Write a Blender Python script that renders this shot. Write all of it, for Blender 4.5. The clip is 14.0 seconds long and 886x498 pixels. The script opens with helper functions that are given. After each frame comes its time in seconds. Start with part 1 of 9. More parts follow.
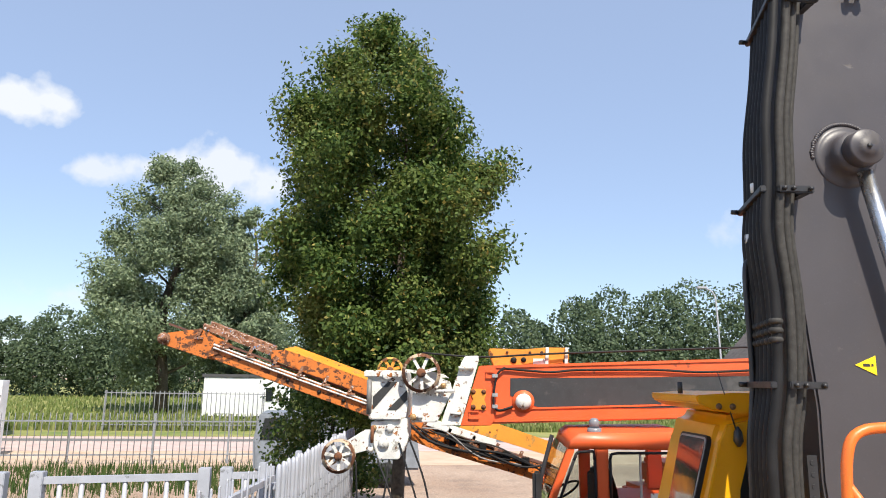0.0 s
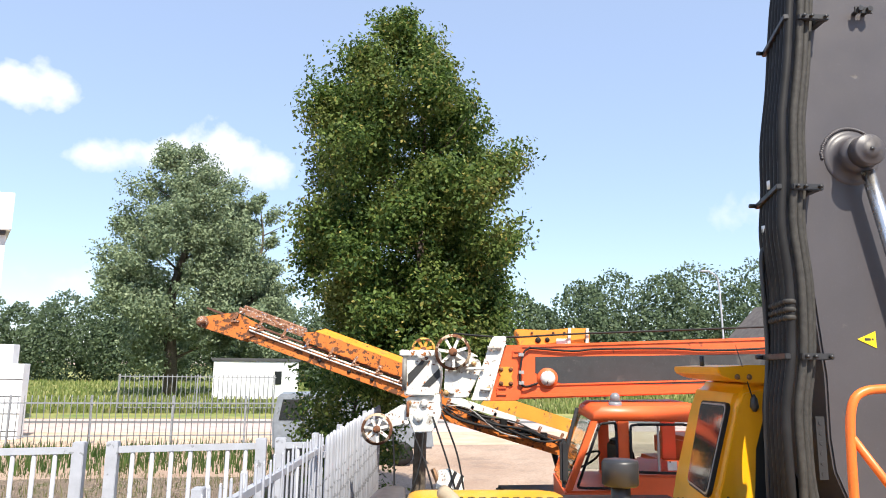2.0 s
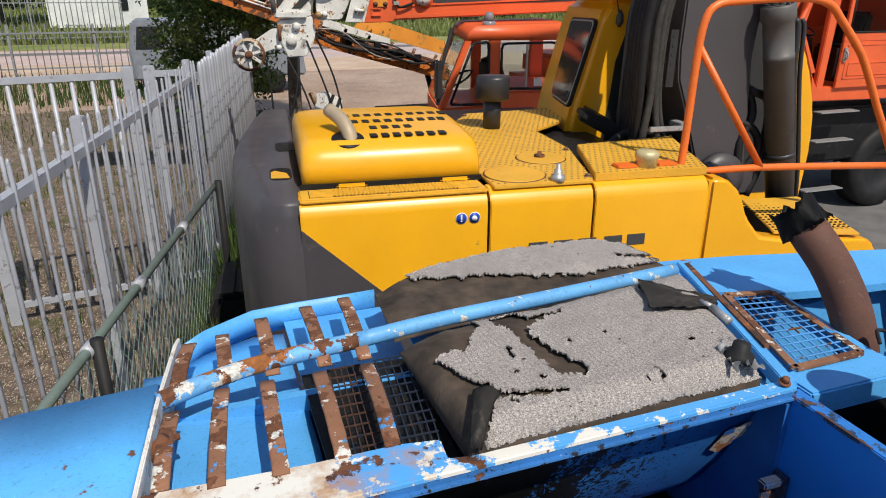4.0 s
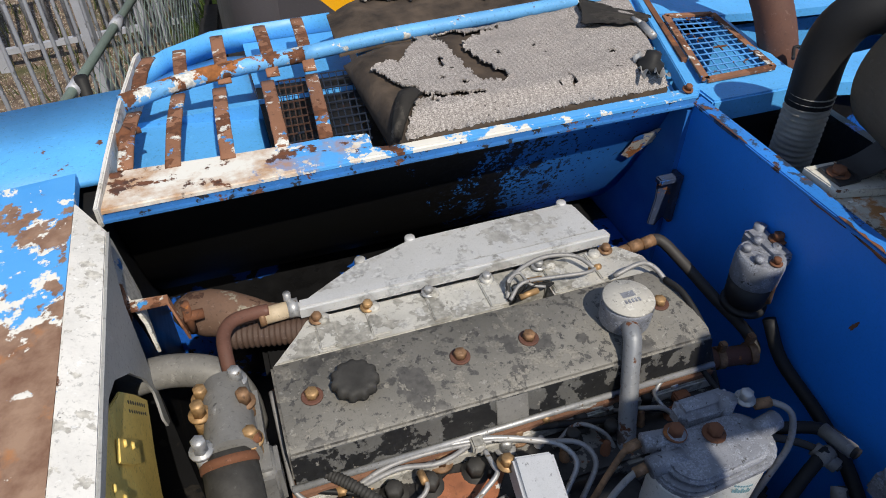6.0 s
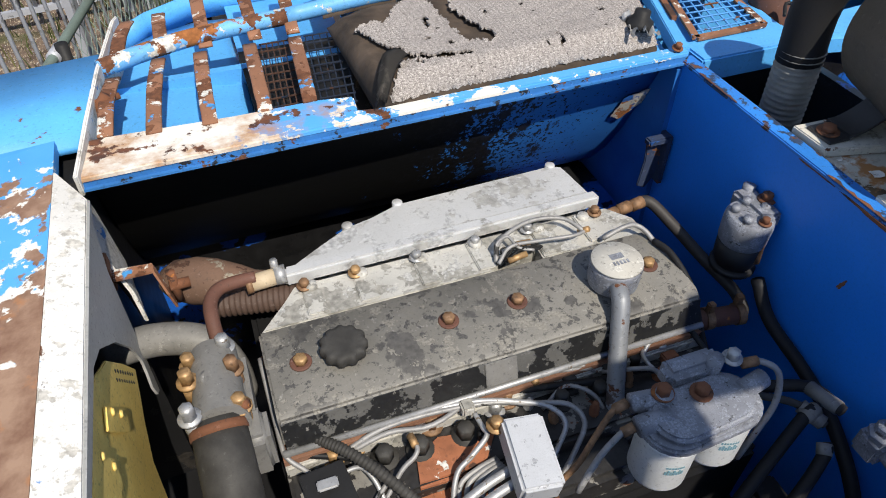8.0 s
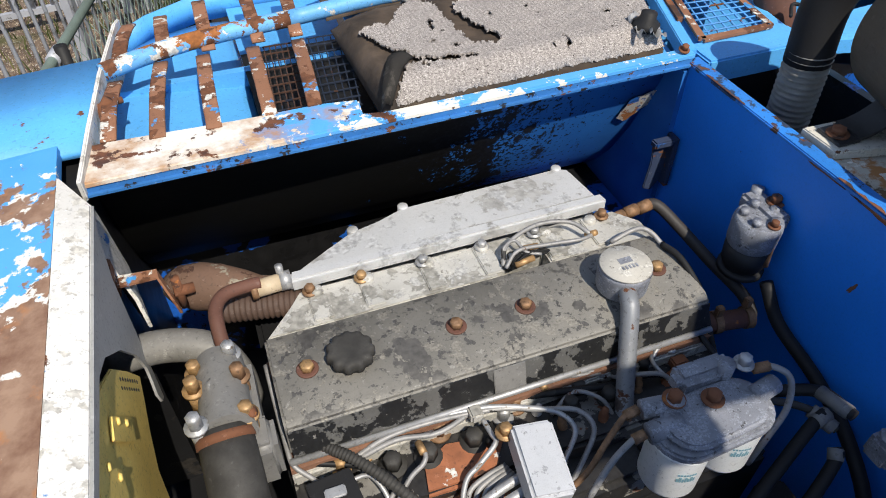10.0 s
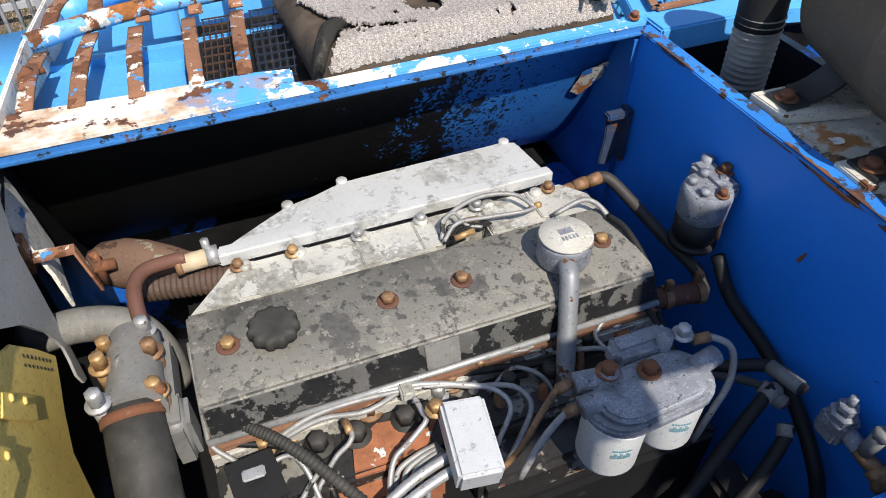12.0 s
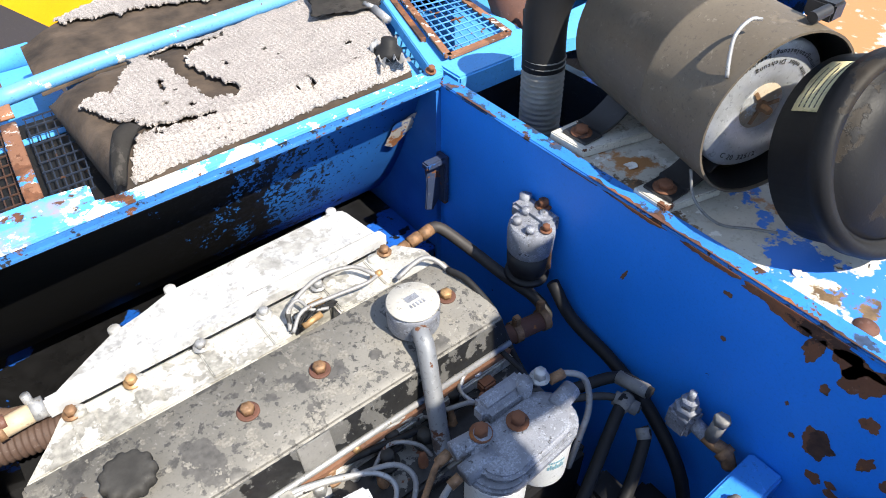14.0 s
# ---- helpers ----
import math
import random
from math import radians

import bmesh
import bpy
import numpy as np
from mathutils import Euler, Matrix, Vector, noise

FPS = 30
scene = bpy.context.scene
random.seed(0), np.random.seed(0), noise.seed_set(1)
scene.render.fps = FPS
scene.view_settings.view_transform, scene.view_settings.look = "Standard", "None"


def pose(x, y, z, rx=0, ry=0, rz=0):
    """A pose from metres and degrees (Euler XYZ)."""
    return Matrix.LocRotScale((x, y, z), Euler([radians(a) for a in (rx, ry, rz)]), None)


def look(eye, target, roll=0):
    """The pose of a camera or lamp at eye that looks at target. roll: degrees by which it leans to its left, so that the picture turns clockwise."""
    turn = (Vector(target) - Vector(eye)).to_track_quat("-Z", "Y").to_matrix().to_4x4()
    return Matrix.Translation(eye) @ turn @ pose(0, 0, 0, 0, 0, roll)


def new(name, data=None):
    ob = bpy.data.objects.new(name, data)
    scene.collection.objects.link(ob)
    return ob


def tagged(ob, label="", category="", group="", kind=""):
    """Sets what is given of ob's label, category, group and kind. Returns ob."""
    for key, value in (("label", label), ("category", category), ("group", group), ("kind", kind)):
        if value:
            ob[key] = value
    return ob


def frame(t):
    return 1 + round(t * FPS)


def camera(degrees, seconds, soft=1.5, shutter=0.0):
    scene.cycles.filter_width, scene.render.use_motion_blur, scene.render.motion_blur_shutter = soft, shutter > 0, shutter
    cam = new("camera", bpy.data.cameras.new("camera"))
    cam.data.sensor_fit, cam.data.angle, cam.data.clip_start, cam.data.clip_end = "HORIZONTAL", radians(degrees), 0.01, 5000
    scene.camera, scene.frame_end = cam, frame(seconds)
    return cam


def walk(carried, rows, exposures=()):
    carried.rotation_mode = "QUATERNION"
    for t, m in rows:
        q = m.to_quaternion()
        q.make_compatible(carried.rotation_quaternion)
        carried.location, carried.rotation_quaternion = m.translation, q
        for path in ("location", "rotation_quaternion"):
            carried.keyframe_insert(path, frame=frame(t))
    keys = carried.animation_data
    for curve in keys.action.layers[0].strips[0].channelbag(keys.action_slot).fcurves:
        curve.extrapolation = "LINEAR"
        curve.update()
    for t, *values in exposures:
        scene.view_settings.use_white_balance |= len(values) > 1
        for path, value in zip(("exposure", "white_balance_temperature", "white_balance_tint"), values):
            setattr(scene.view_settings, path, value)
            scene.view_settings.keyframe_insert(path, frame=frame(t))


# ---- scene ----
cam = camera(65.7, 14.0, 1.0)
PATH = [
    (0, (0.543, 0.777, 3.109), (0.852, 2.718, 3.484), 0.9),
    (0.5, (0.409, 0.556, 3.113), (0.674, 2.5, 3.502), 0.8),
    (1, (0.309, 0.328, 3.093), (0.579, 2.274, 3.469), 0.7),
    (1.5, (0.28, 0.354, 3.068), (0.568, 2.3, 3.429), 0.4),
    (2, (0.141, 0.315, 3.046), (0.448, 2.264, 3.376), 0.7),
    (2.3, (0.115, 0.303, 3.04), (0.601, 2.236, 3.206), 0.2),
    (2.5, (0.099, 0.326, 3.039), (0.722, 2.226, 3.071), 0.2),
    (3, (0.107, 0.304, 3.061), (0.796, 2.162, 2.789), 0.1),
    (3.5, (0.073, 0.286, 3.056), (0.737, 2.108, 2.565), 0.3),
    (3.7, (0.085, 0.278, 3.051), (0.732, 2.077, 2.465), 0.1),
    (4, (0.069, 0.249, 3.025), (0.695, 2.008, 2.308), 0.2),
    (4.2, (0.064, 0.239, 3.009), (0.672, 1.963, 2.198), 0.2),
    (6.3, (0.149, 0.038, 3.009), (0.642, 1.445, 1.675), 0.1),
    (6.5, (0.151, 0.042, 3.002), (0.642, 1.44, 1.659), 0.0),
    (7, (0.162, 0.057, 3.001), (0.654, 1.432, 1.634), 0.1),
    (7.5, (0.16, 0.055, 2.999), (0.652, 1.42, 1.623), 0.0),
    (8, (0.151, 0.048, 3.0), (0.648, 1.407, 1.62), 0.0),
    (10.5, (0.143, 0.066, 2.996), (0.644, 1.425, 1.617), -0.1),
    (11, (0.146, 0.064, 2.989), (0.648, 1.427, 1.615), -0.1),
    (11.5, (0.166, 0.043, 2.975), (0.666, 1.405, 1.598), -0.1),
    (12, (0.235, 0.035, 2.936), (0.745, 1.387, 1.553), -0.3),
    (12.5, (0.311, 0.046, 2.903), (0.904, 1.361, 1.517), -0.2),
    (13, (0.357, 0.05, 2.895), (1.067, 1.306, 1.51), 0.2),
    (13.5, (0.299, 0.052, 2.921), (1.136, 1.248, 1.554), 0.6),
    (14, (0.264, 0.094, 3.008), (1.185, 1.24, 1.651), 0.2),
]
EXPOSURES = [(0, 0.86), (0.5, 1.18), (1, 1.2), (2.1, 1.14), (2.5, 0.86), (3, 0.54), (3.5, 0.06), (4, 0.12), (4.2, 0.24), (6.3, 0.10), (7, 0.26), (8, 0.40), (10.5, 0.42), (11.5, 0.50), (12, 0.64), (12.5, 0.88), (13, 1.11), (13.5, 1.17), (14, 1.25)]
walk(cam, [(t, look(eye, aim, lean)) for t, eye, aim, lean in PATH], EXPOSURES)

# ---- sky and sun ----
SUN = Vector((0.13, -0.76, 1.0)).normalized()
world = bpy.data.worlds.new("sky")
scene.world = world
world.use_nodes = True
wn = world.node_tree
wn.nodes.clear()
sky = wn.nodes.new("ShaderNodeTexSky")
sky.sky_type, sky.sun_disc = "NISHITA", False
sky.sun_elevation = math.asin(SUN.z)
sky.sun_rotation = math.atan2(SUN.x, SUN.y)
sky.air_density, sky.dust_density, sky.ozone_density = 1.0, 0.15, 3.0
back = wn.nodes.new("ShaderNodeBackground")
back.inputs["Strength"].default_value = 0.118
out = wn.nodes.new("ShaderNodeOutputWorld")
# summer haze, and a few small clouds low over the woods
haze = wn.nodes.new("ShaderNodeMixRGB")
haze.inputs[0].default_value, haze.inputs[2].default_value = 0.55, (2.42, 2.92, 4.0, 1)
wn.links.new(sky.outputs[0], haze.inputs[1])
where = wn.nodes.new("ShaderNodeTexCoord")
puff = wn.nodes.new("ShaderNodeTexNoise")
puff.inputs["Scale"].default_value, puff.inputs["Detail"].default_value, puff.inputs["Roughness"].default_value = 16, 5, 0.5
wn.links.new(where.outputs["Generated"], puff.inputs["Vector"])
last = haze.outputs[0]
for way, size, thick in (((-0.301, 0.918, 0.262), 0.085, 0.8), ((-0.165, 0.947, 0.272), 0.12, 0.9), ((-0.39, 0.86, 0.325), 0.085, 1.0), ((-0.34, 0.93, 0.10), 0.07, 0.5), ((0.62, 0.76, 0.19), 0.13, 0.5), ((-0.7, -0.5, 0.4), 0.25, 0.9), ((0.8, -0.3, 0.35), 0.3, 0.9)):
    off = wn.nodes.new("ShaderNodeVectorMath")
    off.operation = "SUBTRACT"
    off.inputs[1].default_value = Vector(way).normalized()
    wn.links.new(where.outputs["Generated"], off.inputs[0])
    flat = wn.nodes.new("ShaderNodeVectorMath")
    flat.operation = "MULTIPLY"
    flat.inputs[1].default_value = (1, 1, 2.3)
    wn.links.new(off.outputs[0], flat.inputs[0])
    dist = wn.nodes.new("ShaderNodeVectorMath")
    dist.operation = "LENGTH"
    wn.links.new(flat.outputs[0], dist.inputs[0])
    torn = wn.nodes.new("ShaderNodeMath")
    torn.operation, torn.inputs[1].default_value = "MULTIPLY_ADD", size * 2.6
    wn.links.new(puff.outputs[0], torn.inputs[0])
    wn.links.new(dist.outputs["Value"], torn.inputs[2])
    soft = wn.nodes.new("ShaderNodeMapRange")
    soft.inputs["From Min"].default_value, soft.inputs["From Max"].default_value = size * 2.05, size * 1.6
    soft.inputs["To Min"].default_value, soft.inputs["To Max"].default_value = 0, thick
    wn.links.new(torn.outputs[0], soft.inputs["Value"])
    cloud = wn.nodes.new("ShaderNodeMixRGB")
    cloud.inputs[2].default_value = (4.3, 4.5, 4.8, 1)
    wn.links.new(soft.outputs[0], cloud.inputs[0])
    wn.links.new(last, cloud.inputs[1])
    last = cloud.outputs[0]
wn.links.new(last, back.inputs[0])
wn.links.new(back.outputs[0], out.inputs[0])
sun = new("sun", bpy.data.lights.new("sun", "SUN"))
sun.data.energy, sun.data.angle, sun.data.color = 4.2, radians(0.53), (1.0, 0.925, 0.80)
sun.matrix_world = look(SUN * 60, (0, 0, 0))


# ---- building tools ----
PLACE = {}


def thing(name, at, label, category, turn=0.0, group="", kind="", shift=(0, 0, 0)):
    """An Empty at a thing's base; its parts are given in world places, or in its own where it is turned; shift moves the whole."""
    ob = new(name)
    ob.matrix_world = Matrix.Translation(shift) @ pose(*at, 0, 0, turn)
    ob.empty_display_size = 0.1
    PLACE[ob] = Matrix.Translation(at) if not turn else Matrix.Identity(4)
    return tagged(ob, label, category, group, kind)


def finish(name, bm, material, sharp=38):
    for e in bm.edges:
        e.smooth = len(e.link_faces) == 2 and e.calc_face_angle(4) < radians(sharp)
    for f in bm.faces:
        f.smooth = True
    mesh = bpy.data.meshes.new(name)
    bm.to_mesh(mesh)
    bm.free()
    mesh.materials.append(material)
    return mesh


def part(name, bm, material, parent, label="", sharp=38):
    here = PLACE[parent]
    bm.transform(here.inverted())
    ob = new(name, finish(name, bm, material, sharp))
    ob.parent = parent
    PLACE[ob] = here
    return tagged(ob, label)


def single(name, bm, material, label="", category="", at=(0, 0, 0), kind="", group="", sharp=38):
    """A thing of one mesh, its origin at its base."""
    bm.transform(Matrix.Translation(at).inverted())
    ob = new(name, finish(name, bm, material, sharp))
    ob.location = at
    PLACE[ob] = Matrix.Translation(at)
    return tagged(ob, label, category, group, kind)


def B():
    return bmesh.new()


def box(bm, a, b, bev=0.0, seg=2, m=None):
    a, b = Vector(a), Vector(b)
    vs = bmesh.ops.create_cube(bm, size=1)["verts"]
    bmesh.ops.transform(bm, verts=vs, matrix=Matrix.Translation((a + b) / 2) @ Matrix.Diagonal((*(b - a), 1)))
    if bev:
        es = list({e for v in vs for e in v.link_edges})
        r = bmesh.ops.bevel(bm, geom=es, offset=bev, segments=seg, affect="EDGES", clamp_overlap=True)
        vs = r["verts"] if not m else list({v for f in r["faces"] for v in f.verts} | {v for v in vs if v.is_valid})
    if m:
        bmesh.ops.transform(bm, verts=[v for v in vs if v.is_valid], matrix=m)
    return bm


def turned(bm, m):
    bm.transform(m)
    return bm


def basis(axis):
    w = Vector(axis).normalized()
    u = w.orthogonal().normalized()
    return u, w.cross(u), w


def rings(bm, loops, cap=True, closed=True):
    rows = [[bm.verts.new(p) for p in loop] for loop in loops]
    n = len(rows[0])
    for a, b in zip(rows, rows[1:]):
        for i in range(n if closed else n - 1):
            j = (i + 1) % n
            bm.faces.new((a[i], a[j], b[j], b[i]))
    if cap:
        bm.faces.new(rows[0][::-1])
        bm.faces.new(rows[-1])
    return bm


def lathe(bm, at, axis, profile, seg=20, cap=True, ripple=None):
    """profile: (radius, height along the axis) from the base up."""
    u, v, w = basis(axis)
    at = Vector(at)
    loops = []
    for r, h in profile:
        loops.append([])
        for i in range(seg):
            a = 2 * math.pi * i / seg
            q = r * (1 + (ripple(a) if ripple else 0))
            loops[-1].append(at + w * h + (u * math.cos(a) + v * math.sin(a)) * max(q, 1e-4))
    return rings(bm, loops, cap)


def cyl(bm, a, b, r, r2=None, seg=14):
    a, b = Vector(a), Vector(b)
    return lathe(bm, a, b - a, [(r, 0), (r if r2 is None else r2, (b - a).length)], seg)


def curve(points, steps=5):
    p = [Vector(q) for q in points]
    if len(p) < 3:
        return p
    p = [2 * p[0] - p[1], *p, 2 * p[-1] - p[-2]]
    way = []
    for i in range(1, len(p) - 2):
        a, b, c, d = p[i - 1 : i + 3]
        for k in range(steps):
            t = k / steps
            way.append(0.5 * (2 * b + (c - a) * t + (2 * a - 5 * b + 4 * c - d) * t * t + (3 * b - a - 3 * c + d) * t**3))
    return [*way, p[-2]]


def tube(bm, points, r, seg=8, steps=5, radius=None):
    """A round tube along a smooth curve. radius(s): a factor along it, for s from 0 to 1."""
    way = curve(points, steps)
    u = (way[1] - way[0]).orthogonal().normalized()
    loops = []
    for i, q in enumerate(way):
        w = (way[min(i + 1, len(way) - 1)] - way[max(i - 1, 0)]).normalized()
        u = (u - w * u.dot(w)).normalized()
        v = w.cross(u)
        k = r * (radius(i / (len(way) - 1)) if radius else 1)
        loops.append([q + (u * math.cos(2 * math.pi * j / seg) + v * math.sin(2 * math.pi * j / seg)) * k for j in range(seg)])
    return rings(bm, loops)


def ribbed(bm, a, b, r, n, depth=0.12, seg=16, bend=None):
    """A corrugated hose with n ribs."""
    pts = [a, bend, b] if bend else [a, b]
    way = curve(pts, n * 2) if bend else [Vector(a).lerp(Vector(b), i / (4 * n)) for i in range(4 * n + 1)]
    k = len(way) - 1
    return tube(bm, way, r, seg, 1, lambda s: 1 + depth * math.sin(2 * math.pi * n * s))


def prism(bm, points, along, bev=0.0, seg=2):
    """A flat outline, thickened."""
    along = Vector(along)
    lower = [bm.verts.new(Vector(p)) for p in points]
    upper = [bm.verts.new(Vector(p) + along) for p in points]
    fs = [bm.faces.new(lower[::-1]), bm.faces.new(upper)]
    for i in range(len(points)):
        j = (i + 1) % len(points)
        fs.append(bm.faces.new((lower[i], lower[j], upper[j], upper[i])))
    bmesh.ops.recalc_face_normals(bm, faces=fs)
    if bev:
        es = list({e for f in fs for e in f.edges})
        bmesh.ops.bevel(bm, geom=es, offset=bev, segments=seg, affect="EDGES", clamp_overlap=True)
    return bm


def hexbolt(bm, at, r=0.008, h=0.008, axis=(0, 0, 1), washer=True):
    u, v, w = basis(axis)
    at = Vector(at)
    if washer:
        lathe(bm, at, w, [(r * 1.55, 0), (r * 1.55, h * 0.22)], 14)
        at = at + w * h * 0.2
    return lathe(bm, at, w, [(r, 0), (r, h * 0.85), (r * 0.88, h)], 6)


def strip(bm, a, b, width, thick, up=(0, 0, 1), bev=0.0):
    """A flat bar from a to b."""
    a, b, up = Vector(a), Vector(b), Vector(up)
    w = (b - a).normalized()
    s = w.cross(up).normalized() * width / 2
    n = s.cross(w).normalized() * thick
    return prism(bm, [a - s, a + s, b + s, b - s], n, bev)


def sheet(bm, corner, n, m, height):
    """A grid over four corners, lifted by height(s, t)."""
    a, b, c, d = (Vector(p) for p in corner)
    rows = []
    for i in range(n + 1):
        s = i / n
        rows.append([])
        for j in range(m + 1):
            t = j / m
            q = a.lerp(b, s).lerp(d.lerp(c, s), t)
            rows[-1].append(bm.verts.new(q + Vector((0, 0, height(s, t)))))
    for i in range(n):
        for j in range(m):
            bm.faces.new((rows[i][j], rows[i + 1][j], rows[i + 1][j + 1], rows[i][j + 1]))
    return bm


# ---- materials ----
class Mat:
    """A node material in the making."""

    def __init__(self, name, rough=0.5, metal=0.0, coat=0.0):
        self.m = bpy.data.materials.new(name)
        self.m.use_nodes = True
        self.t = self.m.node_tree
        self.p = self.t.nodes["Principled BSDF"]
        self.p.inputs["Roughness"].default_value, self.p.inputs["Metallic"].default_value = rough, metal
        self.p.inputs["Coat Weight"].default_value = coat
        self.p.inputs["Coat Roughness"].default_value = 0.12
        self.at = self.t.nodes.new("ShaderNodeTexCoord").outputs["Object"]

    def link(self, a, b):
        self.t.links.new(a, b)

    def noise(self, scale, detail=4.0, rough=0.55, stretch=None, shift=0.0):
        n = self.t.nodes.new("ShaderNodeTexNoise")
        n.inputs["Scale"].default_value, n.inputs["Detail"].default_value, n.inputs["Roughness"].default_value = scale, detail, rough
        v = self.at
        if stretch or shift:
            k = self.t.nodes.new("ShaderNodeMapping")
            k.inputs["Scale"].default_value = stretch or (1, 1, 1)
            k.inputs["Location"].default_value = (shift, shift * 0.7, shift * 1.3)
            self.link(v, k.inputs["Vector"])
            v = k.outputs[0]
        self.link(v, n.inputs["Vector"])
        return n.outputs["Fac"]

    def ramp(self, fac, lo, hi):
        r = self.t.nodes.new("ShaderNodeMapRange")
        r.inputs["From Min"].default_value, r.inputs["From Max"].default_value = lo, hi
        self.link(fac, r.inputs["Value"])
        return r.outputs[0]

    def mul(self, a, b, op="MULTIPLY"):
        n = self.t.nodes.new("ShaderNodeMath")
        n.operation = op
        for i, x in enumerate((a, b)):
            if hasattr(x, "is_output"):
                self.link(x, n.inputs[i])
            else:
                n.inputs[i].default_value = x
        return n.outputs[0]

    def mix(self, fac, a, b):
        n = self.t.nodes.new("ShaderNodeMixRGB")
        for i, x in enumerate((fac, a, b)):
            if hasattr(x, "is_output"):
                self.link(x, n.inputs[i])
            else:
                n.inputs[i].default_value = x if i == 0 else (*x, 1)
        return n.outputs[0]

    def bump(self, height, strength=0.3, dist=0.002):
        n = self.t.nodes.new("ShaderNodeBump")
        n.inputs["Strength"].default_value, n.inputs["Distance"].default_value = strength, dist
        self.link(height, n.inputs["Height"])
        if self.p.inputs["Normal"].is_linked:
            self.link(self.p.inputs["Normal"].links[0].from_socket, n.inputs["Normal"])
        self.link(n.outputs[0], self.p.inputs["Normal"])

    def done(self, color=None, rough=None, metal=None):
        for x, key in ((color, "Base Color"), (rough, "Roughness"), (metal, "Metallic")):
            if x is not None:
                self.link(x, self.p.inputs[key])
        return self.m


def worn(name, base, layers=(), rough=0.45, metal=0.0, coat=0.0, vary=0.18, scale=6.0, grain=220.0, relief=0.22, shift=0.0, specks=0.5):
    """Paint or metal with chipped layers: (colour, coverage 0..1, scale, roughness, metal) each; the next lies over the last."""
    k = Mat(name, rough, metal, coat)
    dark = tuple(c * (1 - vary) for c in base)
    lite = tuple(min(1, c * (1 + vary)) for c in base)
    color = k.mix(k.ramp(k.noise(scale, 5, shift=shift), 0.3, 0.7), dark, lite)
    fine = k.noise(grain, 3)
    color = k.mix(k.mul(k.ramp(fine, 0.5, 0.8), 0.25), color, tuple(c * 0.5 for c in base))
    if specks:
        color = k.mix(k.mul(k.ramp(k.noise(130, 7, 0.72, shift=shift + 1.3), 0.57, 0.63), specks), color, tuple(c * 0.3 + 0.012 for c in base))
        color = k.mix(k.mul(k.ramp(k.noise(75, 7, 0.75, shift=shift + 8.3), 0.60, 0.64), specks), color, tuple(min(0.9, c * 1.25 + 0.06) for c in base))
    r = k.mul(k.noise(scale * 3, 3), 0.25)
    r = k.mul(r, rough - 0.1, "ADD")
    for i, (tint, cover, s, lr, lm) in enumerate(layers):
        n = k.noise(s, 9, 0.62, shift=shift + 3.7 * (i + 1))
        edge = 0.5 + (0.5 - cover) * 0.55
        mask = k.ramp(n, edge, edge + 0.018)
        deep = k.mix(k.ramp(k.noise(s * 6, 5), 0.35, 0.65), tuple(c * 0.55 for c in tint), tint)
        color = k.mix(mask, color, deep)
        r = k.mix(mask, r, (lr, lr, lr))
        k.bump(mask, 0.35, -0.0012)
    k.bump(fine, relief, 0.001)
    return k.done(color, r)


RUST, RUST_DARK, RUST_ORANGE = (0.16, 0.062, 0.028), (0.075, 0.035, 0.022), (0.36, 0.13, 0.035)
PRIMER = (0.74, 0.72, 0.66)
M = {}
M["blue"] = worn("blue_paint", (0.092, 0.38, 0.79), [(RUST, 0.19, 9, 0.85, 0), (RUST_ORANGE, 0.16, 11, 0.9, 0)], 0.42, vary=0.12, specks=0.4)


def mat_rail():
    """Blue paint scraped to white primer, most of all towards the rusting hinge end."""
    k = Mat("scraped_rail_paint", 0.5)
    split = k.t.nodes.new("ShaderNodeSeparateXYZ")
    k.link(k.at, split.inputs[0])
    far = k.mul(split.outputs[0], -0.30)
    color = k.mix(k.ramp(k.noise(6, 5), 0.3, 0.7), (0.075, 0.335, 0.75), (0.10, 0.39, 0.80))
    scraped = k.mul(k.noise(7, 9, 0.62, shift=1.0), far, "ADD")
    color = k.mix(k.ramp(scraped, 0.515, 0.53), color, PRIMER)
    color = k.mix(k.ramp(k.noise(34, 8, 0.64, shift=6.0), 0.575, 0.59), color, PRIMER)
    stain = k.mul(k.mul(k.noise(10, 8, 0.66, shift=3.0), k.mul(far, 1.0), "ADD"), 0.10, "SUBTRACT")
    color = k.mix(k.mul(k.ramp(stain, 0.50, 0.66), 0.85), color, (0.42, 0.22, 0.09))
    rusted = k.mul(k.noise(16, 9, 0.66, shift=9.0), k.mul(far, 0.5), "ADD")
    color = k.mix(k.ramp(rusted, 0.585, 0.605), color, k.mix(k.ramp(k.noise(50, 5), 0.4, 0.6), RUST, RUST_DARK))
    k.bump(k.ramp(scraped, 0.505, 0.535), 0.4, -0.001)
    k.bump(k.ramp(rusted, 0.58, 0.61), 0.4, -0.001)
    k.bump(k.noise(160, 5), 0.35, 0.001)
    return k.done(color)


M["rail"] = mat_rail()
M["blue_clean"] = worn("blue_paint_inner", (0.014, 0.215, 0.78), [((0.06, 0.025, 0.015), 0.14, 26, 0.85, 0)], 0.42, vary=0.06, specks=0.12)
M["rim_blue"] = worn("dirty_rim_paint", (0.025, 0.19, 0.60), [((0.03, 0.06, 0.13), 0.36, 16, 0.6, 0), (RUST_DARK, 0.30, 14, 0.9, 0), (RUST, 0.26, 24, 0.9, 0)], 0.5, vary=0.2)
# deep blue, about half of it under black blotches
M["blue_blotched"] = worn("blotched_blue_paint", (0.012, 0.10, 0.45), [((0.012, 0.012, 0.013), 0.55, 5, 0.4, 0), ((0.01, 0.01, 0.011), 0.35, 30, 0.35, 0)], 0.4)
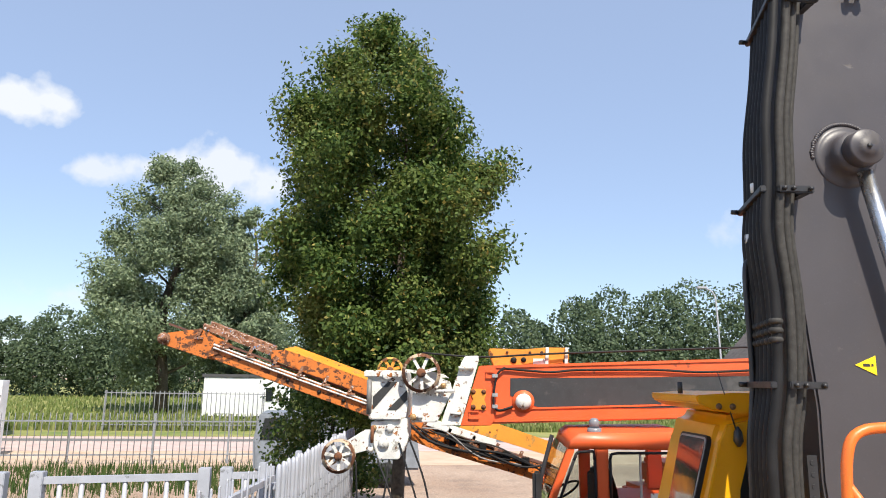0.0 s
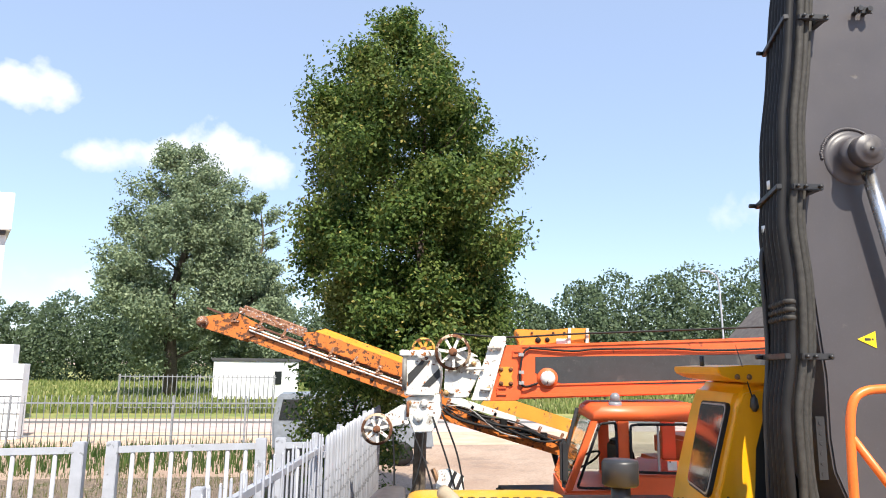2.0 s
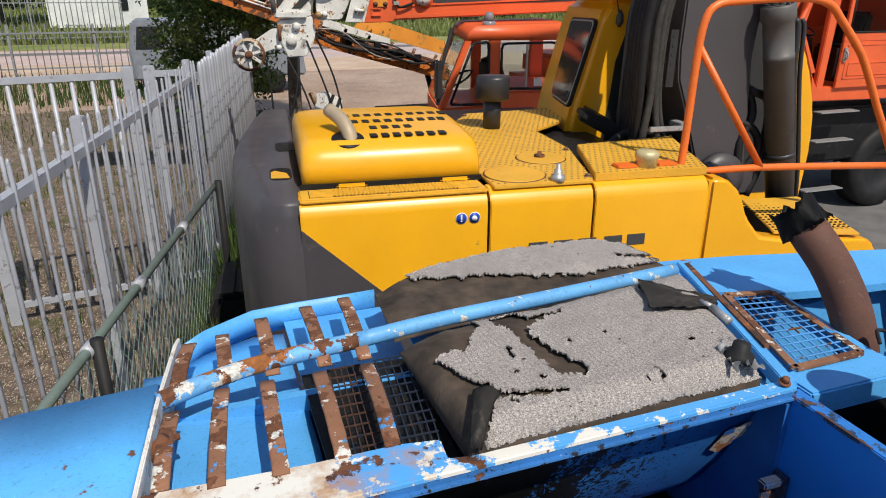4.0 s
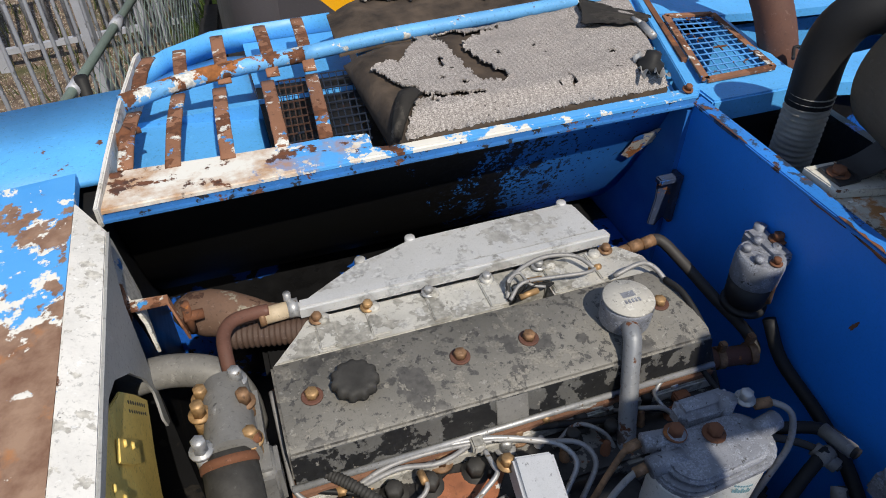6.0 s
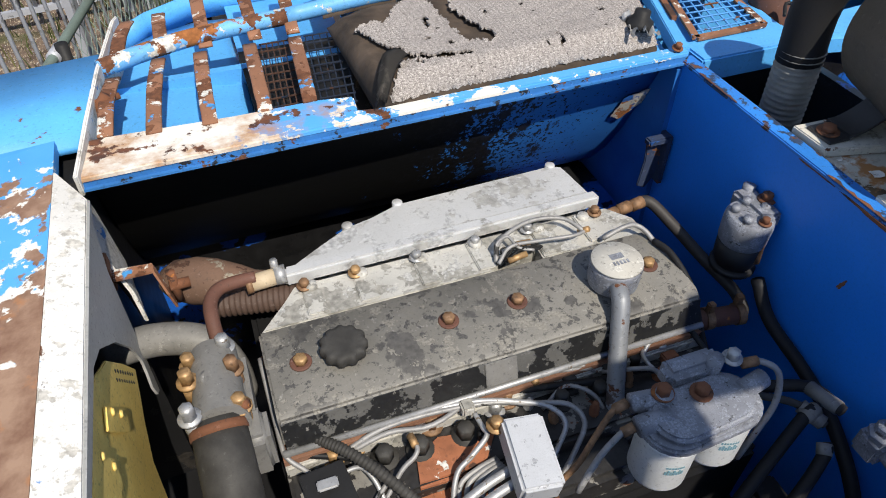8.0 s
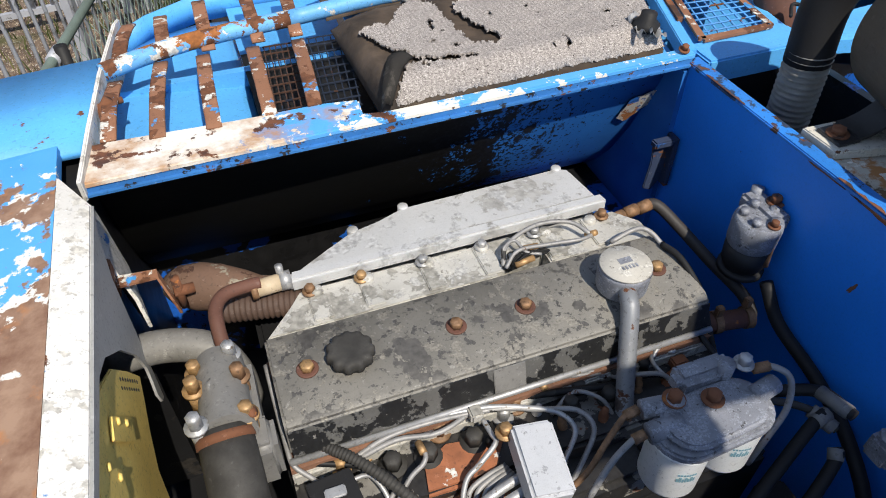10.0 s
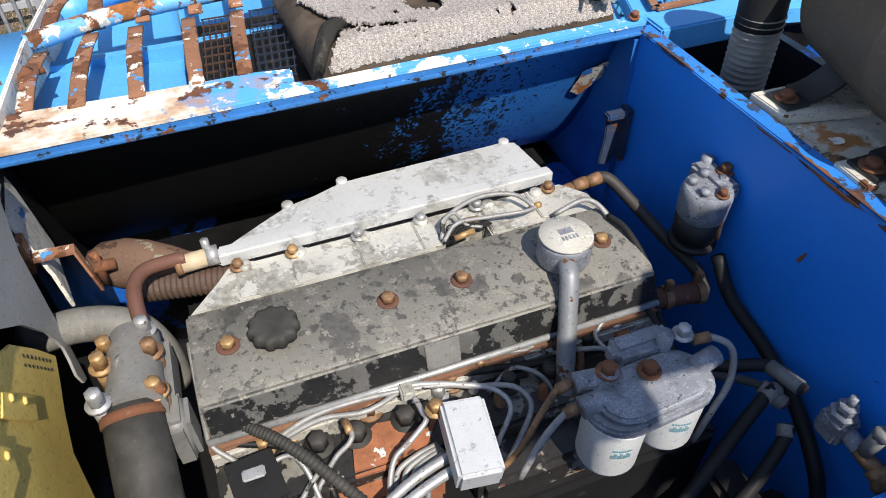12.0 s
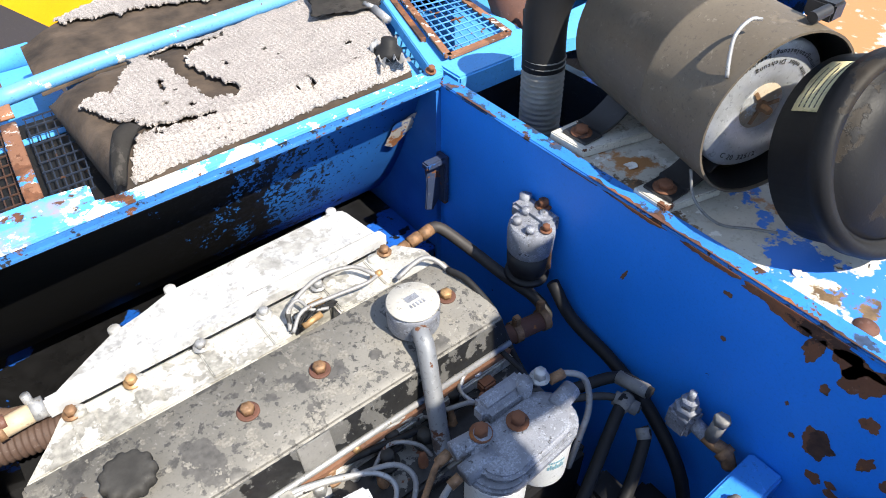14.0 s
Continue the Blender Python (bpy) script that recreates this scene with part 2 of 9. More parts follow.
M["blue_chipped_dull"] = worn("blue_paint_with_rust", (0.03, 0.22, 0.66), [(RUST_ORANGE, 0.24, 14, 0.9, 0), (RUST, 0.36, 12, 0.9, 0)], 0.45, shift=2.0)
M["white_rusting"] = worn("rusting_white_patch", (0.46, 0.43, 0.37), [(RUST_ORANGE, 0.40, 18, 0.9, 0), (RUST, 0.36, 24, 0.9, 0), ((0.03, 0.14, 0.45), 0.3, 20, 0.5, 0)], 0.6)
M["rust_blue"] = worn("rust_over_blue", (0.022, 0.035, 0.075), [((0.015, 0.09, 0.32), 0.36, 14, 0.5, 0), (RUST, 0.36, 24, 0.9, 0)], 0.7)
M["box_alu"] = worn("dull_pale_casting", (0.50, 0.51, 0.53), [((0.42, 0.43, 0.45), 0.3, 90, 0.6, 0)], 0.5, 0.25, vary=0.06, scale=12, grain=500, relief=0.3, specks=0.15)
M["platform_white"] = worn("dirty_white_steel", (0.52, 0.50, 0.44), [((0.36, 0.33, 0.27), 0.4, 10, 0.7, 0), (RUST, 0.32, 22, 0.9, 0)], 0.55)
M["blue_flecked"] = worn("flecked_blue_paint", (0.035, 0.17, 0.45), [((0.02, 0.02, 0.022), 0.36, 45, 0.6, 0), (RUST, 0.28, 30, 0.9, 0), (PRIMER, 0.2, 40, 0.9, 0)], 0.5)
M["cover_black"] = worn("dusty_black_steel", (0.010, 0.010, 0.011), [((0.030, 0.024, 0.018), 0.36, 7, 0.6, 0), ((0.06, 0.048, 0.035), 0.14, 30, 0.7, 0)], 0.5, vary=0.3, specks=0.08)
M["elbow"] = worn("scaled_exhaust", (0.13, 0.075, 0.05), [((0.30, 0.26, 0.2), 0.34, 22, 0.8, 0), (RUST_DARK, 0.34, 30, 0.9, 0)], 0.8, vary=0.3)
M["lid_cream"] = worn("worn_cast_lid", (0.44, 0.42, 0.375), [((0.58, 0.56, 0.51), 0.42, 40, 0.6, 0), ((0.2, 0.19, 0.17), 0.22, 90, 0.7, 0)], 0.6)
M["grey_van"] = worn("grey_van_paint", (0.2, 0.22, 0.25), [], 0.35, specks=0.1)
M["dull_galv"] = worn("dull_fence_steel", (0.22, 0.23, 0.25), [], 0.55)
M["white_chipped"] = worn("chipped_white_paint", (0.72, 0.70, 0.66), [((0.64, 0.61, 0.55), 0.4, 20, 0.6, 0), ((0.08, 0.30, 0.70), 0.25, 14, 0.5, 0), (RUST, 0.2, 14, 0.9, 0), ((0.1, 0.09, 0.08), 0.16, 60, 0.9, 0)], 0.5)


def mat_deck():
    """Blue paint over pale primer, rusted through more and more towards the operator's end."""
    k = Mat("rusting_blue_deck", 0.6)
    split = k.t.nodes.new("ShaderNodeSeparateXYZ")
    k.link(k.at, split.inputs[0])
    eaten = k.mul(k.mul(k.mul(split.outputs[1], 0.5, "SUBTRACT"), -0.34), k.noise(9, 9, 0.62), "ADD")
    chips = k.mul(k.mul(k.mul(split.outputs[1], 0.5, "SUBTRACT"), -0.22), k.noise(16, 9, 0.66, shift=5.0), "ADD")
    blue = k.mix(k.ramp(k.noise(5, 5), 0.3, 0.7), (0.06, 0.30, 0.70), (0.09, 0.37, 0.78))
    rusty = k.mix(k.ramp(k.noise(24, 7, 0.65), 0.35, 0.65), (0.17, 0.085, 0.05), (0.33, 0.21, 0.14))
    rusty = k.mix(k.ramp(k.noise(12, 6, 0.6, shift=9.0), 0.58, 0.66), rusty, (0.40, 0.17, 0.06))
    color = k.mix(k.ramp(chips, 0.535, 0.55), blue, PRIMER)
    color = k.mix(k.ramp(eaten, 0.50, 0.515), color, rusty)
    color = k.mix(k.ramp(k.noise(28, 8, 0.65, shift=2.0), 0.63, 0.645), color, PRIMER)
    k.bump(k.ramp(eaten, 0.49, 0.52), 0.4, -0.0015)
    k.bump(k.noise(120, 5), 0.4, 0.001)
    return k.done(color)


M["deck_rust"] = mat_deck()


def mat_platform():
    """White paint, dirty and flaking: blue shows through towards the operator, brown dirt gathers along the rim."""
    k = Mat("flaking_white_platform", 0.6)
    split = k.t.nodes.new("ShaderNodeSeparateXYZ")
    k.link(k.at, split.inputs[0])
    near = k.mul(k.mul(split.outputs[1], 0.0, "ADD"), -0.55)
    rim = k.mul(k.mul(split.outputs[0], 0.62, "SUBTRACT"), -0.9)
    color = k.mix(k.ramp(k.noise(5, 6, 0.6), 0.32, 0.7), (0.62, 0.60, 0.54), (0.42, 0.385, 0.31))
    color = k.mix(k.mul(k.ramp(k.noise(70, 6, 0.7), 0.52, 0.66), 0.5), color, (0.25, 0.22, 0.17))
    blue = k.mul(k.noise(8, 9, 0.6, shift=2.0), near, "ADD")
    color = k.mix(k.ramp(blue, 0.575, 0.59), color, (0.03, 0.19, 0.66))
    color = k.mix(k.ramp(k.noise(17, 8, 0.62, shift=7.0), 0.60, 0.612), color, (0.66, 0.64, 0.58))
    dirt = k.mul(k.noise(10, 9, 0.66, shift=5.0), rim, "ADD")
    brown = k.mix(k.ramp(k.noise(26, 6), 0.35, 0.65), (0.05, 0.036, 0.025), (0.26, 0.16, 0.075))
    color = k.mix(k.ramp(dirt, 0.585, 0.61), color, brown)
    orange = k.mul(k.noise(7, 8, 0.62, shift=11.0), k.mul(k.mul(split.outputs[0], 0.80, "SUBTRACT"), 0.12), "ADD")
    color = k.mix(k.ramp(orange, 0.55, 0.58), color, (0.40, 0.19, 0.07))
    k.bump(k.ramp(blue, 0.57, 0.595), 0.4, -0.0012)
    k.bump(k.noise(150, 5), 0.4, 0.001)
    return k.done(color)


M["platform"] = mat_platform()
M["rust"] = worn("rusty_steel", RUST, [(RUST_ORANGE, 0.3, 20, 0.95, 0), (RUST_DARK, 0.4, 12, 0.9, 0)], 0.85, vary=0.3)
M["rust_strap"] = worn("rusty_strap", (0.25, 0.115, 0.062), [(RUST, 0.46, 16, 0.9, 0), (PRIMER, 0.33, 30, 0.6, 0), ((0.07, 0.33, 0.74), 0.26, 22, 0.5, 0)], 0.8, vary=0.25)
M["rust_pipe"] = worn("rust_brown_pipe", (0.105, 0.045, 0.03), [(RUST_ORANGE, 0.14, 16, 0.95, 0)], 0.75, vary=0.3)
M["bolt"] = worn("rusty_bolt", (0.22, 0.125, 0.065), [], 0.6, 0.3, vary=0.45, scale=70, relief=0.12)
M["brass"] = worn("brass_bolt", (0.36, 0.22, 0.10), [], 0.5, 0.35, vary=0.45, scale=70, relief=0.12)
M["zinc"] = worn("zinc_plated_steel", (0.40, 0.40, 0.40), [((0.25, 0.2, 0.15), 0.26, 80, 0.7, 0)], 0.45, 0.5, scale=40)
M["steel_line"] = worn("dull_steel_line", (0.29, 0.285, 0.28), [(RUST, 0.24, 30, 0.85, 0), ((0.05, 0.048, 0.045), 0.28, 22, 0.6, 0)], 0.55, 0.35, scale=30)
M["cover"] = worn("worn_dark_engine_paint", (0.155, 0.147, 0.130), [((0.095, 0.09, 0.083), 0.38, 13, 0.5, 0), ((0.235, 0.22, 0.19), 0.38, 40, 0.55, 0), ((0.085, 0.081, 0.076), 0.34, 62, 0.5, 0), ((0.04, 0.038, 0.036), 0.16, 26, 0.5, 0)], 0.5, vary=0.35, scale=4, grain=300, relief=0.3, specks=0.8)
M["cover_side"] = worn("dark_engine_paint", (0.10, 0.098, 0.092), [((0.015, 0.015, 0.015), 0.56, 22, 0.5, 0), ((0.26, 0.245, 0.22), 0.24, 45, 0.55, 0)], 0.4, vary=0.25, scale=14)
M["alu"] = worn("cast_aluminium", (0.50, 0.485, 0.445), [((0.40, 0.385, 0.345), 0.42, 16, 0.6, 0), ((0.58, 0.57, 0.54), 0.38, 34, 0.6, 0), ((0.30, 0.27, 0.22), 0.16, 80, 0.7, 0)], 0.55, 0.25, vary=0.12, scale=18, grain=420, relief=0.5)
M["alu_pale"] = worn("pale_cast_aluminium", (0.53, 0.535, 0.54), [((0.47, 0.465, 0.45), 0.46, 8, 0.6, 0), ((0.58, 0.585, 0.59), 0.40, 20, 0.55, 0)], 0.5, 0.25, vary=0.08, scale=7, grain=420, relief=0.3, specks=0.18)
M["alu_dull"] = worn("oxidised_aluminium", (0.23, 0.24, 0.27), [((0.36, 0.38, 0.43), 0.46, 60, 0.7, 0), ((0.46, 0.48, 0.52), 0.28, 120, 0.7, 0), ((0.11, 0.11, 0.115), 0.26, 90, 0.7, 0)], 0.6, 0.35, vary=0.2, scale=30, grain=500, relief=0.8)
M["grey_paint"] = worn("grey_engine_paint", (0.17, 0.165, 0.155), [((0.3, 0.29, 0.27), 0.2, 50, 0.6, 0)], 0.5, vary=0.15, scale=25)
M["head"] = worn("dirty_cylinder_head", (0.20, 0.19, 0.17), [(RUST, 0.36, 30, 0.9, 0), ((0.025, 0.023, 0.022), 0.64, 18, 0.5, 0)], 0.6, vary=0.25, scale=30)
M["block_rust"] = worn("rusted_pump_casting", (0.30, 0.11, 0.05), [(PRIMER, 0.26, 28, 0.7, 0), (RUST_DARK, 0.3, 20, 0.9, 0)], 0.8, vary=0.3, scale=25)
# near-black for oily metal, and for plates that stand in for shade
M["oily"] = worn("oily_and_shade_black", (0.016, 0.016, 0.017), [((0.04, 0.036, 0.032), 0.3, 12, 0.5, 0)], 0.45, 0.2, specks=0.12)
M["rubber"] = worn("black_rubber", (0.017, 0.017, 0.018), [], 0.55, vary=0.3, specks=0.1)
# dusty rubber, greyed so that sunlight on the hose ribs is in the colour
M["rib_hose"] = worn("sunlit_dusty_rubber", (0.22, 0.215, 0.20), [], 0.6, vary=0.2, scale=30, specks=0.2)
M["hose"] = worn("dusty_rubber_hose", (0.045, 0.043, 0.04), [], 0.6, vary=0.3, scale=30, specks=0.25)
M["brown_hose"] = worn("dirty_brown_hose", (0.032, 0.028, 0.026), [(RUST_DARK, 0.3, 20, 0.8, 0)], 0.6, vary=0.25, specks=0.15)
# near-black: the shade under the sedimenter's head is in this bowl colour
M["bowl_shade"] = worn("shaded_black_bowl", (0.007, 0.007, 0.008), [], 0.6, specks=0.1)
M["chrome"] = worn("bright_steel", (0.72, 0.71, 0.69), [], 0.22, 0.95, vary=0.06, specks=0.15)
M["filter"] = worn("white_filter_can", (0.78, 0.79, 0.77), [((0.45, 0.45, 0.42), 0.1, 40, 0.6, 0)], 0.3, vary=0.05)
M["fan"] = worn("yellow_fan_plastic", (0.82, 0.60, 0.17), [((0.3, 0.2, 0.06), 0.18, 22, 0.6, 0)], 0.5)
M["shroud"] = worn("grey_shroud_paint", (0.33, 0.33, 0.32), [(RUST, 0.15, 12, 0.9, 0), ((0.1, 0.1, 0.1), 0.25, 8, 0.6, 0)], 0.55)
M["olive"] = worn("faded_air_filter_paint", (0.115, 0.094, 0.068), [((0.16, 0.13, 0.095), 0.3, 14, 0.6, 0)], 0.5, vary=0.2)
M["black"] = worn("black_plastic", (0.025, 0.025, 0.027), [((0.07, 0.068, 0.065), 0.25, 12, 0.6, 0)], 0.4, vary=0.25, specks=0.15)
M["zinc_disc"] = worn("galvanised_disc", (0.46, 0.48, 0.5), [((0.34, 0.28, 0.22), 0.16, 14, 0.6, 0)], 0.42, 0.5, scale=25)
M["ink"] = worn("black_print", (0.03, 0.03, 0.03), [], 0.6)
M["yellow"] = worn("yellow_machine_paint", (0.80, 0.385, 0.006), [((0.42, 0.24, 0.03), 0.1, 5, 0.6, 0)], 0.32, coat=0.25, vary=0.06, scale=2.5, grain=500, relief=0.04, specks=0.12)
M["yellow_deck"] = worn("dusty_yellow_deck", (0.70, 0.37, 0.03), [((0.38, 0.26, 0.08), 0.22, 6, 0.7, 0)], 0.5, vary=0.1, scale=4)
M["dark_paint"] = worn("dark_grey_machine_paint", (0.062, 0.056, 0.061), [((0.10, 0.09, 0.088), 0.25, 3, 0.55, 0)], 0.42, vary=0.12, scale=2, specks=0.2)
M["orange"] = worn("orange_rail_paint", (0.80, 0.16, 0.02), [((0.45, 0.12, 0.03), 0.12, 12, 0.6, 0)], 0.4, vary=0.1)
M["red"] = worn("red_crane_paint", (0.72, 0.115, 0.03), [((0.42, 0.09, 0.035), 0.2, 5, 0.6, 0)], 0.4, vary=0.1, scale=3)
M["conveyor"] = worn("orange_conveyor_paint", (0.54, 0.15, 0.02), [(RUST, 0.44, 9, 0.9, 0), (RUST_DARK, 0.32, 16, 0.9, 0)], 0.5, vary=0.15, scale=3)
M["conveyor_yellow"] = worn("faded_orange_paint", (0.70, 0.27, 0.03), [(RUST, 0.28, 9, 0.9, 0), ((0.5, 0.26, 0.06), 0.35, 5, 0.7, 0)], 0.5, vary=0.12, scale=3)
M["crane_white"] = worn("weathered_white_paint", (0.66, 0.65, 0.61), [((0.4, 0.38, 0.34), 0.32, 6, 0.7, 0), (RUST_ORANGE, 0.27, 11, 0.9, 0), (RUST, 0.28, 14, 0.9, 0)], 0.5)
M["glass"] = worn("dark_cab_glass", (0.02, 0.024, 0.026), [], 0.06, vary=0.1, relief=0.0, specks=0)
M["galv"] = worn("galvanised_fence", (0.40, 0.415, 0.46), [((0.30, 0.31, 0.33), 0.3, 10, 0.55, 0)], 0.5, 0.2, vary=0.1, scale=8, specks=0.2)
M["green_pipe"] = worn("green_grey_pipe", (0.13, 0.17, 0.15), [], 0.5)
M["shed"] = worn("white_cladding", (0.72, 0.73, 0.74), [((0.5, 0.5, 0.48), 0.2, 2, 0.7, 0)], 0.6, scale=1)
M["dark_roof"] = worn("dark_roofing", (0.06, 0.06, 0.065), [], 0.8)
M["lettering"] = worn("dark_lettering", (0.05, 0.05, 0.055), [], 0.5)
M["sign_yellow"] = worn("warning_yellow", (0.85, 0.62, 0.01), [], 0.4)
M["sign_blue"] = worn("sign_blue", (0.01, 0.06, 0.4), [], 0.4)
M["white"] = worn("white_paint", (0.8, 0.8, 0.78), [], 0.4, vary=0.04)


def mat_fabric():
    k = Mat("frayed_insulation_mat", 0.9)
    split = k.t.nodes.new("ShaderNodeSeparateXYZ")
    k.link(k.at, split.inputs[0])
    knit = k.mul(k.mul(k.mul(split.outputs[0], 2 * math.pi / 0.0105), k.mul(k.noise(14, 3), 3.0), "ADD"), 0.0, "SINE")
    fibres = k.mul(k.mul(k.noise(760, 4, 0.75, (1, 0.28, 0.6)), k.noise(760, 4, 0.75, (0.3, 1, 0.6), 4.0), "ADD"), 0.5)
    fibres = k.mul(fibres, k.mul(knit, 0.010), "ADD")
    color = k.mix(k.ramp(fibres, 0.40, 0.60), (0.095, 0.082, 0.076), (0.54, 0.495, 0.465))
    color = k.mix(k.ramp(fibres, 0.56, 0.66), color, (0.88, 0.84, 0.81))
    color = k.mix(k.mul(k.ramp(k.noise(9, 5), 0.40, 0.7), 0.35), color, (0.22, 0.20, 0.19))
    color = k.mix(k.ramp(k.noise(60, 4, 0.6, shift=3.0), 0.68, 0.70), color, (0.05, 0.043, 0.038))
    k.bump(fibres, 0.7, 0.0022)
    k.bump(k.mul(knit, k.ramp(k.noise(7, 2), 0.45, 0.65)), 0.22, 0.0012)
    k.bump(k.noise(40, 4), 0.4, 0.005)
    return k.done(color)


def mat_foam():
    k = Mat("bare_brown_foam", 0.9)
    color = k.mix(k.ramp(k.noise(14, 6), 0.3, 0.7), (0.028, 0.023, 0.020), (0.105, 0.078, 0.058))
    k.bump(k.noise(60, 5), 0.6, 0.004)
    return k.done(color)


def mat_ground():
    k = Mat("sandy_yard", 0.95)
    sand = k.mix(k.ramp(k.noise(0.35, 6), 0.3, 0.7), (0.30, 0.20, 0.145), (0.46, 0.345, 0.265))
    sand = k.mix(k.mul(k.ramp(k.noise(1.3, 6, 0.65, shift=4.0), 0.52, 0.66), 0.6), sand, (0.20, 0.15, 0.12))
    sand = k.mix(k.ramp(k.noise(11, 6, 0.7), 0.45, 0.7), sand, (0.20, 0.14, 0.10))
    sand = k.mix(k.ramp(k.noise(60, 3), 0.58, 0.66), sand, (0.47, 0.40, 0.33))
    k.bump(k.noise(18, 8, 0.7), 0.6, 0.03)
    return k.done(sand)


def mat_plain(name, a, b, scale, rough=0.9, relief=0.3, dist=0.01):
    k = Mat(name, rough)
    color = k.mix(k.ramp(k.noise(scale, 7, 0.6), 0.3, 0.7), a, b)
    k.bump(k.noise(scale * 4, 5), relief, dist)
    return k.done(color)


def mat_leaf(name, a, b, c):
    k = Mat(name, 0.6)
    k.p.inputs["Specular IOR Level"].default_value = 0.25
    g = k.t.nodes.new("ShaderNodeNewGeometry").outputs["Random Per Island"]
    color = k.mix(k.ramp(g, 0.0, 1.0), a, b)
    color = k.mix(k.ramp(g, 0.93, 0.99), color, c)
    color = k.mix(k.mul(k.ramp(k.noise(0.9, 3), 0.5, 0.72), 0.3), color, c)
    k.p.inputs["Subsurface Weight"].default_value = 0.0
    k.p.inputs["Transmission Weight"].default_value = 0.0
    thin = k.t.nodes.new("ShaderNodeBsdfTranslucent")
    k.link(color, thin.inputs["Color"])
    both = k.t.nodes.new("ShaderNodeMixShader")
    both.inputs[0].default_value = 0.42
    k.link(k.p.outputs[0], both.inputs[1])
    k.link(thin.outputs[0], both.inputs[2])
    k.link(both.outputs[0], k.t.nodes["Material Output"].inputs["Surface"])
    return k.done(color)


M["backing"] = worn("dusty_backing_cloth", (0.055, 0.05, 0.046), [((0.10, 0.088, 0.075), 0.4, 12, 0.6, 0)], 0.85, vary=0.3, specks=0.2)
M["fabric"], M["foam"], M["ground"] = mat_fabric(), mat_foam(), mat_ground()
M["road"] = mat_plain("pale_brick_road", (0.40, 0.30, 0.275), (0.52, 0.41, 0.38), 1.2)
M["asphalt"] = mat_plain("grey_asphalt", (0.10, 0.10, 0.10), (0.16, 0.155, 0.15), 3)
M["pavement"] = mat_plain("pale_sandy_verge", (0.40, 0.28, 0.19), (0.54, 0.42, 0.32), 0.8)
M["field"] = mat_plain("rough_grass", (0.10, 0.16, 0.03), (0.3, 0.27, 0.09), 0.35)
M["bark"] = mat_plain("bark", (0.05, 0.04, 0.03), (0.13, 0.105, 0.08), 12)
M["leaf"] = mat_leaf("alder_leaf", (0.022, 0.058, 0.014), (0.15, 0.22, 0.05), (0.40, 0.34, 0.10))
M["willow"] = mat_leaf("willow_leaf", (0.12, 0.17, 0.10), (0.29, 0.355, 0.215), (0.36, 0.41, 0.26))
# paler, greyer greens put the distance haze into the woods' colour
M["wood_leaf"] = mat_leaf("hazed_woodland_leaf", (0.065, 0.10, 0.06), (0.13, 0.18, 0.10), (0.18, 0.22, 0.11))
M["field_grass"] = mat_leaf("field_grass_blade", (0.12, 0.18, 0.045), (0.30, 0.32, 0.12), (0.44, 0.39, 0.2))
M["weed"] = mat_leaf("green_weed", (0.025, 0.055, 0.012), (0.085, 0.145, 0.035), (0.18, 0.18, 0.07))
M["grass"] = mat_leaf("grass_blade", (0.045, 0.08, 0.016), (0.17, 0.17, 0.06), (0.28, 0.23, 0.12))
M["tile"] = mat_plain("grey_roof_tile", (0.07, 0.06, 0.06), (0.13, 0.115, 0.11), 3)
M["brick"] = mat_plain("brick_wall", (0.2, 0.1, 0.07), (0.3, 0.17, 0.12), 5)


def mat_pane():
    """Clear glass that lets the light through."""
    k = Mat("cab_window_pane", 0.02)
    k.p.inputs["Transmission Weight"].default_value = 1.0
    k.p.inputs["IOR"].default_value = 1.1
    k.p.inputs["Base Color"].default_value = (0.72, 0.78, 0.76, 1)
    return k.m


M["pane"] = mat_pane()


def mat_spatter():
    """Blue paint with oil spatter and runs; soot and painted shade darken one end."""
    k = Mat("spattered_shaded_blue", 0.6)
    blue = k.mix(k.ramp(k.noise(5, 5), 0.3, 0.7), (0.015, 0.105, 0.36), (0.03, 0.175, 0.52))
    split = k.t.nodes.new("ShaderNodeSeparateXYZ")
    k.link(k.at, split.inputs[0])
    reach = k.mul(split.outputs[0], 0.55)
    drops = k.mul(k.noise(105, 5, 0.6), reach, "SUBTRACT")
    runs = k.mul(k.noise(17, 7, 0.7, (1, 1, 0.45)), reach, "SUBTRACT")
    # black towards -x: soot, and the bay's deep shade put into the colour
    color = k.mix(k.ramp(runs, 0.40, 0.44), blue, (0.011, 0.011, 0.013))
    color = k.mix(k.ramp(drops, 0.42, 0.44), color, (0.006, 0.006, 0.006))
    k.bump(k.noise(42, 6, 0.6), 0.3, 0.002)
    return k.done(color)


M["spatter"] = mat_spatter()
def mat_soil():
    """Dry soil with straw litter and small pale stones."""
    k = Mat("dark_soil_and_litter", 0.95)
    color = k.mix(k.ramp(k.noise(7, 7, 0.6), 0.3, 0.7), (0.055, 0.040, 0.032), (0.20, 0.145, 0.11))
    color = k.mix(k.ramp(k.noise(70, 4, 0.7, (1, 0.3, 1)), 0.56, 0.62), color, (0.46, 0.38, 0.27))
    color = k.mix(k.ramp(k.noise(45, 3, 0.6, shift=4.0), 0.62, 0.66), color, (0.42, 0.40, 0.37))
    color = k.mix(k.mul(k.ramp(k.noise(1.6, 4), 0.55, 0.66), 0.6), color, (0.07, 0.085, 0.03))
    k.bump(k.noise(30, 6), 0.8, 0.03)
    return k.done(color)


M["soil"] = mat_soil()


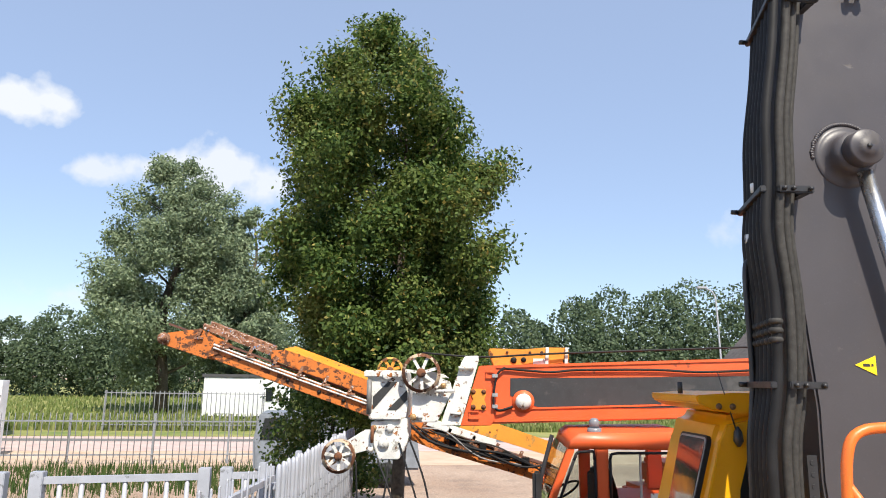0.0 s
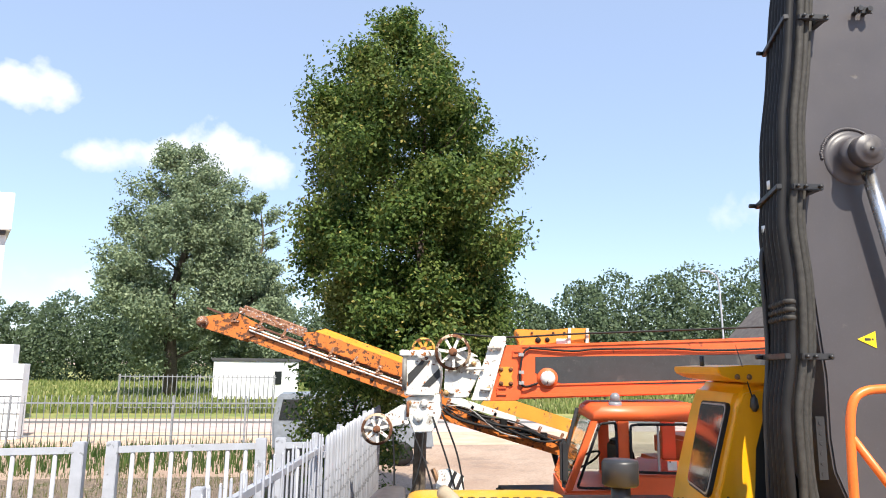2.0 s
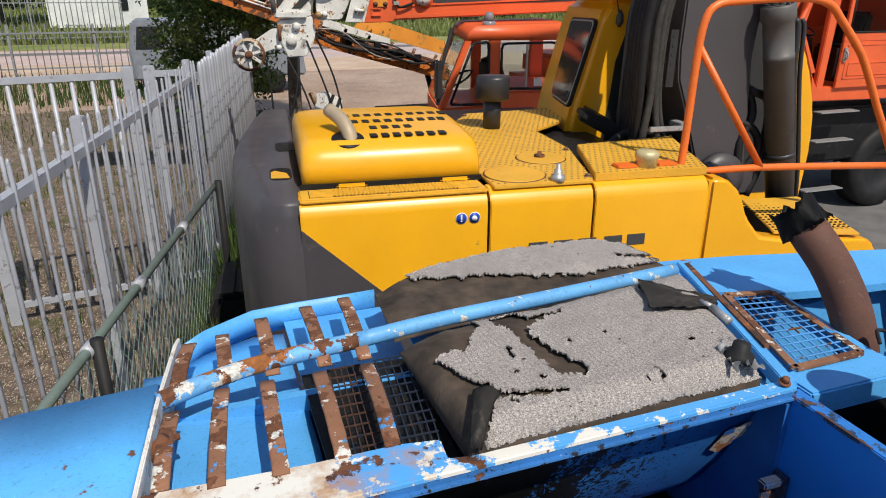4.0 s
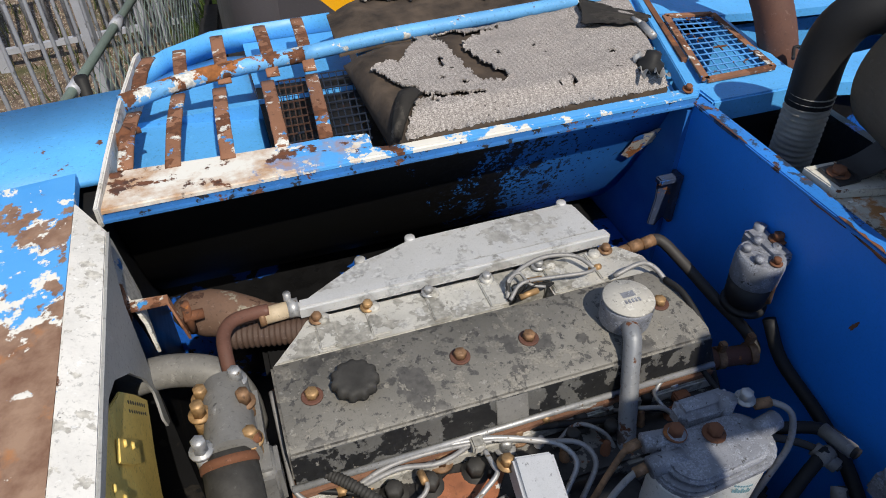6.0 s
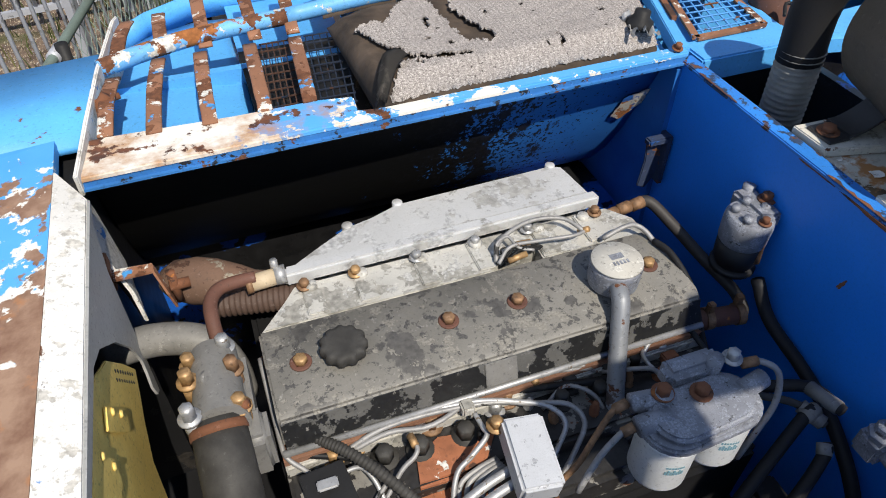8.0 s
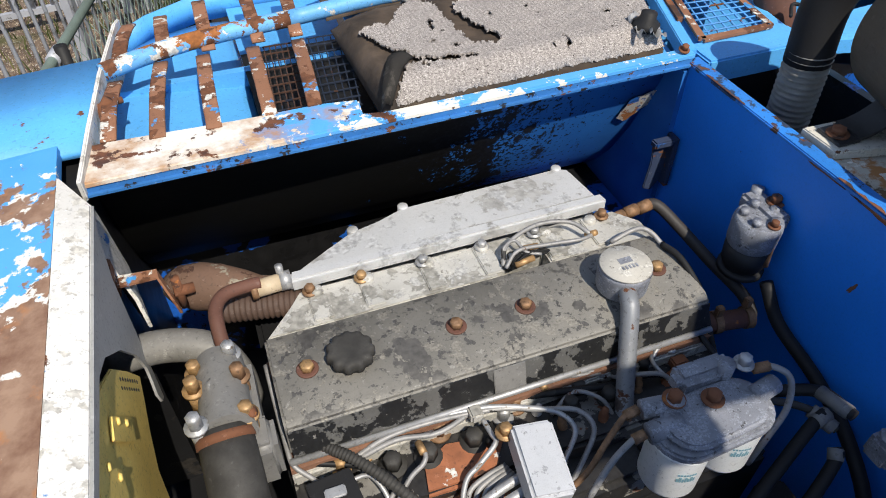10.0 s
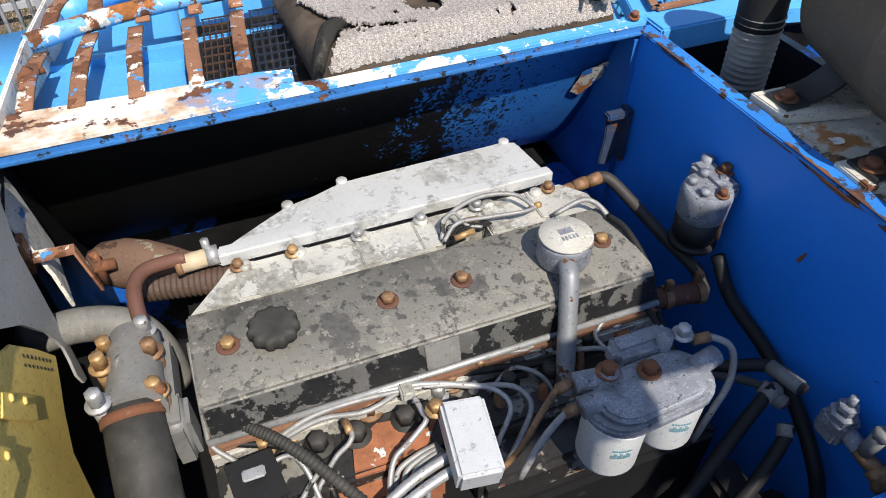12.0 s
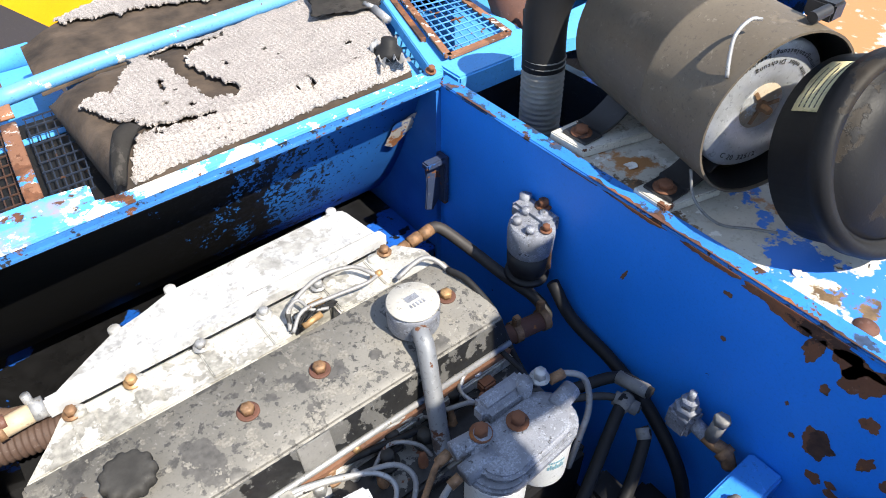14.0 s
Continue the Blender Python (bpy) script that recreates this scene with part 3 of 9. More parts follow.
for key in ("oily", "spatter", "rubber", "cover_black", "hose", "soil", "foam", "fabric"):
    M[key].node_tree.nodes["Principled BSDF"].inputs["Specular IOR Level"].default_value = 0.2


# ---- the machine whose engine bay stands open ----
BAY_L, BAY_R, BAY_BACK, BAY_FRONT, RIM, FLOOR = -0.065, 1.0, 1.30, -0.42, 2.35, 1.55


def on_lid(x, y, up=0.0):
    """A place on the cover, which lies almost level and sags a little to the back; x and y by a plan that narrows to the back."""
    px, py, pz = x - 0.16, y - 0.05, 0.13 * (y - 1.03) - 0.64
    k = (2.368 - 3.0 + 0.05) / (pz + 0.05 * py)
    return (0.16 + k * px, 0.05 + k * py, 3.0 + k * pz + up)


def inside(x, y, outline):
    hit = False
    for (xa, ya), (xb, yb) in zip(outline, outline[1:] + outline[:1]):
        if (ya > y) != (yb > y) and x < xa + (xb - xa) * (y - ya) / (yb - ya):
            hit = not hit
    return hit


def along(line, s):
    """A place on a broken line of (x, y), by x from its first point to its last."""
    x = line[0][0] + (line[-1][0] - line[0][0]) * s
    for (xa, ya), (xb, yb) in zip(line, line[1:]):
        if x <= xb or (xb, yb) == line[-1]:
            return (x, ya + (yb - ya) * (x - xa) / (xb - xa))


body = thing("machine_body", (0.5, 0.4, 0.0), "old blue-painted machine body with an open engine bay, chipped and rusting", "machine body")
bm = B()
box(bm, (BAY_R, BAY_FRONT, FLOOR), (BAY_R + 0.012, 1.02, RIM - 0.002))
part("side_wall", bm, M["blue_clean"], body, "blue inner wall with rust spots")
bm = B()
box(bm, (BAY_R - 0.003, BAY_FRONT, RIM - 0.006), (BAY_R + 0.028, 1.035, RIM + 0.002), 0.002)
part("wall_rim", bm, M["rim_blue"], body, "scuffed blue rim with rust")
rng_r = random.Random(8)
y = BAY_FRONT
while y < 1.0:
    step = rng_r.uniform(0.02, 0.10)
    if rng_r.random() < 0.6:
        n = 9
        up = [(BAY_R - 0.001 + rng_r.uniform(0.0, 1.0) ** 2 * 0.006, y + step * k / n, RIM + 0.0026) for k in range(n + 1)]
        low = [(BAY_R - 0.0032, y + step * k / n, RIM + 0.0026) for k in range(n, -1, -1)]
        part("rim_rust", prism(B(), up + low, (0, 0, 0.0006)), M["rust" if rng_r.random() < 0.5 else "rust_pipe"], body)
    y += step
part("rim_gap", box(B(), (BAY_R + 0.028, BAY_FRONT, RIM - 0.02), (BAY_R + 0.0325, 0.765, RIM - 0.004)), M["oily"], body)
for y0, y1, d in ((0.49, 0.56, 0.0), (0.355, 0.44, 0.004), (0.20, 0.345, 0.012)):
    ring = []
    for k in range(25):
        q = k / 24
        ring.append((BAY_R - 0.0048, y0 + (y1 - y0) * q, RIM - 0.007 - (0.006 + d) * (0.5 + 0.5 * noise.noise((q * 6 + y0 * 30, 0, 0))) * math.sin(math.pi * q) ** 0.5 - 0.012 * d / 0.012 * max(0, noise.noise((q * 17 + y0 * 50, 2, 0)))))
    part("rust_run", prism(B(), ring + [(BAY_R - 0.0048, y1, RIM - 0.004), (BAY_R - 0.0048, y0, RIM - 0.004)], (0.001, 0, 0)), M["rust"], body)
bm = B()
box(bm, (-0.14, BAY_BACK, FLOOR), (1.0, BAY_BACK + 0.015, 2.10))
part("rear_wall", bm, M["blue_blotched"], body, "blue rear wall blotched with black")
bm = B()
prof = [(1.052, 2.335), (1.075, 2.29), (1.105, 2.22), (1.145, 2.13), (1.195, 2.04), (1.25, 1.97), (1.285, 1.945)]
rings(bm, [[(x, y, z) for y, z in prof] + [(x, y + 0.008, z + 0.004) for y, z in prof[::-1]] for x in (-0.085, 0.2, 0.45, 0.7, 0.85, 0.987)])
part("rear_panel", bm, M["spatter"], body, "blue panel with oil spatter, soot and painted-in shade")
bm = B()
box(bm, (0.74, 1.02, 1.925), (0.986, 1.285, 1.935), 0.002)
part("rear_shelf", bm, M["blue_blotched"], body)
bm = B()
def rear_y(z):
    return float(np.interp(z, (1.97, 2.04, 2.13, 2.22, 2.29, 2.335), (1.25, 1.195, 1.145, 1.105, 1.075, 1.052)))


rng_p = random.Random(4)
ring = []
for (xa, za), (xb, zb) in zip(((0.925, 2.19), (0.932, 2.245), (0.986, 2.262), (0.986, 2.215), (0.95, 2.17)), ((0.932, 2.245), (0.986, 2.262), (0.986, 2.215), (0.95, 2.17), (0.925, 2.19))):
    for k in range(6):
        q = k / 6
        ring.append((xa + (xb - xa) * q + rng_p.uniform(-0.002, 0.002), za + (zb - za) * q + rng_p.uniform(-0.003, 0.003)))
prism(bm, [(x, rear_y(z) - 0.007, z) for x, z in ring], (0, 0.001, 0))
part("bare_patch", bm, M["white_rusting"], body, "bare white patch with rust")
bm = B()
prism(bm, [(0.945, 1.0, 2.195), (0.985, 1.0, 2.20), (0.99, 1.0, 2.10), (0.965, 1.0, 2.065), (0.945, 1.0, 2.075), (0.95, 1.0, 2.14)], (0, 0.006, 0), 0.002)
box(bm, (0.984, 0.985, 2.08), (0.996, 1.015, 2.2), 0.002)
box(bm, (0.94, 0.985, 2.185), (0.99, 1.006, 2.20), 0.003)
part("hinge_bracket", bm, M["rust_blue"], body, "rusting blue corner bracket")
bm = B()
box(bm, (0.988, 1.018, FLOOR), (1.0, 1.30, 2.335))
# the same darkened blue carries this corner's shade and soot
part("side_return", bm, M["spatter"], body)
bm = B()
box(bm, (-0.2, BAY_FRONT, FLOOR - 0.02), (1.0, BAY_BACK, FLOOR))
part("bay_floor", bm, M["oily"], body, "oily dark bay floor")
bm = B()
box(bm, (-0.2, BAY_FRONT - 0.02, FLOOR), (1.03, BAY_FRONT, RIM))
part("front_wall", bm, M["blue_clean"], body)
# left shoulder: white bevel, rusting top plate and the shroud wall with its arch
bm = B()
prism(bm, [(-0.108, BAY_FRONT, 2.392), (-0.108, 1.0, 2.392), (-0.064, 0.93, 2.378), (-0.062, BAY_FRONT, 2.378)], (0, 0, -0.02), 0.003)
part("white_edge", bm, M["white_chipped"], body, "white scraped edge")
bm = B()
prism(bm, [(-0.75, BAY_FRONT, 2.30), (-0.75, 1.05, 2.30), (-0.45, 1.09, 2.36), (-0.112, 1.09, 2.385), (-0.109, 1.0, 2.388), (-0.109, BAY_FRONT, 2.388)][::-1], (0, 0, -0.02))
part("rusted_top", bm, M["deck_rust"], body, "flaking blue and rust top plate")
bm = B()
rows = []
for x, z in ((-0.085, 2.372), (-0.3, 2.37), (-0.5, 2.345), (-0.72, 2.28), (-0.85, 2.18), (-0.9, 1.9)):
    rows.append([(x, 1.085, z), (x + 0.03, 1.42 - 0.1 * (-x), z - 0.01)])
rings(bm, [[a[0], a[1], (a[1][0] + 0.006, a[1][1], a[1][2] - 0.012), (a[0][0] + 0.006, a[0][1], a[0][2] - 0.012)] for a in rows])
part("rounded_top", bm, M["blue"], body, "smooth blue rounded cowl")
bm = B()
arch = [(0.44, 2.376), (0.70, 2.376), (0.93, 2.376), (0.889, 2.36), (0.855, 2.30), (0.848, 2.225), (0.838, 2.128), (0.828, 2.05), (0.812, 2.06), (0.803, 2.09), (0.812, 2.12), (0.815, 2.144), (0.795, 2.201), (0.742, 2.276), (0.678, 2.338), (0.633, 2.358), (0.44, 2.362)]
prism(bm, [(-0.062, y, z) for y, z in arch], (-0.004, 0, 0))
part("fan_shroud", bm, M["shroud"], body, "grey fan shroud with an arched cut-out")
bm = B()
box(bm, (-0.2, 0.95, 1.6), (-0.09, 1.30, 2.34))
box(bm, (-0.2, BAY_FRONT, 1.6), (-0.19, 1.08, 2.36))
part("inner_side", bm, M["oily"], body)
bm = B()
prism(bm, [(-0.10, 0.96, 2.30), (-0.10, 1.05, 2.32), (-0.085, 1.05, 2.15), (-0.06, 0.92, 2.12), (-0.06, 0.91, 2.2)], (0.006, 0, 0), 0.001)
part("gusset", bm, M["white_chipped"], body)
# outer skin, rear and right decks
for a, b in (((-0.9, BAY_FRONT - 0.4, 0.9), (-0.88, 1.3, 2.0)), ((-0.9, 1.40, 0.9), (2.6, 1.42, 2.29)), ((2.6, BAY_FRONT - 0.4, 0.9), (2.62, 1.42, 2.33)), ((-0.9, BAY_FRONT - 0.42, 0.9), (2.62, BAY_FRONT - 0.4, 2.3))):
    part("outer_skin", box(B(), a, b), M["blue"], body)
# unseen sheet added over the operator's place, cut to shade the bay's front corner
part("shade_sheet", prism(B(), [(x, y, 3.29) for x, y in ((0.91, -0.66), (1.11, -0.66), (1.11, -0.17), (1.02, -0.17), (0.98, -0.25), (0.93, -0.25), (0.93, -0.33), (0.64, -0.33), (0.64, -0.47), (0.80, -0.47), (0.80, -0.40), (0.91, -0.41))], (0, 0, 0.03)), M["blue"], body)
# added posts that carry the unseen shade sheet
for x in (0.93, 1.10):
    part("shade_post", box(B(), (x - 0.015, -0.66, 2.33), (x + 0.015, -0.63, 3.29), 0.003), M["blue"], body)
part("chassis", box(B(), (-0.7, -0.6, 0.55), (2.4, 1.3, 0.95), 0.03), M["oily"], body)
for x in (-0.4, 1.9):
    for y in (-0.7, 0.98):
        part("wheel", cyl(B(), (x, y, 0.55), (x, y + 0.4, 0.55), 0.55, seg=24), M["rubber"], body)
bm = B()
box(bm, (1.05, 1.022, 2.29), (1.30, 1.10, 2.342), 0.004)
prism(bm, [(1.205, 1.44, 2.34), (1.125, 1.47, 2.34), (1.15, 1.655, 2.34), (1.226, 1.648, 2.34), (1.40, 1.622, 2.34), (1.842, 1.523, 2.34), (2.6, 1.42, 2.33), (2.6, 1.30, 2.33), (1.50, 1.36, 2.34), (1.325, 1.39, 2.34)], (0, 0, -0.02))
prism(bm, [(1.255, 1.10, 2.338), (1.305, 1.385, 2.338), (1.335, 1.38, 2.338), (1.30, 1.10, 2.338)], (0, 0, -0.02))
prism(bm, [(1.30, 1.022, 2.339), (1.32, 1.10, 2.339), (1.55, 1.12, 2.339), (2.6, 1.0, 2.339), (2.6, 0.85, 2.338), (1.5, 0.98, 2.338)], (0, 0, -0.03))
prism(bm, [(1.9, 1.1, 2.336), (1.7, 1.36, 2.336), (2.6, 1.32, 2.336), (2.6, 0.98, 2.336)], (0, 0, -0.03))
prism(bm, [(1.04, 1.08, 2.336), (1.15, 1.42, 2.336), (1.20, 1.46, 2.336), (1.085, 1.09, 2.336)], (0, 0, -0.02))
part("rear_deck", bm, M["blue"], body, "blue rear deck plate, dusty")
bm = B()
box(bm, (1.031, BAY_FRONT, 2.30), (2.6, 0.765, 2.343), 0.003)
part("filter_platform", bm, M["platform"], body, "flaking white and blue platform")
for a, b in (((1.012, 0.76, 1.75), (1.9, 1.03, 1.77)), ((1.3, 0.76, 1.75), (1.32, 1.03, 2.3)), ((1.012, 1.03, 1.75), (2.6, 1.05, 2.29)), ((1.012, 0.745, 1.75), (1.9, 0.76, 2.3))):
    part("trough_plate", box(B(), a, b), M["blue_blotched"], body)
# plates closing the deck well; their black stands in for its shade
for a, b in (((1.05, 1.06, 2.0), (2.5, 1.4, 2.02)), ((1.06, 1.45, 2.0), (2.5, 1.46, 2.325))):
    part("well_shade_plate", box(B(), a, b), M["oily"], body)
bm = B()
lathe(bm, (1.045, 0.205, 2.3435), (0, 0, 1), [(0.016, 0), (0.016, 0.0012)], 16)
part("bolt_hole", bm, M["rust_pipe"], body)
bm = B()
box(bm, (0.70, 0.182, 1.99), (0.997, 0.238, 2.055), 0.004)
part("wall_bracket", bm, M["blue_chipped_dull"], body, "blue bracket with rusted edge")
bm = B()
lathe(bm, (0.90, 0.205, 2.055), (0, 0, 1), [(0.012, 0), (0.012, 0.006), (0.008, 0.007), (0.008, 0.016)], 8)
part("bracket_bolt", bm, M["grey_paint"], body)
bm = B()
hexbolt(bm, (0.965, 0.095, 2.10), 0.016, 0.03)
cyl(bm, (0.965, 0.095, 2.02), (0.965, 0.095, 2.10), 0.014)
part("bracket_bolt", bm, M["grey_paint"], body)
for y, z, ry, rz, turn in ((0.169, 2.158, 0.021, 0.026, 0), (0.287, 2.330, 0.034, 0.011, 0.1), (0.322, 2.336, 0.03, 0.007, 0), (0.213, 2.330, 0.05, 0.011, 0.15), (0.235, 2.305, 0.010, 0.02, 0.2), (0.166, 2.300, 0.020, 0.026, 0.3), (0.195, 2.318, 0.02, 0.018, 0), (0.135, 2.246, 0.014, 0.011, 0.6), (0.113, 2.179, 0.009, 0.018, 0.3), (0.152, 2.094, 0.011, 0.009, 0.5), (0.13, 2.102, 0.009, 0.006, 0), (0.12, 2.085, 0.016, 0.007, 0.3), (0.364, 2.303, 0.006, 0.004, 0), (0.533, 2.208, 0.004, 0.012, 0.3), (0.20, 2.255, 0.006, 0.008, 0), (0.346, 2.222, 0.004, 0.004, 0), (0.42, 2.342, 0.04, 0.005, 0), (0.54, 2.343, 0.05, 0.004, 0), (0.10, 2.315, 0.035, 0.02, 0), (0.075, 2.17, 0.012, 0.012, 0), (0.66, 2.344, 0.04, 0.003, 0), (0.205, 2.14, 0.004, 0.005, 0), (0.23, 2.19, 0.003, 0.004, 0)):
    bm, ring = B(), []
    for i in range(110):
        a = 2 * math.pi * i / 110
        c, d = math.cos(a), math.sin(a)
        q = 1 + 0.55 * noise.noise((c * 0.8 + y * 40, d * 0.8, z * 31)) + 0.4 * noise.noise((c * 1.9 + y * 70, d * 1.9, z * 17)) + 0.12 * noise.noise((c * 6 + y * 40, d * 6, z * 31)) + 0.08 * noise.noise((c * 16, d * 16 + y * 40, z * 31))
        u, v = ry * q * c, rz * q * d
        ring.append((BAY_R - 0.0012, y + u * math.cos(turn) - v * math.sin(turn), min(z + u * math.sin(turn) + v * math.cos(turn), RIM - 0.004)))
    prism(bm, ring, (0.001, 0, 0))
    part("rust_patch", bm, M["rust"], body, "bare rust where paint has gone")

# ---- engine cover, swung open and lying upside down ----
lid = thing("engine_cover", (0.5, 1.3, 2.33), "blue engine cover swung open, inside up, rusty ribs and torn insulation", "engine cover")
floor_back = [(-0.02, 1.45), (0.04, 1.50), (0.137, 1.545), (0.22, 1.552), (0.32, 1.556), (0.40, 1.56)]
loops = []
for i in range(13):
    x = -0.075 + 0.275 * i / 12
    s_ = (x + 0.02) / 0.42
    back_y = along(floor_back, min(max(s_, 0.0), 1.0))[1]
    top = [on_lid(x, 1.10 + (back_y - 1.10) * j / 10, -0.066 - 0.13 * max(0.0, x) - 0.02 * (j / 10) ** 2) for j in range(11)]
    loops.append([Vector(p) for p in top] + [Vector(p) - Vector((0, 0, 0.004)) for p in top[::-1]])
part("skin", rings(B(), loops), M["blue"], lid, "blue sheet-metal skin")
bm = B()
prism(bm, [on_lid(0.2, 1.345, -0.07), on_lid(0.41, 1.345, -0.075), on_lid(0.42, 1.56, -0.085), on_lid(0.2, 1.55, -0.08)], (0, 0, -0.004))
part("skin", bm, M["blue"], lid)
# black sheet that puts the shade behind the cover's grilles into colour
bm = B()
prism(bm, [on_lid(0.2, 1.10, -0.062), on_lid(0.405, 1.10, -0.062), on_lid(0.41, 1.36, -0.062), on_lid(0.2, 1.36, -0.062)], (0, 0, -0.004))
part("grille_shade_plate", bm, M["oily"], lid)
bm = B()
prism(bm, [on_lid(0.41, 1.04, -0.03), on_lid(1.0, 1.05, -0.03), on_lid(1.08, 1.55, -0.03), on_lid(0.42, 1.53, -0.03)], (0, 0, -0.006))
part("skin", bm, M["blue"], lid)
bm = B()
rings(bm, [[Vector(on_lid(x, y, -0.10)), Vector(on_lid(x, y, -0.035)), Vector(on_lid(x, y, -0.035)) + Vector((0, 0.004, 0)), Vector(on_lid(x, y, -0.10)) + Vector((0, 0.004, 0))] for x, y in floor_back])
part("back_flange", bm, M["blue"], lid)
RIBS = ((0.032, 0.058, 0.068, 0.072, 1.086, 1.432), (0.121, 0.131, 0.144, 0.147, 1.083, 1.466), (0.213, 0.220, 0.235, 0.236, 1.090, 1.484), (0.290, 0.304, 0.306, 0.316, 1.092, 1.496), (-0.042, -0.021, -0.014, 0.014, 1.10, 1.42))
bm = B()
prism(bm, [on_lid(-0.088, 1.016), on_lid(0.355, 1.024), on_lid(0.65, 1.028), on_lid(1.02, 1.033), on_lid(1.018, 1.056), on_lid(0.65, 1.05), on_lid(0.40, 1.045), on_lid(0.362, 1.05), on_lid(0.365, 1.088), on_lid(0.30, 1.096), on_lid(0.16, 1.095), on_lid(-0.045, 1.102), on_lid(-0.078, 1.10)], (0, 0, -0.012), 0.003)
part("front_rail", bm, M["rail"], lid, "scraped white and blue front rail, rusting")
# lips below the rail: a deeper blue flecked with black, rust and primer
for name, y, z, wide, deep in (("front_lip", 1.020, -0.020, 0.005, 0.010), ("front_channel", 1.019, -0.024, 0.016, 0.004), ("front_flange", 1.034, -0.040, 0.004, 0.018)):
    part(name, strip(B(), on_lid(-0.088, y, z), on_lid(1.02, y + 0.016, z), wide, deep), M["blue_flecked"], lid)
bm = B()
prism(bm, [on_lid(-0.092, 1.012, -0.03), on_lid(-0.090, 1.006, 0.012), on_lid(-0.068, 1.12, 0.022), on_lid(-0.044, 1.25, 0.026), on_lid(-0.012, 1.40, 0.022), on_lid(-0.006, 1.43, 0.012), on_lid(-0.012, 1.44, -0.09)], (0.007, 0, 0), 0.002)
part("end_plate", bm, M["white_chipped"], lid, "end plate with scraped paint")
bm = B()
prism(bm, [on_lid(1.0, 1.045, 0.004), on_lid(1.025, 1.04, 0.004), on_lid(1.112, 1.44, 0.012), on_lid(1.088, 1.44, 0.012)], (0, 0, -0.03), 0.002)
part("side_rail", bm, M["blue"], lid)
bm = B()
prism(bm, [on_lid(1.037, 1.13, 0.012), on_lid(1.05, 1.13, 0.012), on_lid(1.114, 1.43, 0.012), on_lid(1.10, 1.43, 0.012)], (0, 0, -0.01))
part("edge_strip", bm, M["rust"], lid)
bm = B()
tube(bm, [on_lid(0.30, 1.336, 0.016), on_lid(0.48, 1.357, 0.018), on_lid(0.72, 1.374, 0.018), on_lid(1.055, 1.407, 0.014)], 0.017, 12)
part("centre_rib", bm, worn("rusting_blue_rib", (0.12, 0.36, 0.68), [(PRIMER, 0.3, 30, 0.6, 0), (RUST, 0.22, 16, 0.9, 0)], 0.45), lid, "rounded blue stiffening rib, chipped")
bm = B()
tube(bm, [on_lid(-0.040, 1.268, 0.012), on_lid(0.06, 1.300, 0.015), on_lid(0.157, 1.320, 0.016), on_lid(0.302, 1.3365, 0.016)], 0.0172, 12)
part("centre_rib", bm, worn("rusted_rib_end", (0.13, 0.37, 0.68), [(PRIMER, 0.42, 26, 0.6, 0), (RUST_ORANGE, 0.36, 14, 0.9, 0), (RUST, 0.42, 18, 0.9, 0)], 0.6), lid, "rusted end of the stiffening rib")
for x0, x1, x2, x3, near, far in RIBS:
    for a, b, ya, yb in ((x0, x1, near, 1.285 if x0 > 0 else 1.25), (x2, x3, 1.30 if x0 > 0 else 1.29, far)):
        n, loops = 10, []
        for i in range(n + 1):
            q = i / n
            x, y = a + (b - a) * q, ya + (yb - ya) * q
            up = 0.002 + 0.012 * math.sin(math.pi * q)
            wide = 0.0125 + 0.001 * noise.noise((x * 30, y * 60, 1))
            loops.append([Vector(on_lid(x - wide, y, up - 0.003)), Vector(on_lid(x + wide, y, up - 0.003)), Vector(on_lid(x + wide, y, up + 0.0005)), Vector(on_lid(x + wide - 0.003, y, up + 0.002)), Vector(on_lid(x - wide + 0.003, y, up + 0.002)), Vector(on_lid(x - wide, y, up + 0.0005))])
        part("rib", rings(B(), loops), M["rust_strap"], lid, "rusty strap rib with paint flakes")
bm = B()
cyl(bm, on_lid(-0.055, 1.175, -0.01), on_lid(-0.03, 1.18, 0.02), 0.010)
cyl(bm, on_lid(-0.06, 1.178, 0.008), on_lid(-0.012, 1.19, 0.008), 0.006)
part("latch", bm, M["rust"], lid)
for (x0, x1), (x2, x3), y0, y1, cover in (((0.226, 0.281), (0.243, 0.298), 1.105, 1.318, 0.62), ((0.314, 0.372), (0.330, 0.402), 1.105, 1.322, 0.25)):
    steel = worn("grille_wire", (0.014, 0.022, 0.042), [(RUST_DARK, cover, 25, 0.9, 0)], 0.6)
    n = 5
    for i in range(n + 1):
        part("grille_wire", strip(B(), on_lid(x0 + (x1 - x0) * i / n, y0, -0.028), on_lid(x2 + (x3 - x2) * i / n, y1, -0.028), 0.0022, 0.0025), steel, lid)
    for j in range(10):
        q = j / 9
        part("grille_wire", strip(B(), on_lid(x0 + (x2 - x0) * q - 0.003, y0 + (y1 - y0) * q, -0.0255), on_lid(x1 + (x3 - x1) * q + 0.003, y0 + (y1 - y0) * q, -0.0255), 0.0022, 0.0025), steel, lid)


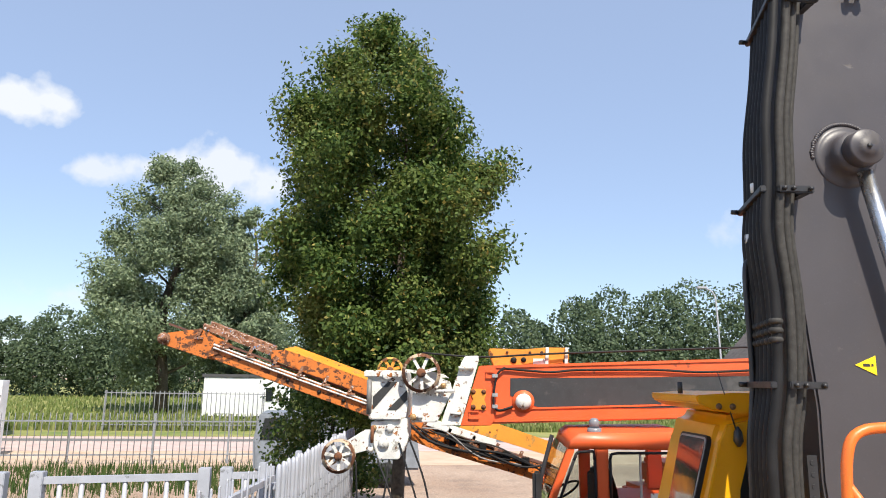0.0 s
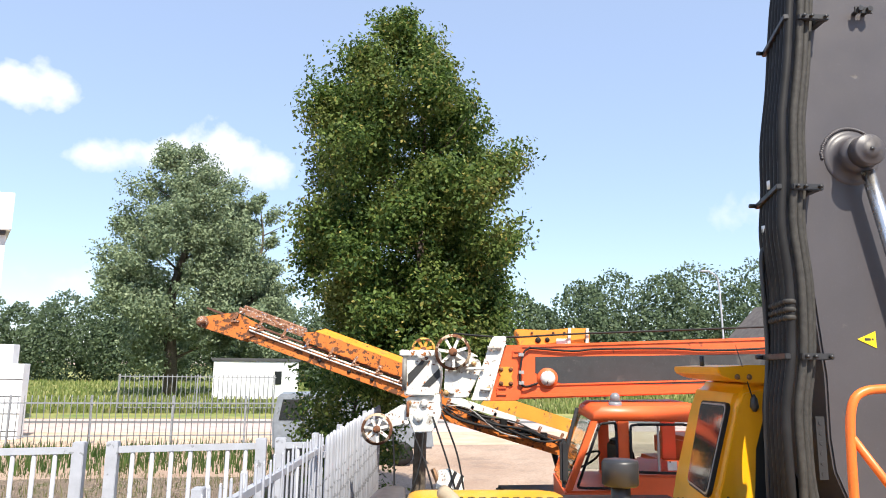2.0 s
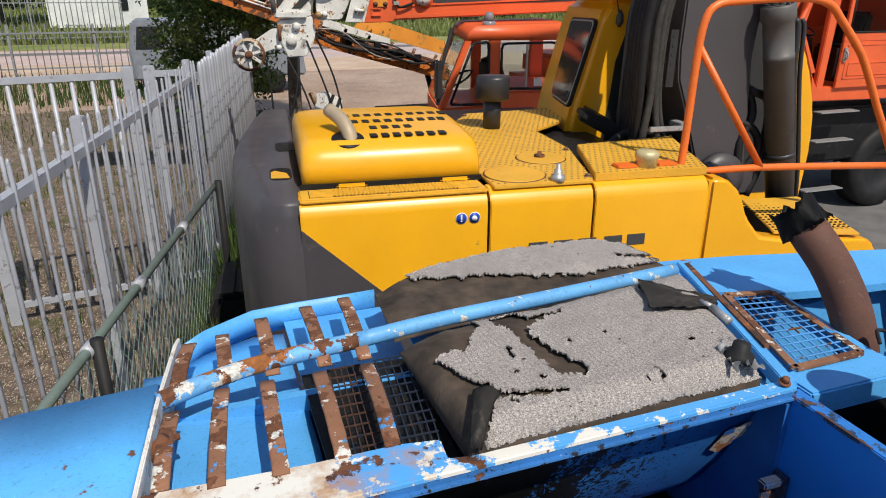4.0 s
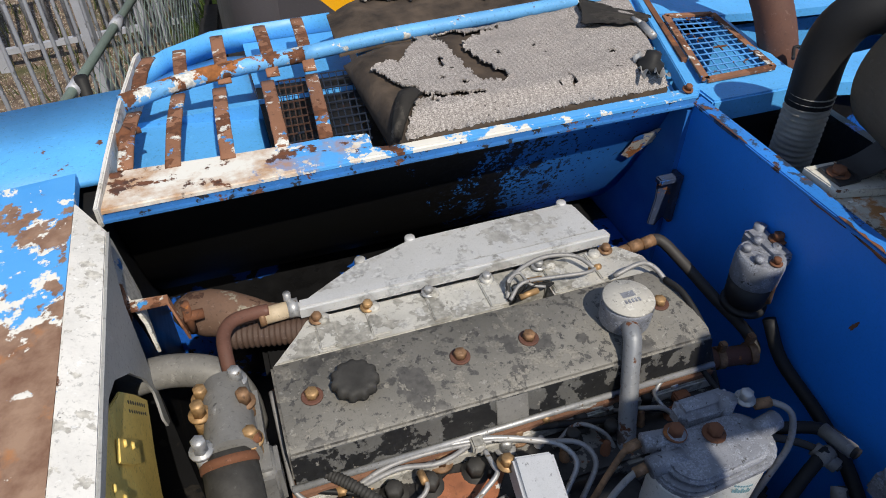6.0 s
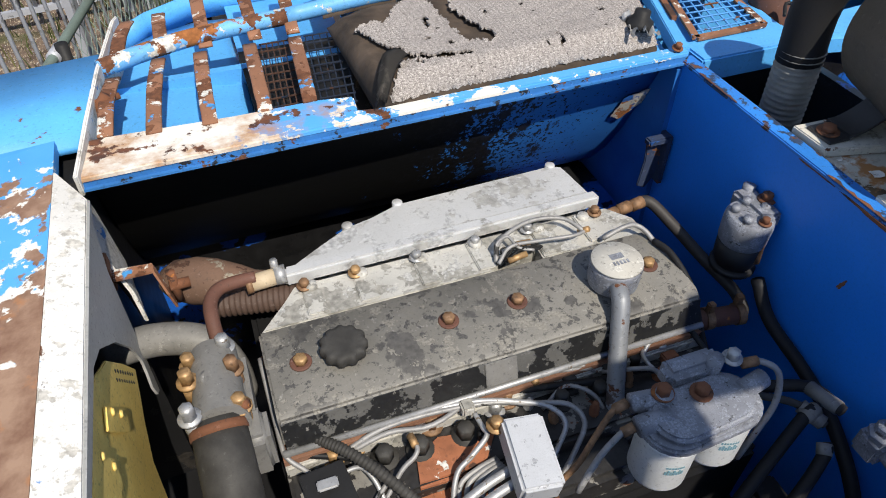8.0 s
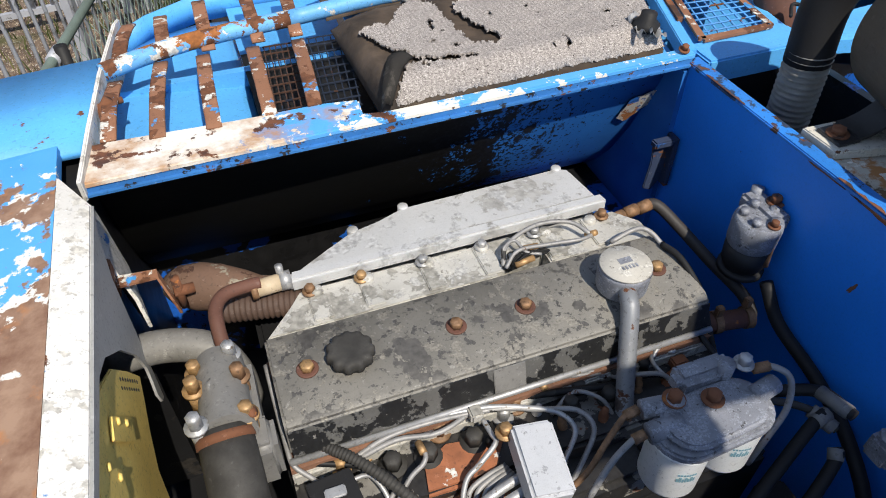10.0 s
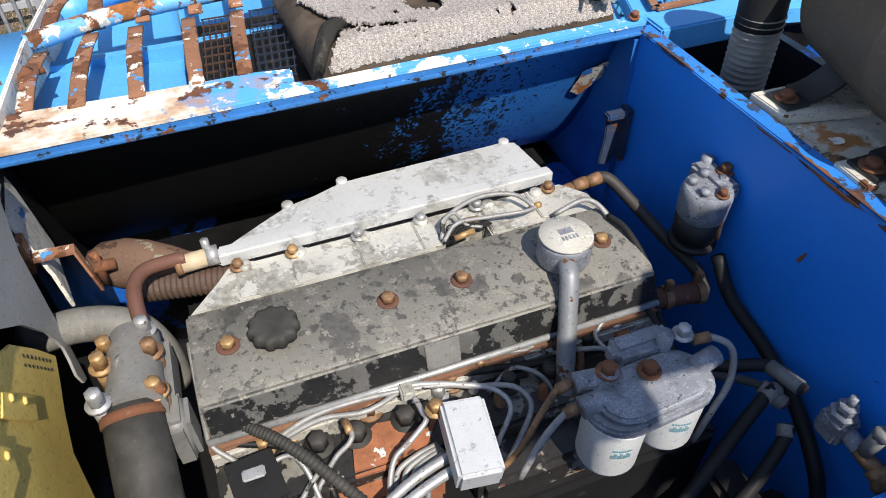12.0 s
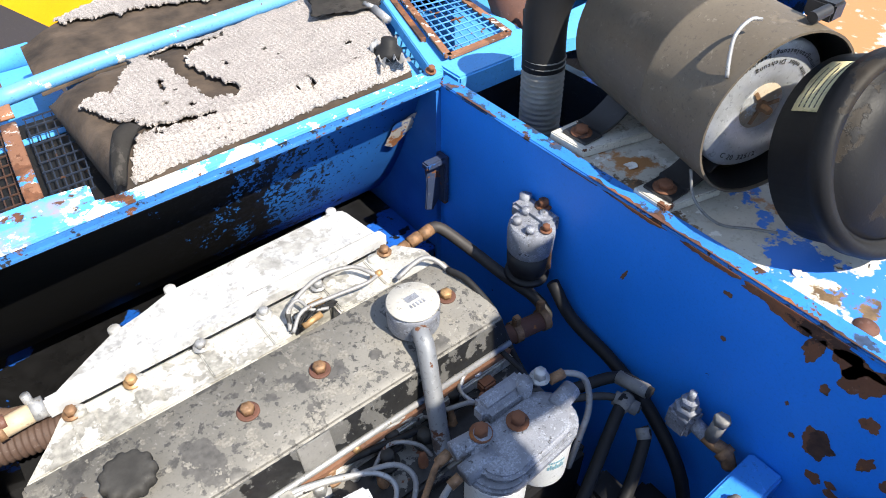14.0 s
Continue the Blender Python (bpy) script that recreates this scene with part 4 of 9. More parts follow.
def insulation(front, back, up, seed, torn, n=190, m=100):
    """A sagging mat between two lines of the cover's plan: a dark foam body and a frayed cloth on it, gone where torn() says so."""
    def grid(rise, full):
        bm, rows = B(), []
        for i in range(n + 1):
            (xa, ya), (xb, yb) = along(front, i / n), along(back, i / n)
            rows.append([])
            for j in range(m + 1):
                x, y = xa + (xb - xa) * j / m, ya + (yb - ya) * j / m
                rows[-1].append(bm.verts.new(on_lid(x, y, up(i / n, j / m) * full + rise(x, y))))
        cells = []
        for i in range(n):
            for j in range(m):
                f = bm.faces.new((rows[i][j], rows[i + 1][j], rows[i + 1][j + 1], rows[i][j + 1]))
                (xa, ya), (xb, yb) = along(front, (i + 0.5) / n), along(back, (i + 0.5) / n)
                q = (j + 0.5) / m
                cells.append((f, xa + (xb - xa) * q, ya + (yb - ya) * q))
        return bm, cells

    sag = lambda x, y: 0.005 * noise.noise((x * 9 + seed, y * 9, 0)) + 0.0025 * noise.noise((x * 40, y * 40, seed))
    bm, cells = grid(lambda x, y: sag(x, y) - 0.001, 0.86)
    edge = [e for e in bm.edges if e.is_boundary]
    skirt = bmesh.ops.extrude_edge_only(bm, edges=edge)["geom"]
    for v in skirt:
        if isinstance(v, bmesh.types.BMVert):
            v.co.z = on_lid(0.6, 1.2)[2] - 0.012
    foam = part("insulation_foam", bm, M["foam"], lid, "bare brown foam of the torn insulation", 80)
    bm, cells = grid(lambda x, y: sag(x, y) + 0.0035 + 0.001 * abs(noise.noise((x * 60, y * 60, seed))), 1.0)
    gone = []
    for f, x, y in cells:
        u = x + 0.006 * noise.noise((x * 60, y * 60, 5)) + 0.003 * noise.noise((x * 190, y * 190, 1))
        v = y + 0.006 * noise.noise((x * 60, y * 60, 9)) + 0.003 * noise.noise((x * 190, y * 190, 4))
        if torn(u, v):
            gone.append(f)
    bmesh.ops.delete(bm, geom=gone, context="FACES")
    for v in bm.verts:
        if v.is_boundary:
            v.co += Vector((random.uniform(-1, 1), random.uniform(-1, 1), random.uniform(-0.6, 1.6))) * 0.0022
    bmesh.ops.solidify(bm, geom=bm.faces[:], thickness=0.0035)
    part("insulation", bm, M["fabric"], lid, "grey frayed insulation cloth", 80)
    return foam


SPLIT = [(0.548, 1.33), (0.548, 1.285), (0.568, 1.262), (0.575, 1.215), (0.584, 1.16), (0.588, 1.13), (0.63, 1.108), (0.652, 1.128), (0.64, 1.155), (0.62, 1.185), (0.602, 1.243), (0.613, 1.268), (0.69, 1.292), (0.70, 1.302), (0.62, 1.288), (0.60, 1.33)]
FRAYED = [(0.33, 1.40), (0.53, 1.40), (0.518, 1.284), (0.468, 1.225), (0.422, 1.228), (0.408, 1.216), (0.441, 1.151), (0.47, 1.137), (0.468, 1.115), (0.544, 1.101), (0.59, 1.088), (0.584, 1.079), (0.48, 1.094), (0.464, 1.10), (0.43, 1.05), (0.395, 0.99), (0.33, 0.98)]
HOLES = ((0.538, 1.198, 0.005, 0.016), (0.526, 1.152, 0.009, 0.006), (0.559, 1.127, 0.006, 0.006), (0.481, 1.004, 0.008, 0.014), (0.760, 1.086, 0.004, 0.017), (0.735, 1.078, 0.006, 0.004), (0.881, 1.15, 0.007, 0.007), (0.738, 1.207, 0.006, 0.004), (0.49, 1.085, 0.006, 0.006), (0.66, 1.20, 0.003, 0.012), (0.83, 1.04, 0.004, 0.006))


def torn_front(x, y):
    return inside(x, y, SPLIT) or inside(x, y, FRAYED) or any(((x - a) / c) ** 2 + ((y - b) / d) ** 2 < 1 for a, b, c, d in HOLES)


def swell(h, side, fore, aft):
    """A pillow's rise, by the share of its width and depth that each rounded edge takes."""
    ease = lambda q: math.sin(min(max(q, 0.0), 1.0) * math.pi / 2) ** 0.7
    return lambda s, t: h * ease(s / side) * ease((1 - s) / side) * ease(t / fore) * ease((1 - t) / aft)


insulation([(0.398, 1.042), (0.66, 1.055), (0.965, 1.063)], [(0.372, 1.305), (0.47, 1.338), (0.66, 1.345), (1.06, 1.395)], swell(0.040, 0.05, 0.10, 0.20), 1.0, torn_front)
insulation([(0.372, 1.335), (0.44, 1.345), (1.03, 1.392)], [(0.38, 1.482), (0.42, 1.492), (0.506, 1.522), (0.651, 1.549), (0.80, 1.551), (0.945, 1.551), (0.99, 1.51), (1.036, 1.41)], lambda s, t: 0.008 + 0.024 * min(1, t * 2.2) * min(1, s * 12), 7.0,
           lambda x, y: y < (1.492 - 0.17 * (x - 0.43) if x < 0.80 else 1.429) + 0.010 * noise.noise((x * 38, 0, 3)) + 0.006 * noise.noise((x * 120, 0, 1)) or x < 0.455 + 0.3 * (1.50 - y) or (x > 0.94 and abs(y - 1.455 + 0.3 * (x - 0.97)) < 0.008))
bm = sheet(B(), [on_lid(0.388, 1.034, 0.004), on_lid(0.41, 1.036, 0.012), on_lid(0.472, 1.098, 0.052), on_lid(0.433, 1.122, 0.048)], 10, 12, lambda s, t: 0.012 * math.sin(math.pi * s) + 0.022 * math.sin(math.pi * t) + 0.004 * noise.noise((s * 3, t * 4, 2)))
bmesh.ops.solidify(bm, geom=bm.faces[:], thickness=0.003)
part("backing_flap", bm, M["backing"], lid, "curled dark backing flap", 80)
bm = sheet(B(), [on_lid(0.855, 1.238, 0.058), on_lid(1.000, 1.214, 0.052), on_lid(1.030, 1.252, 0.044), on_lid(0.905, 1.348, 0.052)], 24, 18, lambda s, t: 0.006 * noise.noise((s * 3, t * 3, 1)) + 0.003 * noise.noise((s * 9, t * 8, 4)))
for v in bm.verts:
    if v.is_boundary:
        v.co += Vector((noise.noise(v.co * 60), noise.noise(v.co * 60 + Vector((5, 0, 0))), 0)) * 0.008
bmesh.ops.solidify(bm, geom=bm.faces[:], thickness=0.003)
part("cloth_patch", bm, M["backing"], lid, "dark loose patch", 80)
bm = B()
lathe(bm, on_lid(0.928, 1.085, 0.036), (0.1, 0, 1), [(0.028, 0), (0.026, 0.012), (0.016, 0.02), (0.015, 0.032), (0.001, 0.036)], 16)
part("rubber_buffer", bm, M["rubber"], lid)
bm = sheet(B(), [on_lid(0.895, 1.055, 0.045), on_lid(0.955, 1.05, 0.036), on_lid(0.975, 1.14, 0.042), on_lid(0.905, 1.14, 0.048)], 16, 16, lambda s, t: 0.016 * noise.noise((s * 7, t * 7, 9)))
bmesh.ops.delete(bm, geom=[f for f in bm.faces if noise.noise(f.calc_center_median() * 45) > 0.12], context="FACES")
part("foil_patch", bm, M["zinc"], lid, "", 80)
bm = B()
cyl(bm, on_lid(0.985, 1.215, 0.05), on_lid(0.99, 1.175, 0.044), 0.008)
cyl(bm, on_lid(0.985, 1.22, 0.05), on_lid(0.978, 1.24, 0.05), 0.006)
part("catch", bm, M["zinc"], lid)
bm = B()
lathe(bm, (-0.06, 1.052, 2.358), (0, 0, 1), [(0.015, 0), (0.015, 0.006)], 14)
part("hinge", bm, M["rust"], lid)
bm = B()
hexbolt(bm, (0.985, 1.03, 2.375), 0.007, 0.01, (0, -0.3, 1))
part("hinge", bm, M["rust"], lid)

# ---- mesh grille beside the cover, exhaust stack ----
gr = thing("deck_grille", (1.2, 1.25, 2.33), "rusty wire mesh grille in a blue frame on the deck", "grille")
ga, gb, gc, gd = Vector((1.082, 1.096, 2.345)), Vector((1.252, 1.10, 2.345)), Vector((1.303, 1.385, 2.345)), Vector((1.188, 1.41, 2.345))
bm = B()
for i in range(8):
    s = i / 7
    tube(bm, [ga.lerp(gb, s), gd.lerp(gc, s)], 0.0022, 5)
for j in range(13):
    t = j / 12
    tube(bm, [ga.lerp(gd, t) + Vector((0, 0, 0.003)), gb.lerp(gc, t) + Vector((0, 0, 0.003))], 0.0022, 5)
part("mesh", bm, worn("mesh_wire", (0.07, 0.27, 0.62), [(RUST, 0.33, 12, 0.9, 0)], 0.6), gr)
for a, b in ((ga, gb), (gb, gc), (gc, gd), (gd, ga)):
    bm = B()
    strip(bm, a, b, 0.016, 0.006)
    part("frame_bar", bm, M["rust_strap"], gr)
bm = B()
tube(bm, [(1.37, 1.15, 2.02), (1.36, 1.17, 2.22), (1.345, 1.20, 2.35), (1.328, 1.258, 2.45), (1.305, 1.325, 2.525)], 0.043, 24, 6)
single("exhaust_pipe", bm, M["rust_pipe"], "bent rust-brown exhaust pipe rising out of the deck", "exhaust pipe", (1.37, 1.15, 2.02))
# a flap of torn rubber wound round the pipe's end
tip, way = Vector((1.303, 1.333, 2.535)), Vector((-0.40, 0.78, 0.86)).normalized()
wu, wv, ww = basis(way)
bm = B()
cols = []
for i in range(33):
    a = 2 * math.pi * i / 32 * 0.94
    d = wu * math.cos(a) + wv * math.sin(a)
    low = -0.012 + 0.014 * noise.noise((i * 0.9, 0, 3)) + 0.012 * noise.noise((i * 3.1, 1, 0))
    high = 0.05 + 0.02 * noise.noise((i * 0.45, 5, 0)) + 0.01 * noise.noise((i * 1.9, 2, 0))
    cols.append([bm.verts.new(tip + ww * (low + (high - low) * s) + d * (0.0435 + 0.005 * s * s + 0.006 * noise.noise((i * 0.4, s * 3, 1)) + (0.018 * (1 - s) ** 2 if i % 9 < 3 else 0))) for s in (0, 0.25, 0.5, 0.75, 1)])
for a, b in zip(cols, cols[1:]):
    for k in range(4):
        bm.faces.new((a[k], b[k], b[k + 1], a[k + 1]))
bmesh.ops.solidify(bm, geom=bm.faces[:], thickness=0.004)
single("rubber_wrap", bm, M["rubber"], "torn black rubber wrapping round the exhaust end", "wrapping", tuple(tip), sharp=60)
bm = B()
tube(bm, [(1.30, 1.10, 2.36), (1.33, 1.13, 2.37), (1.35, 1.08, 2.365), (1.335, 1.045, 2.35), (1.30, 1.03, 2.30), (1.28, 1.02, 2.22)], 0.004, 6)
tube(bm, [(1.335, 1.05, 2.352), (1.345, 1.03, 2.31), (1.34, 1.02, 2.25)], 0.004, 6)
single("cable_tie", bm, M["rubber"], "black cable knotted round the deck edge", "cable", (1.3, 1.03, 2.3))
rng_f = random.Random(5)
fl = thing("paint_flakes", (1.12, 0.33, 2.343), "loose flakes of white paint lying on the platform", "paint flake")
for i in range(16):
    x, y = rng_f.uniform(1.04, 1.30), rng_f.uniform(0.10, 0.72)
    ring = []
    r = rng_f.uniform(0.004, 0.012)
    for k in range(9):
        a = 2 * math.pi * k / 9
        q = r * rng_f.uniform(0.5, 1.1)
        ring.append((x + q * math.cos(a), y + q * math.sin(a), 2.3445 + 0.25 * q * math.sin(a + i)))
    part("flake", prism(B(), ring, (0, 0, 0.0012)), M["white_chipped"], fl)


# ---- the diesel engine ----
eng = thing("diesel_engine", (0.45, 0.7, FLOOR), "six-cylinder diesel engine, worn grey paint, rust and oil", "engine", shift=(0.003, 0.002, -0.012))
bm = B()
box(bm, (0.10, 0.60, 1.62), (0.82, 0.98, 2.08), 0.01)
box(bm, (0.12, 0.42, 1.62), (0.84, 0.62, 2.0), 0.01)
part("block", bm, M["oily"], eng, "oily dark engine block")
bm = B()
box(bm, (0.105, 0.50, 1.98), (0.815, 0.78, 2.085), 0.006)
part("cylinder_head", bm, M["head"], eng, "dirty cylinder head")
bm = B()
prism(bm, [(0.112, y, z) for y, z in ((0.600, 2.135), (0.612, 2.182), (0.628, 2.192), (0.766, 2.196), (0.776, 2.19), (0.784, 2.13))], (0.692, 0, 0), 0.004)
cov = part("rocker_cover", bm, M["cover"], eng, "worn dark-grey rocker cover with flaking paint")
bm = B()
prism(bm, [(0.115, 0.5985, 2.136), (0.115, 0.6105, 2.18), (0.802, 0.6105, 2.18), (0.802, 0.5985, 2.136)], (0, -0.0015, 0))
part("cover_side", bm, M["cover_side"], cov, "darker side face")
bm = B()
prism(bm, [(0.42, 0.5965, 2.138), (0.42, 0.609, 2.181), (0.472, 0.609, 2.181), (0.472, 0.5965, 2.138)], (0, -0.002, 0), 0.0008)
part("data_plate", bm, M["grey_paint"], cov)
bm = B()
tube(bm, [(0.108, 0.596, 2.128), (0.81, 0.596, 2.128)], 0.0055, 8)
part("trim_strip", bm, M["zinc"], cov, "bright steel strip")
bm = B()
box(bm, (0.106, 0.589, 2.108), (0.812, 0.79, 2.119))
part("gasket", bm, worn("brown_gasket", (0.2, 0.10, 0.06), [], 0.7), cov)
bm = B()
box(bm, (0.106, 0.584, 2.083), (0.812, 0.79, 2.1075), 0.003)
part("flange", bm, M["alu"], cov)
for x in (0.163, 0.395, 0.512, 0.753):
    bm = B()
    lathe(bm, (x, 0.696, 2.1935), (0, 0, 1), [(0.0165, 0), (0.0165, 0.0025), (0.014, 0.0025)], 20)
    part("bolt_seat", bm, M["rust_pipe"], cov)
    bm = B()
    hexbolt(bm, (x, 0.696, 2.195), 0.0105, 0.012, washer=False)
    part("cover_bolt", bm, M["brass" if x in (0.163, 0.753) else "bolt"], cov, "rusty hexagon bolt")
bm = B()
lathe(bm, (0.228, 0.693, 2.194), (0, 0, 1), [(0.029, 0), (0.029, 0.006), (0.0345, 0.008), (0.0345, 0.020), (0.031, 0.025), (0.024, 0.0255), (0.001, 0.0245)], 72, ripple=lambda a: 0.05 * max(-1, min(1, 2.2 * math.sin(11 * a))))
part("oil_filler_cap", bm, M["hose"], eng, "black knurled oil filler cap")
# breather
bm = B()
lathe(bm, (0.676, 0.682, 2.192), (0, 0, 1), [(0.030, 0), (0.040, 0.006), (0.0415, 0.010), (0.0425, 0.038), (0.043, 0.046), (0.0405, 0.052), (0.001, 0.054)], 36)
br = part("breather", bm, M["alu_dull"], eng, "round dull aluminium breather cap")
bm = B()
lathe(bm, (0.676, 0.682, 2.2445), (0, 0, 1), [(0.0425, 0), (0.041, 0.0025), (0.001, 0.0032)], 36)
part("lid", bm, M["lid_cream"], br)
bm = B()
for i in range(5):
    box(bm, (0.664 + 0.006 * i, 0.669, 2.2476), (0.6675 + 0.006 * i, 0.677, 2.2483))
box(bm, (0.666, 0.682, 2.2476), (0.689, 0.694, 2.248))
part("cast_mark", bm, M["alu_dull"], br)
bm = B()
tube(bm, [(0.664, 0.655, 2.222), (0.656, 0.632, 2.222), (0.651, 0.617, 2.212), (0.637, 0.585, 2.165), (0.622, 0.55, 2.115), (0.608, 0.515, 2.05), (0.60, 0.50, 1.95)], 0.0145, 14)
part("breather_pipe", bm, worn("grey_rusting_pipe", (0.23, 0.24, 0.255), [((0.13, 0.10, 0.085), 0.36, 22, 0.7, 0), (RUST, 0.33, 18, 0.85, 0)], 0.5, 0.3), br, "grey pipe with rust streaks")
# inlet manifold
man = thing("inlet_manifold", (0.45, 0.88, 2.08), "cast aluminium inlet manifold, pale and speckled with corrosion", "inlet manifold", shift=(0.003, 0.0, -0.010))
bm = B()
prism(bm, [(0.116, 0.779, 2.186), (0.505, 0.779, 2.186), (0.505, 0.812, 2.186), (0.60, 0.812, 2.186), (0.60, 0.779, 2.186), (0.80, 0.775, 2.186), (0.80, 0.82, 2.186), (0.765, 0.862, 2.186), (0.185, 0.862, 2.186), (0.165, 0.835, 2.186)], (0, 0, -0.05), 0.003)
part("flange", bm, M["alu"], man)
for x in (0.21, 0.295, 0.40, 0.50, 0.62, 0.71):
    bm = B()
    box(bm, (x - 0.016, 0.785, 2.186), (x + 0.016, 0.858, 2.1905), 0.002)
    cyl(bm, (x, 0.846, 2.186), (x, 0.846, 2.197), 0.012, 0.010)
    part("boss", bm, M["alu"], man)
bm = B()
prism(bm, [(0.172, 0.862, 2.186), (0.755, 0.866, 2.186), (0.752, 0.888, 2.186), (0.176, 0.886, 2.186)], (0, 0, 0.026), 0.004)
part("ridge", bm, M["alu_pale"], man)
bm = B()
prism(bm, [(0.176, 0.884, 2.203), (0.195, 0.898, 2.203), (0.245, 0.928, 2.203), (0.296, 0.957, 2.203), (0.345, 0.968, 2.203), (0.40, 0.988, 2.203), (0.56, 0.992, 2.203), (0.716, 0.996, 2.203), (0.738, 0.985, 2.203), (0.75, 0.89, 2.203)], (0, 0, -0.11), 0.006, 3)
part("plenum", bm, M["alu_pale"], man)
for x, y in ((0.30, 0.958), (0.402, 0.988), (0.716, 0.994)):
    bm = lathe(B(), (x, y, 2.14), (0, 0, 1), [(0.010, 0), (0.010, 0.0635), (0.0085, 0.065)], 14)
    part("lug", bm, M["alu_pale"], man)
for x, k in ((0.20, "bolt"), (0.286, "brass"), (0.393, "zinc"), (0.50, "zinc"), (0.60, "zinc"), (0.735, "bolt")):
    bm = B()
    hexbolt(bm, (x, 0.849, 2.192), 0.0085, 0.011)
    part("bolt", bm, M[k], man)
# wiring in the manifold's notch
wire = thing("glow_plug_wiring", (0.57, 0.8, 2.15), "tangle of thin steel pipes and wires with brass ends", "wiring", shift=(0.003, 0.0, -0.010))
bm = B()
tube(bm, [(0.515, 0.79, 2.195), (0.535, 0.822, 2.21), (0.60, 0.845, 2.215), (0.66, 0.835, 2.212), (0.685, 0.80, 2.205)], 0.004, 7)
tube(bm, [(0.515, 0.78, 2.2), (0.545, 0.80, 2.212), (0.60, 0.80, 2.208), (0.66, 0.79, 2.21), (0.69, 0.80, 2.205)], 0.0035, 7)
tube(bm, [(0.52, 0.80, 2.195), (0.525, 0.815, 2.21), (0.55, 0.825, 2.212), (0.56, 0.80, 2.205), (0.585, 0.79, 2.20)], 0.003, 7)
tube(bm, [(0.71, 0.775, 2.2), (0.75, 0.775, 2.215), (0.775, 0.772, 2.212), (0.79, 0.75, 2.20), (0.80, 0.72, 2.17)], 0.0045, 7)
part("pipe", bm, M["steel_line"], wire)
for a, b in (((0.535, 0.785, 2.195), (0.57, 0.788, 2.198)), ((0.56, 0.808, 2.205), (0.585, 0.806, 2.205)), ((0.683, 0.81, 2.195), (0.69, 0.795, 2.212))):
    part("fitting", cyl(B(), a, b, 0.0055), M["brass"], wire)
bm = B()
for i in range(9):
    a = random.uniform(0, 6)
    tube(bm, [(0.53, 0.79, 2.19), (0.55 + 0.02 * math.sin(a), 0.80 + 0.012 * math.cos(a), 2.206), (0.58 + 0.012 * math.cos(a), 0.80 + 0.01 * math.sin(2 * a), 2.2), (0.605, 0.798, 2.195)], 0.0016, 5)
part("lead", bm, M["rubber"], wire)
bm = B()
for x, y in ((0.768, 0.858), (0.80, 0.865), (0.83, 0.868)):
    cyl(bm, (x, y, 2.165), (x + 0.025, y + 0.002, 2.168), 0.012, seg=10)
part("union", bm, M["bolt"], wire, "rusty hose union")
bm = B()
tube(bm, [(0.845, 0.872, 2.165), (0.875, 0.87, 2.16), (0.90, 0.82, 2.135), (0.925, 0.74, 2.105), (0.945, 0.675, 2.085), (0.95, 0.645, 2.065), (0.94, 0.635, 2.06)], 0.0115, 10)
part("coolant_hose", bm, M["brown_hose"], wire, "dusty black hose")
# injection side: bolts, lines, pump casting
inj = thing("injection_gear", (0.4, 0.52, 2.0), "fuel injection lines, bolts and a rusted pump casting on the head", "fuel injection", shift=(0.003, 0.0, -0.010))
bm = B()
prism(bm, [(0.275, 0.505, 2.06), (0.385, 0.50, 2.06), (0.43, 0.56, 2.06), (0.33, 0.578, 2.06), (0.285, 0.555, 2.06)], (0, 0, 0.028), 0.006)
box(bm, (0.24, 0.47, 2.0), (0.40, 0.52, 2.06), 0.006)
part("pump_casting", bm, M["block_rust"], inj, "rust-red pump casting with flaking paint")
bm = B()
box(bm, (0.12, 0.44, 1.98), (0.30, 0.52, 2.03), 0.01)
part("pump_body", bm, M["head"], inj)
bm = B()
box(bm, (0.44, 0.44, 1.98), (0.62, 0.53, 2.05), 0.01)
part("pump_body", bm, M["head"], inj)
for x, y, r, k in ((0.213, 0.604, 0.013, "brass"), (0.328, 0.596, 0.013, "bolt"), (0.456, 0.60, 0.013, "bolt"), (0.56, 0.588, 0.012, "hose"), (0.682, 0.592, 0.013, "hose"), (0.735, 0.596, 0.010, "zinc"), (0.175, 0.588, 0.010, "brass"), (0.505, 0.602, 0.010, "brass"), (0.246, 0.566, 0.014, "hose"), (0.300, 0.562, 0.014, "hose"), (0.372, 0.562, 0.014, "hose"), (0.43, 0.585, 0.011, "zinc"), (0.63, 0.59, 0.011, "hose"), (0.535, 0.565, 0.012, "hose"), (0.60, 0.56, 0.012, "hose")):
    bm = B()
    hexbolt(bm, (x, y, 2.084), r, 0.022)
    part("head_bolt", bm, M[k], inj, "rusty hexagon bolt" if k in ("brass", "bolt") else "")
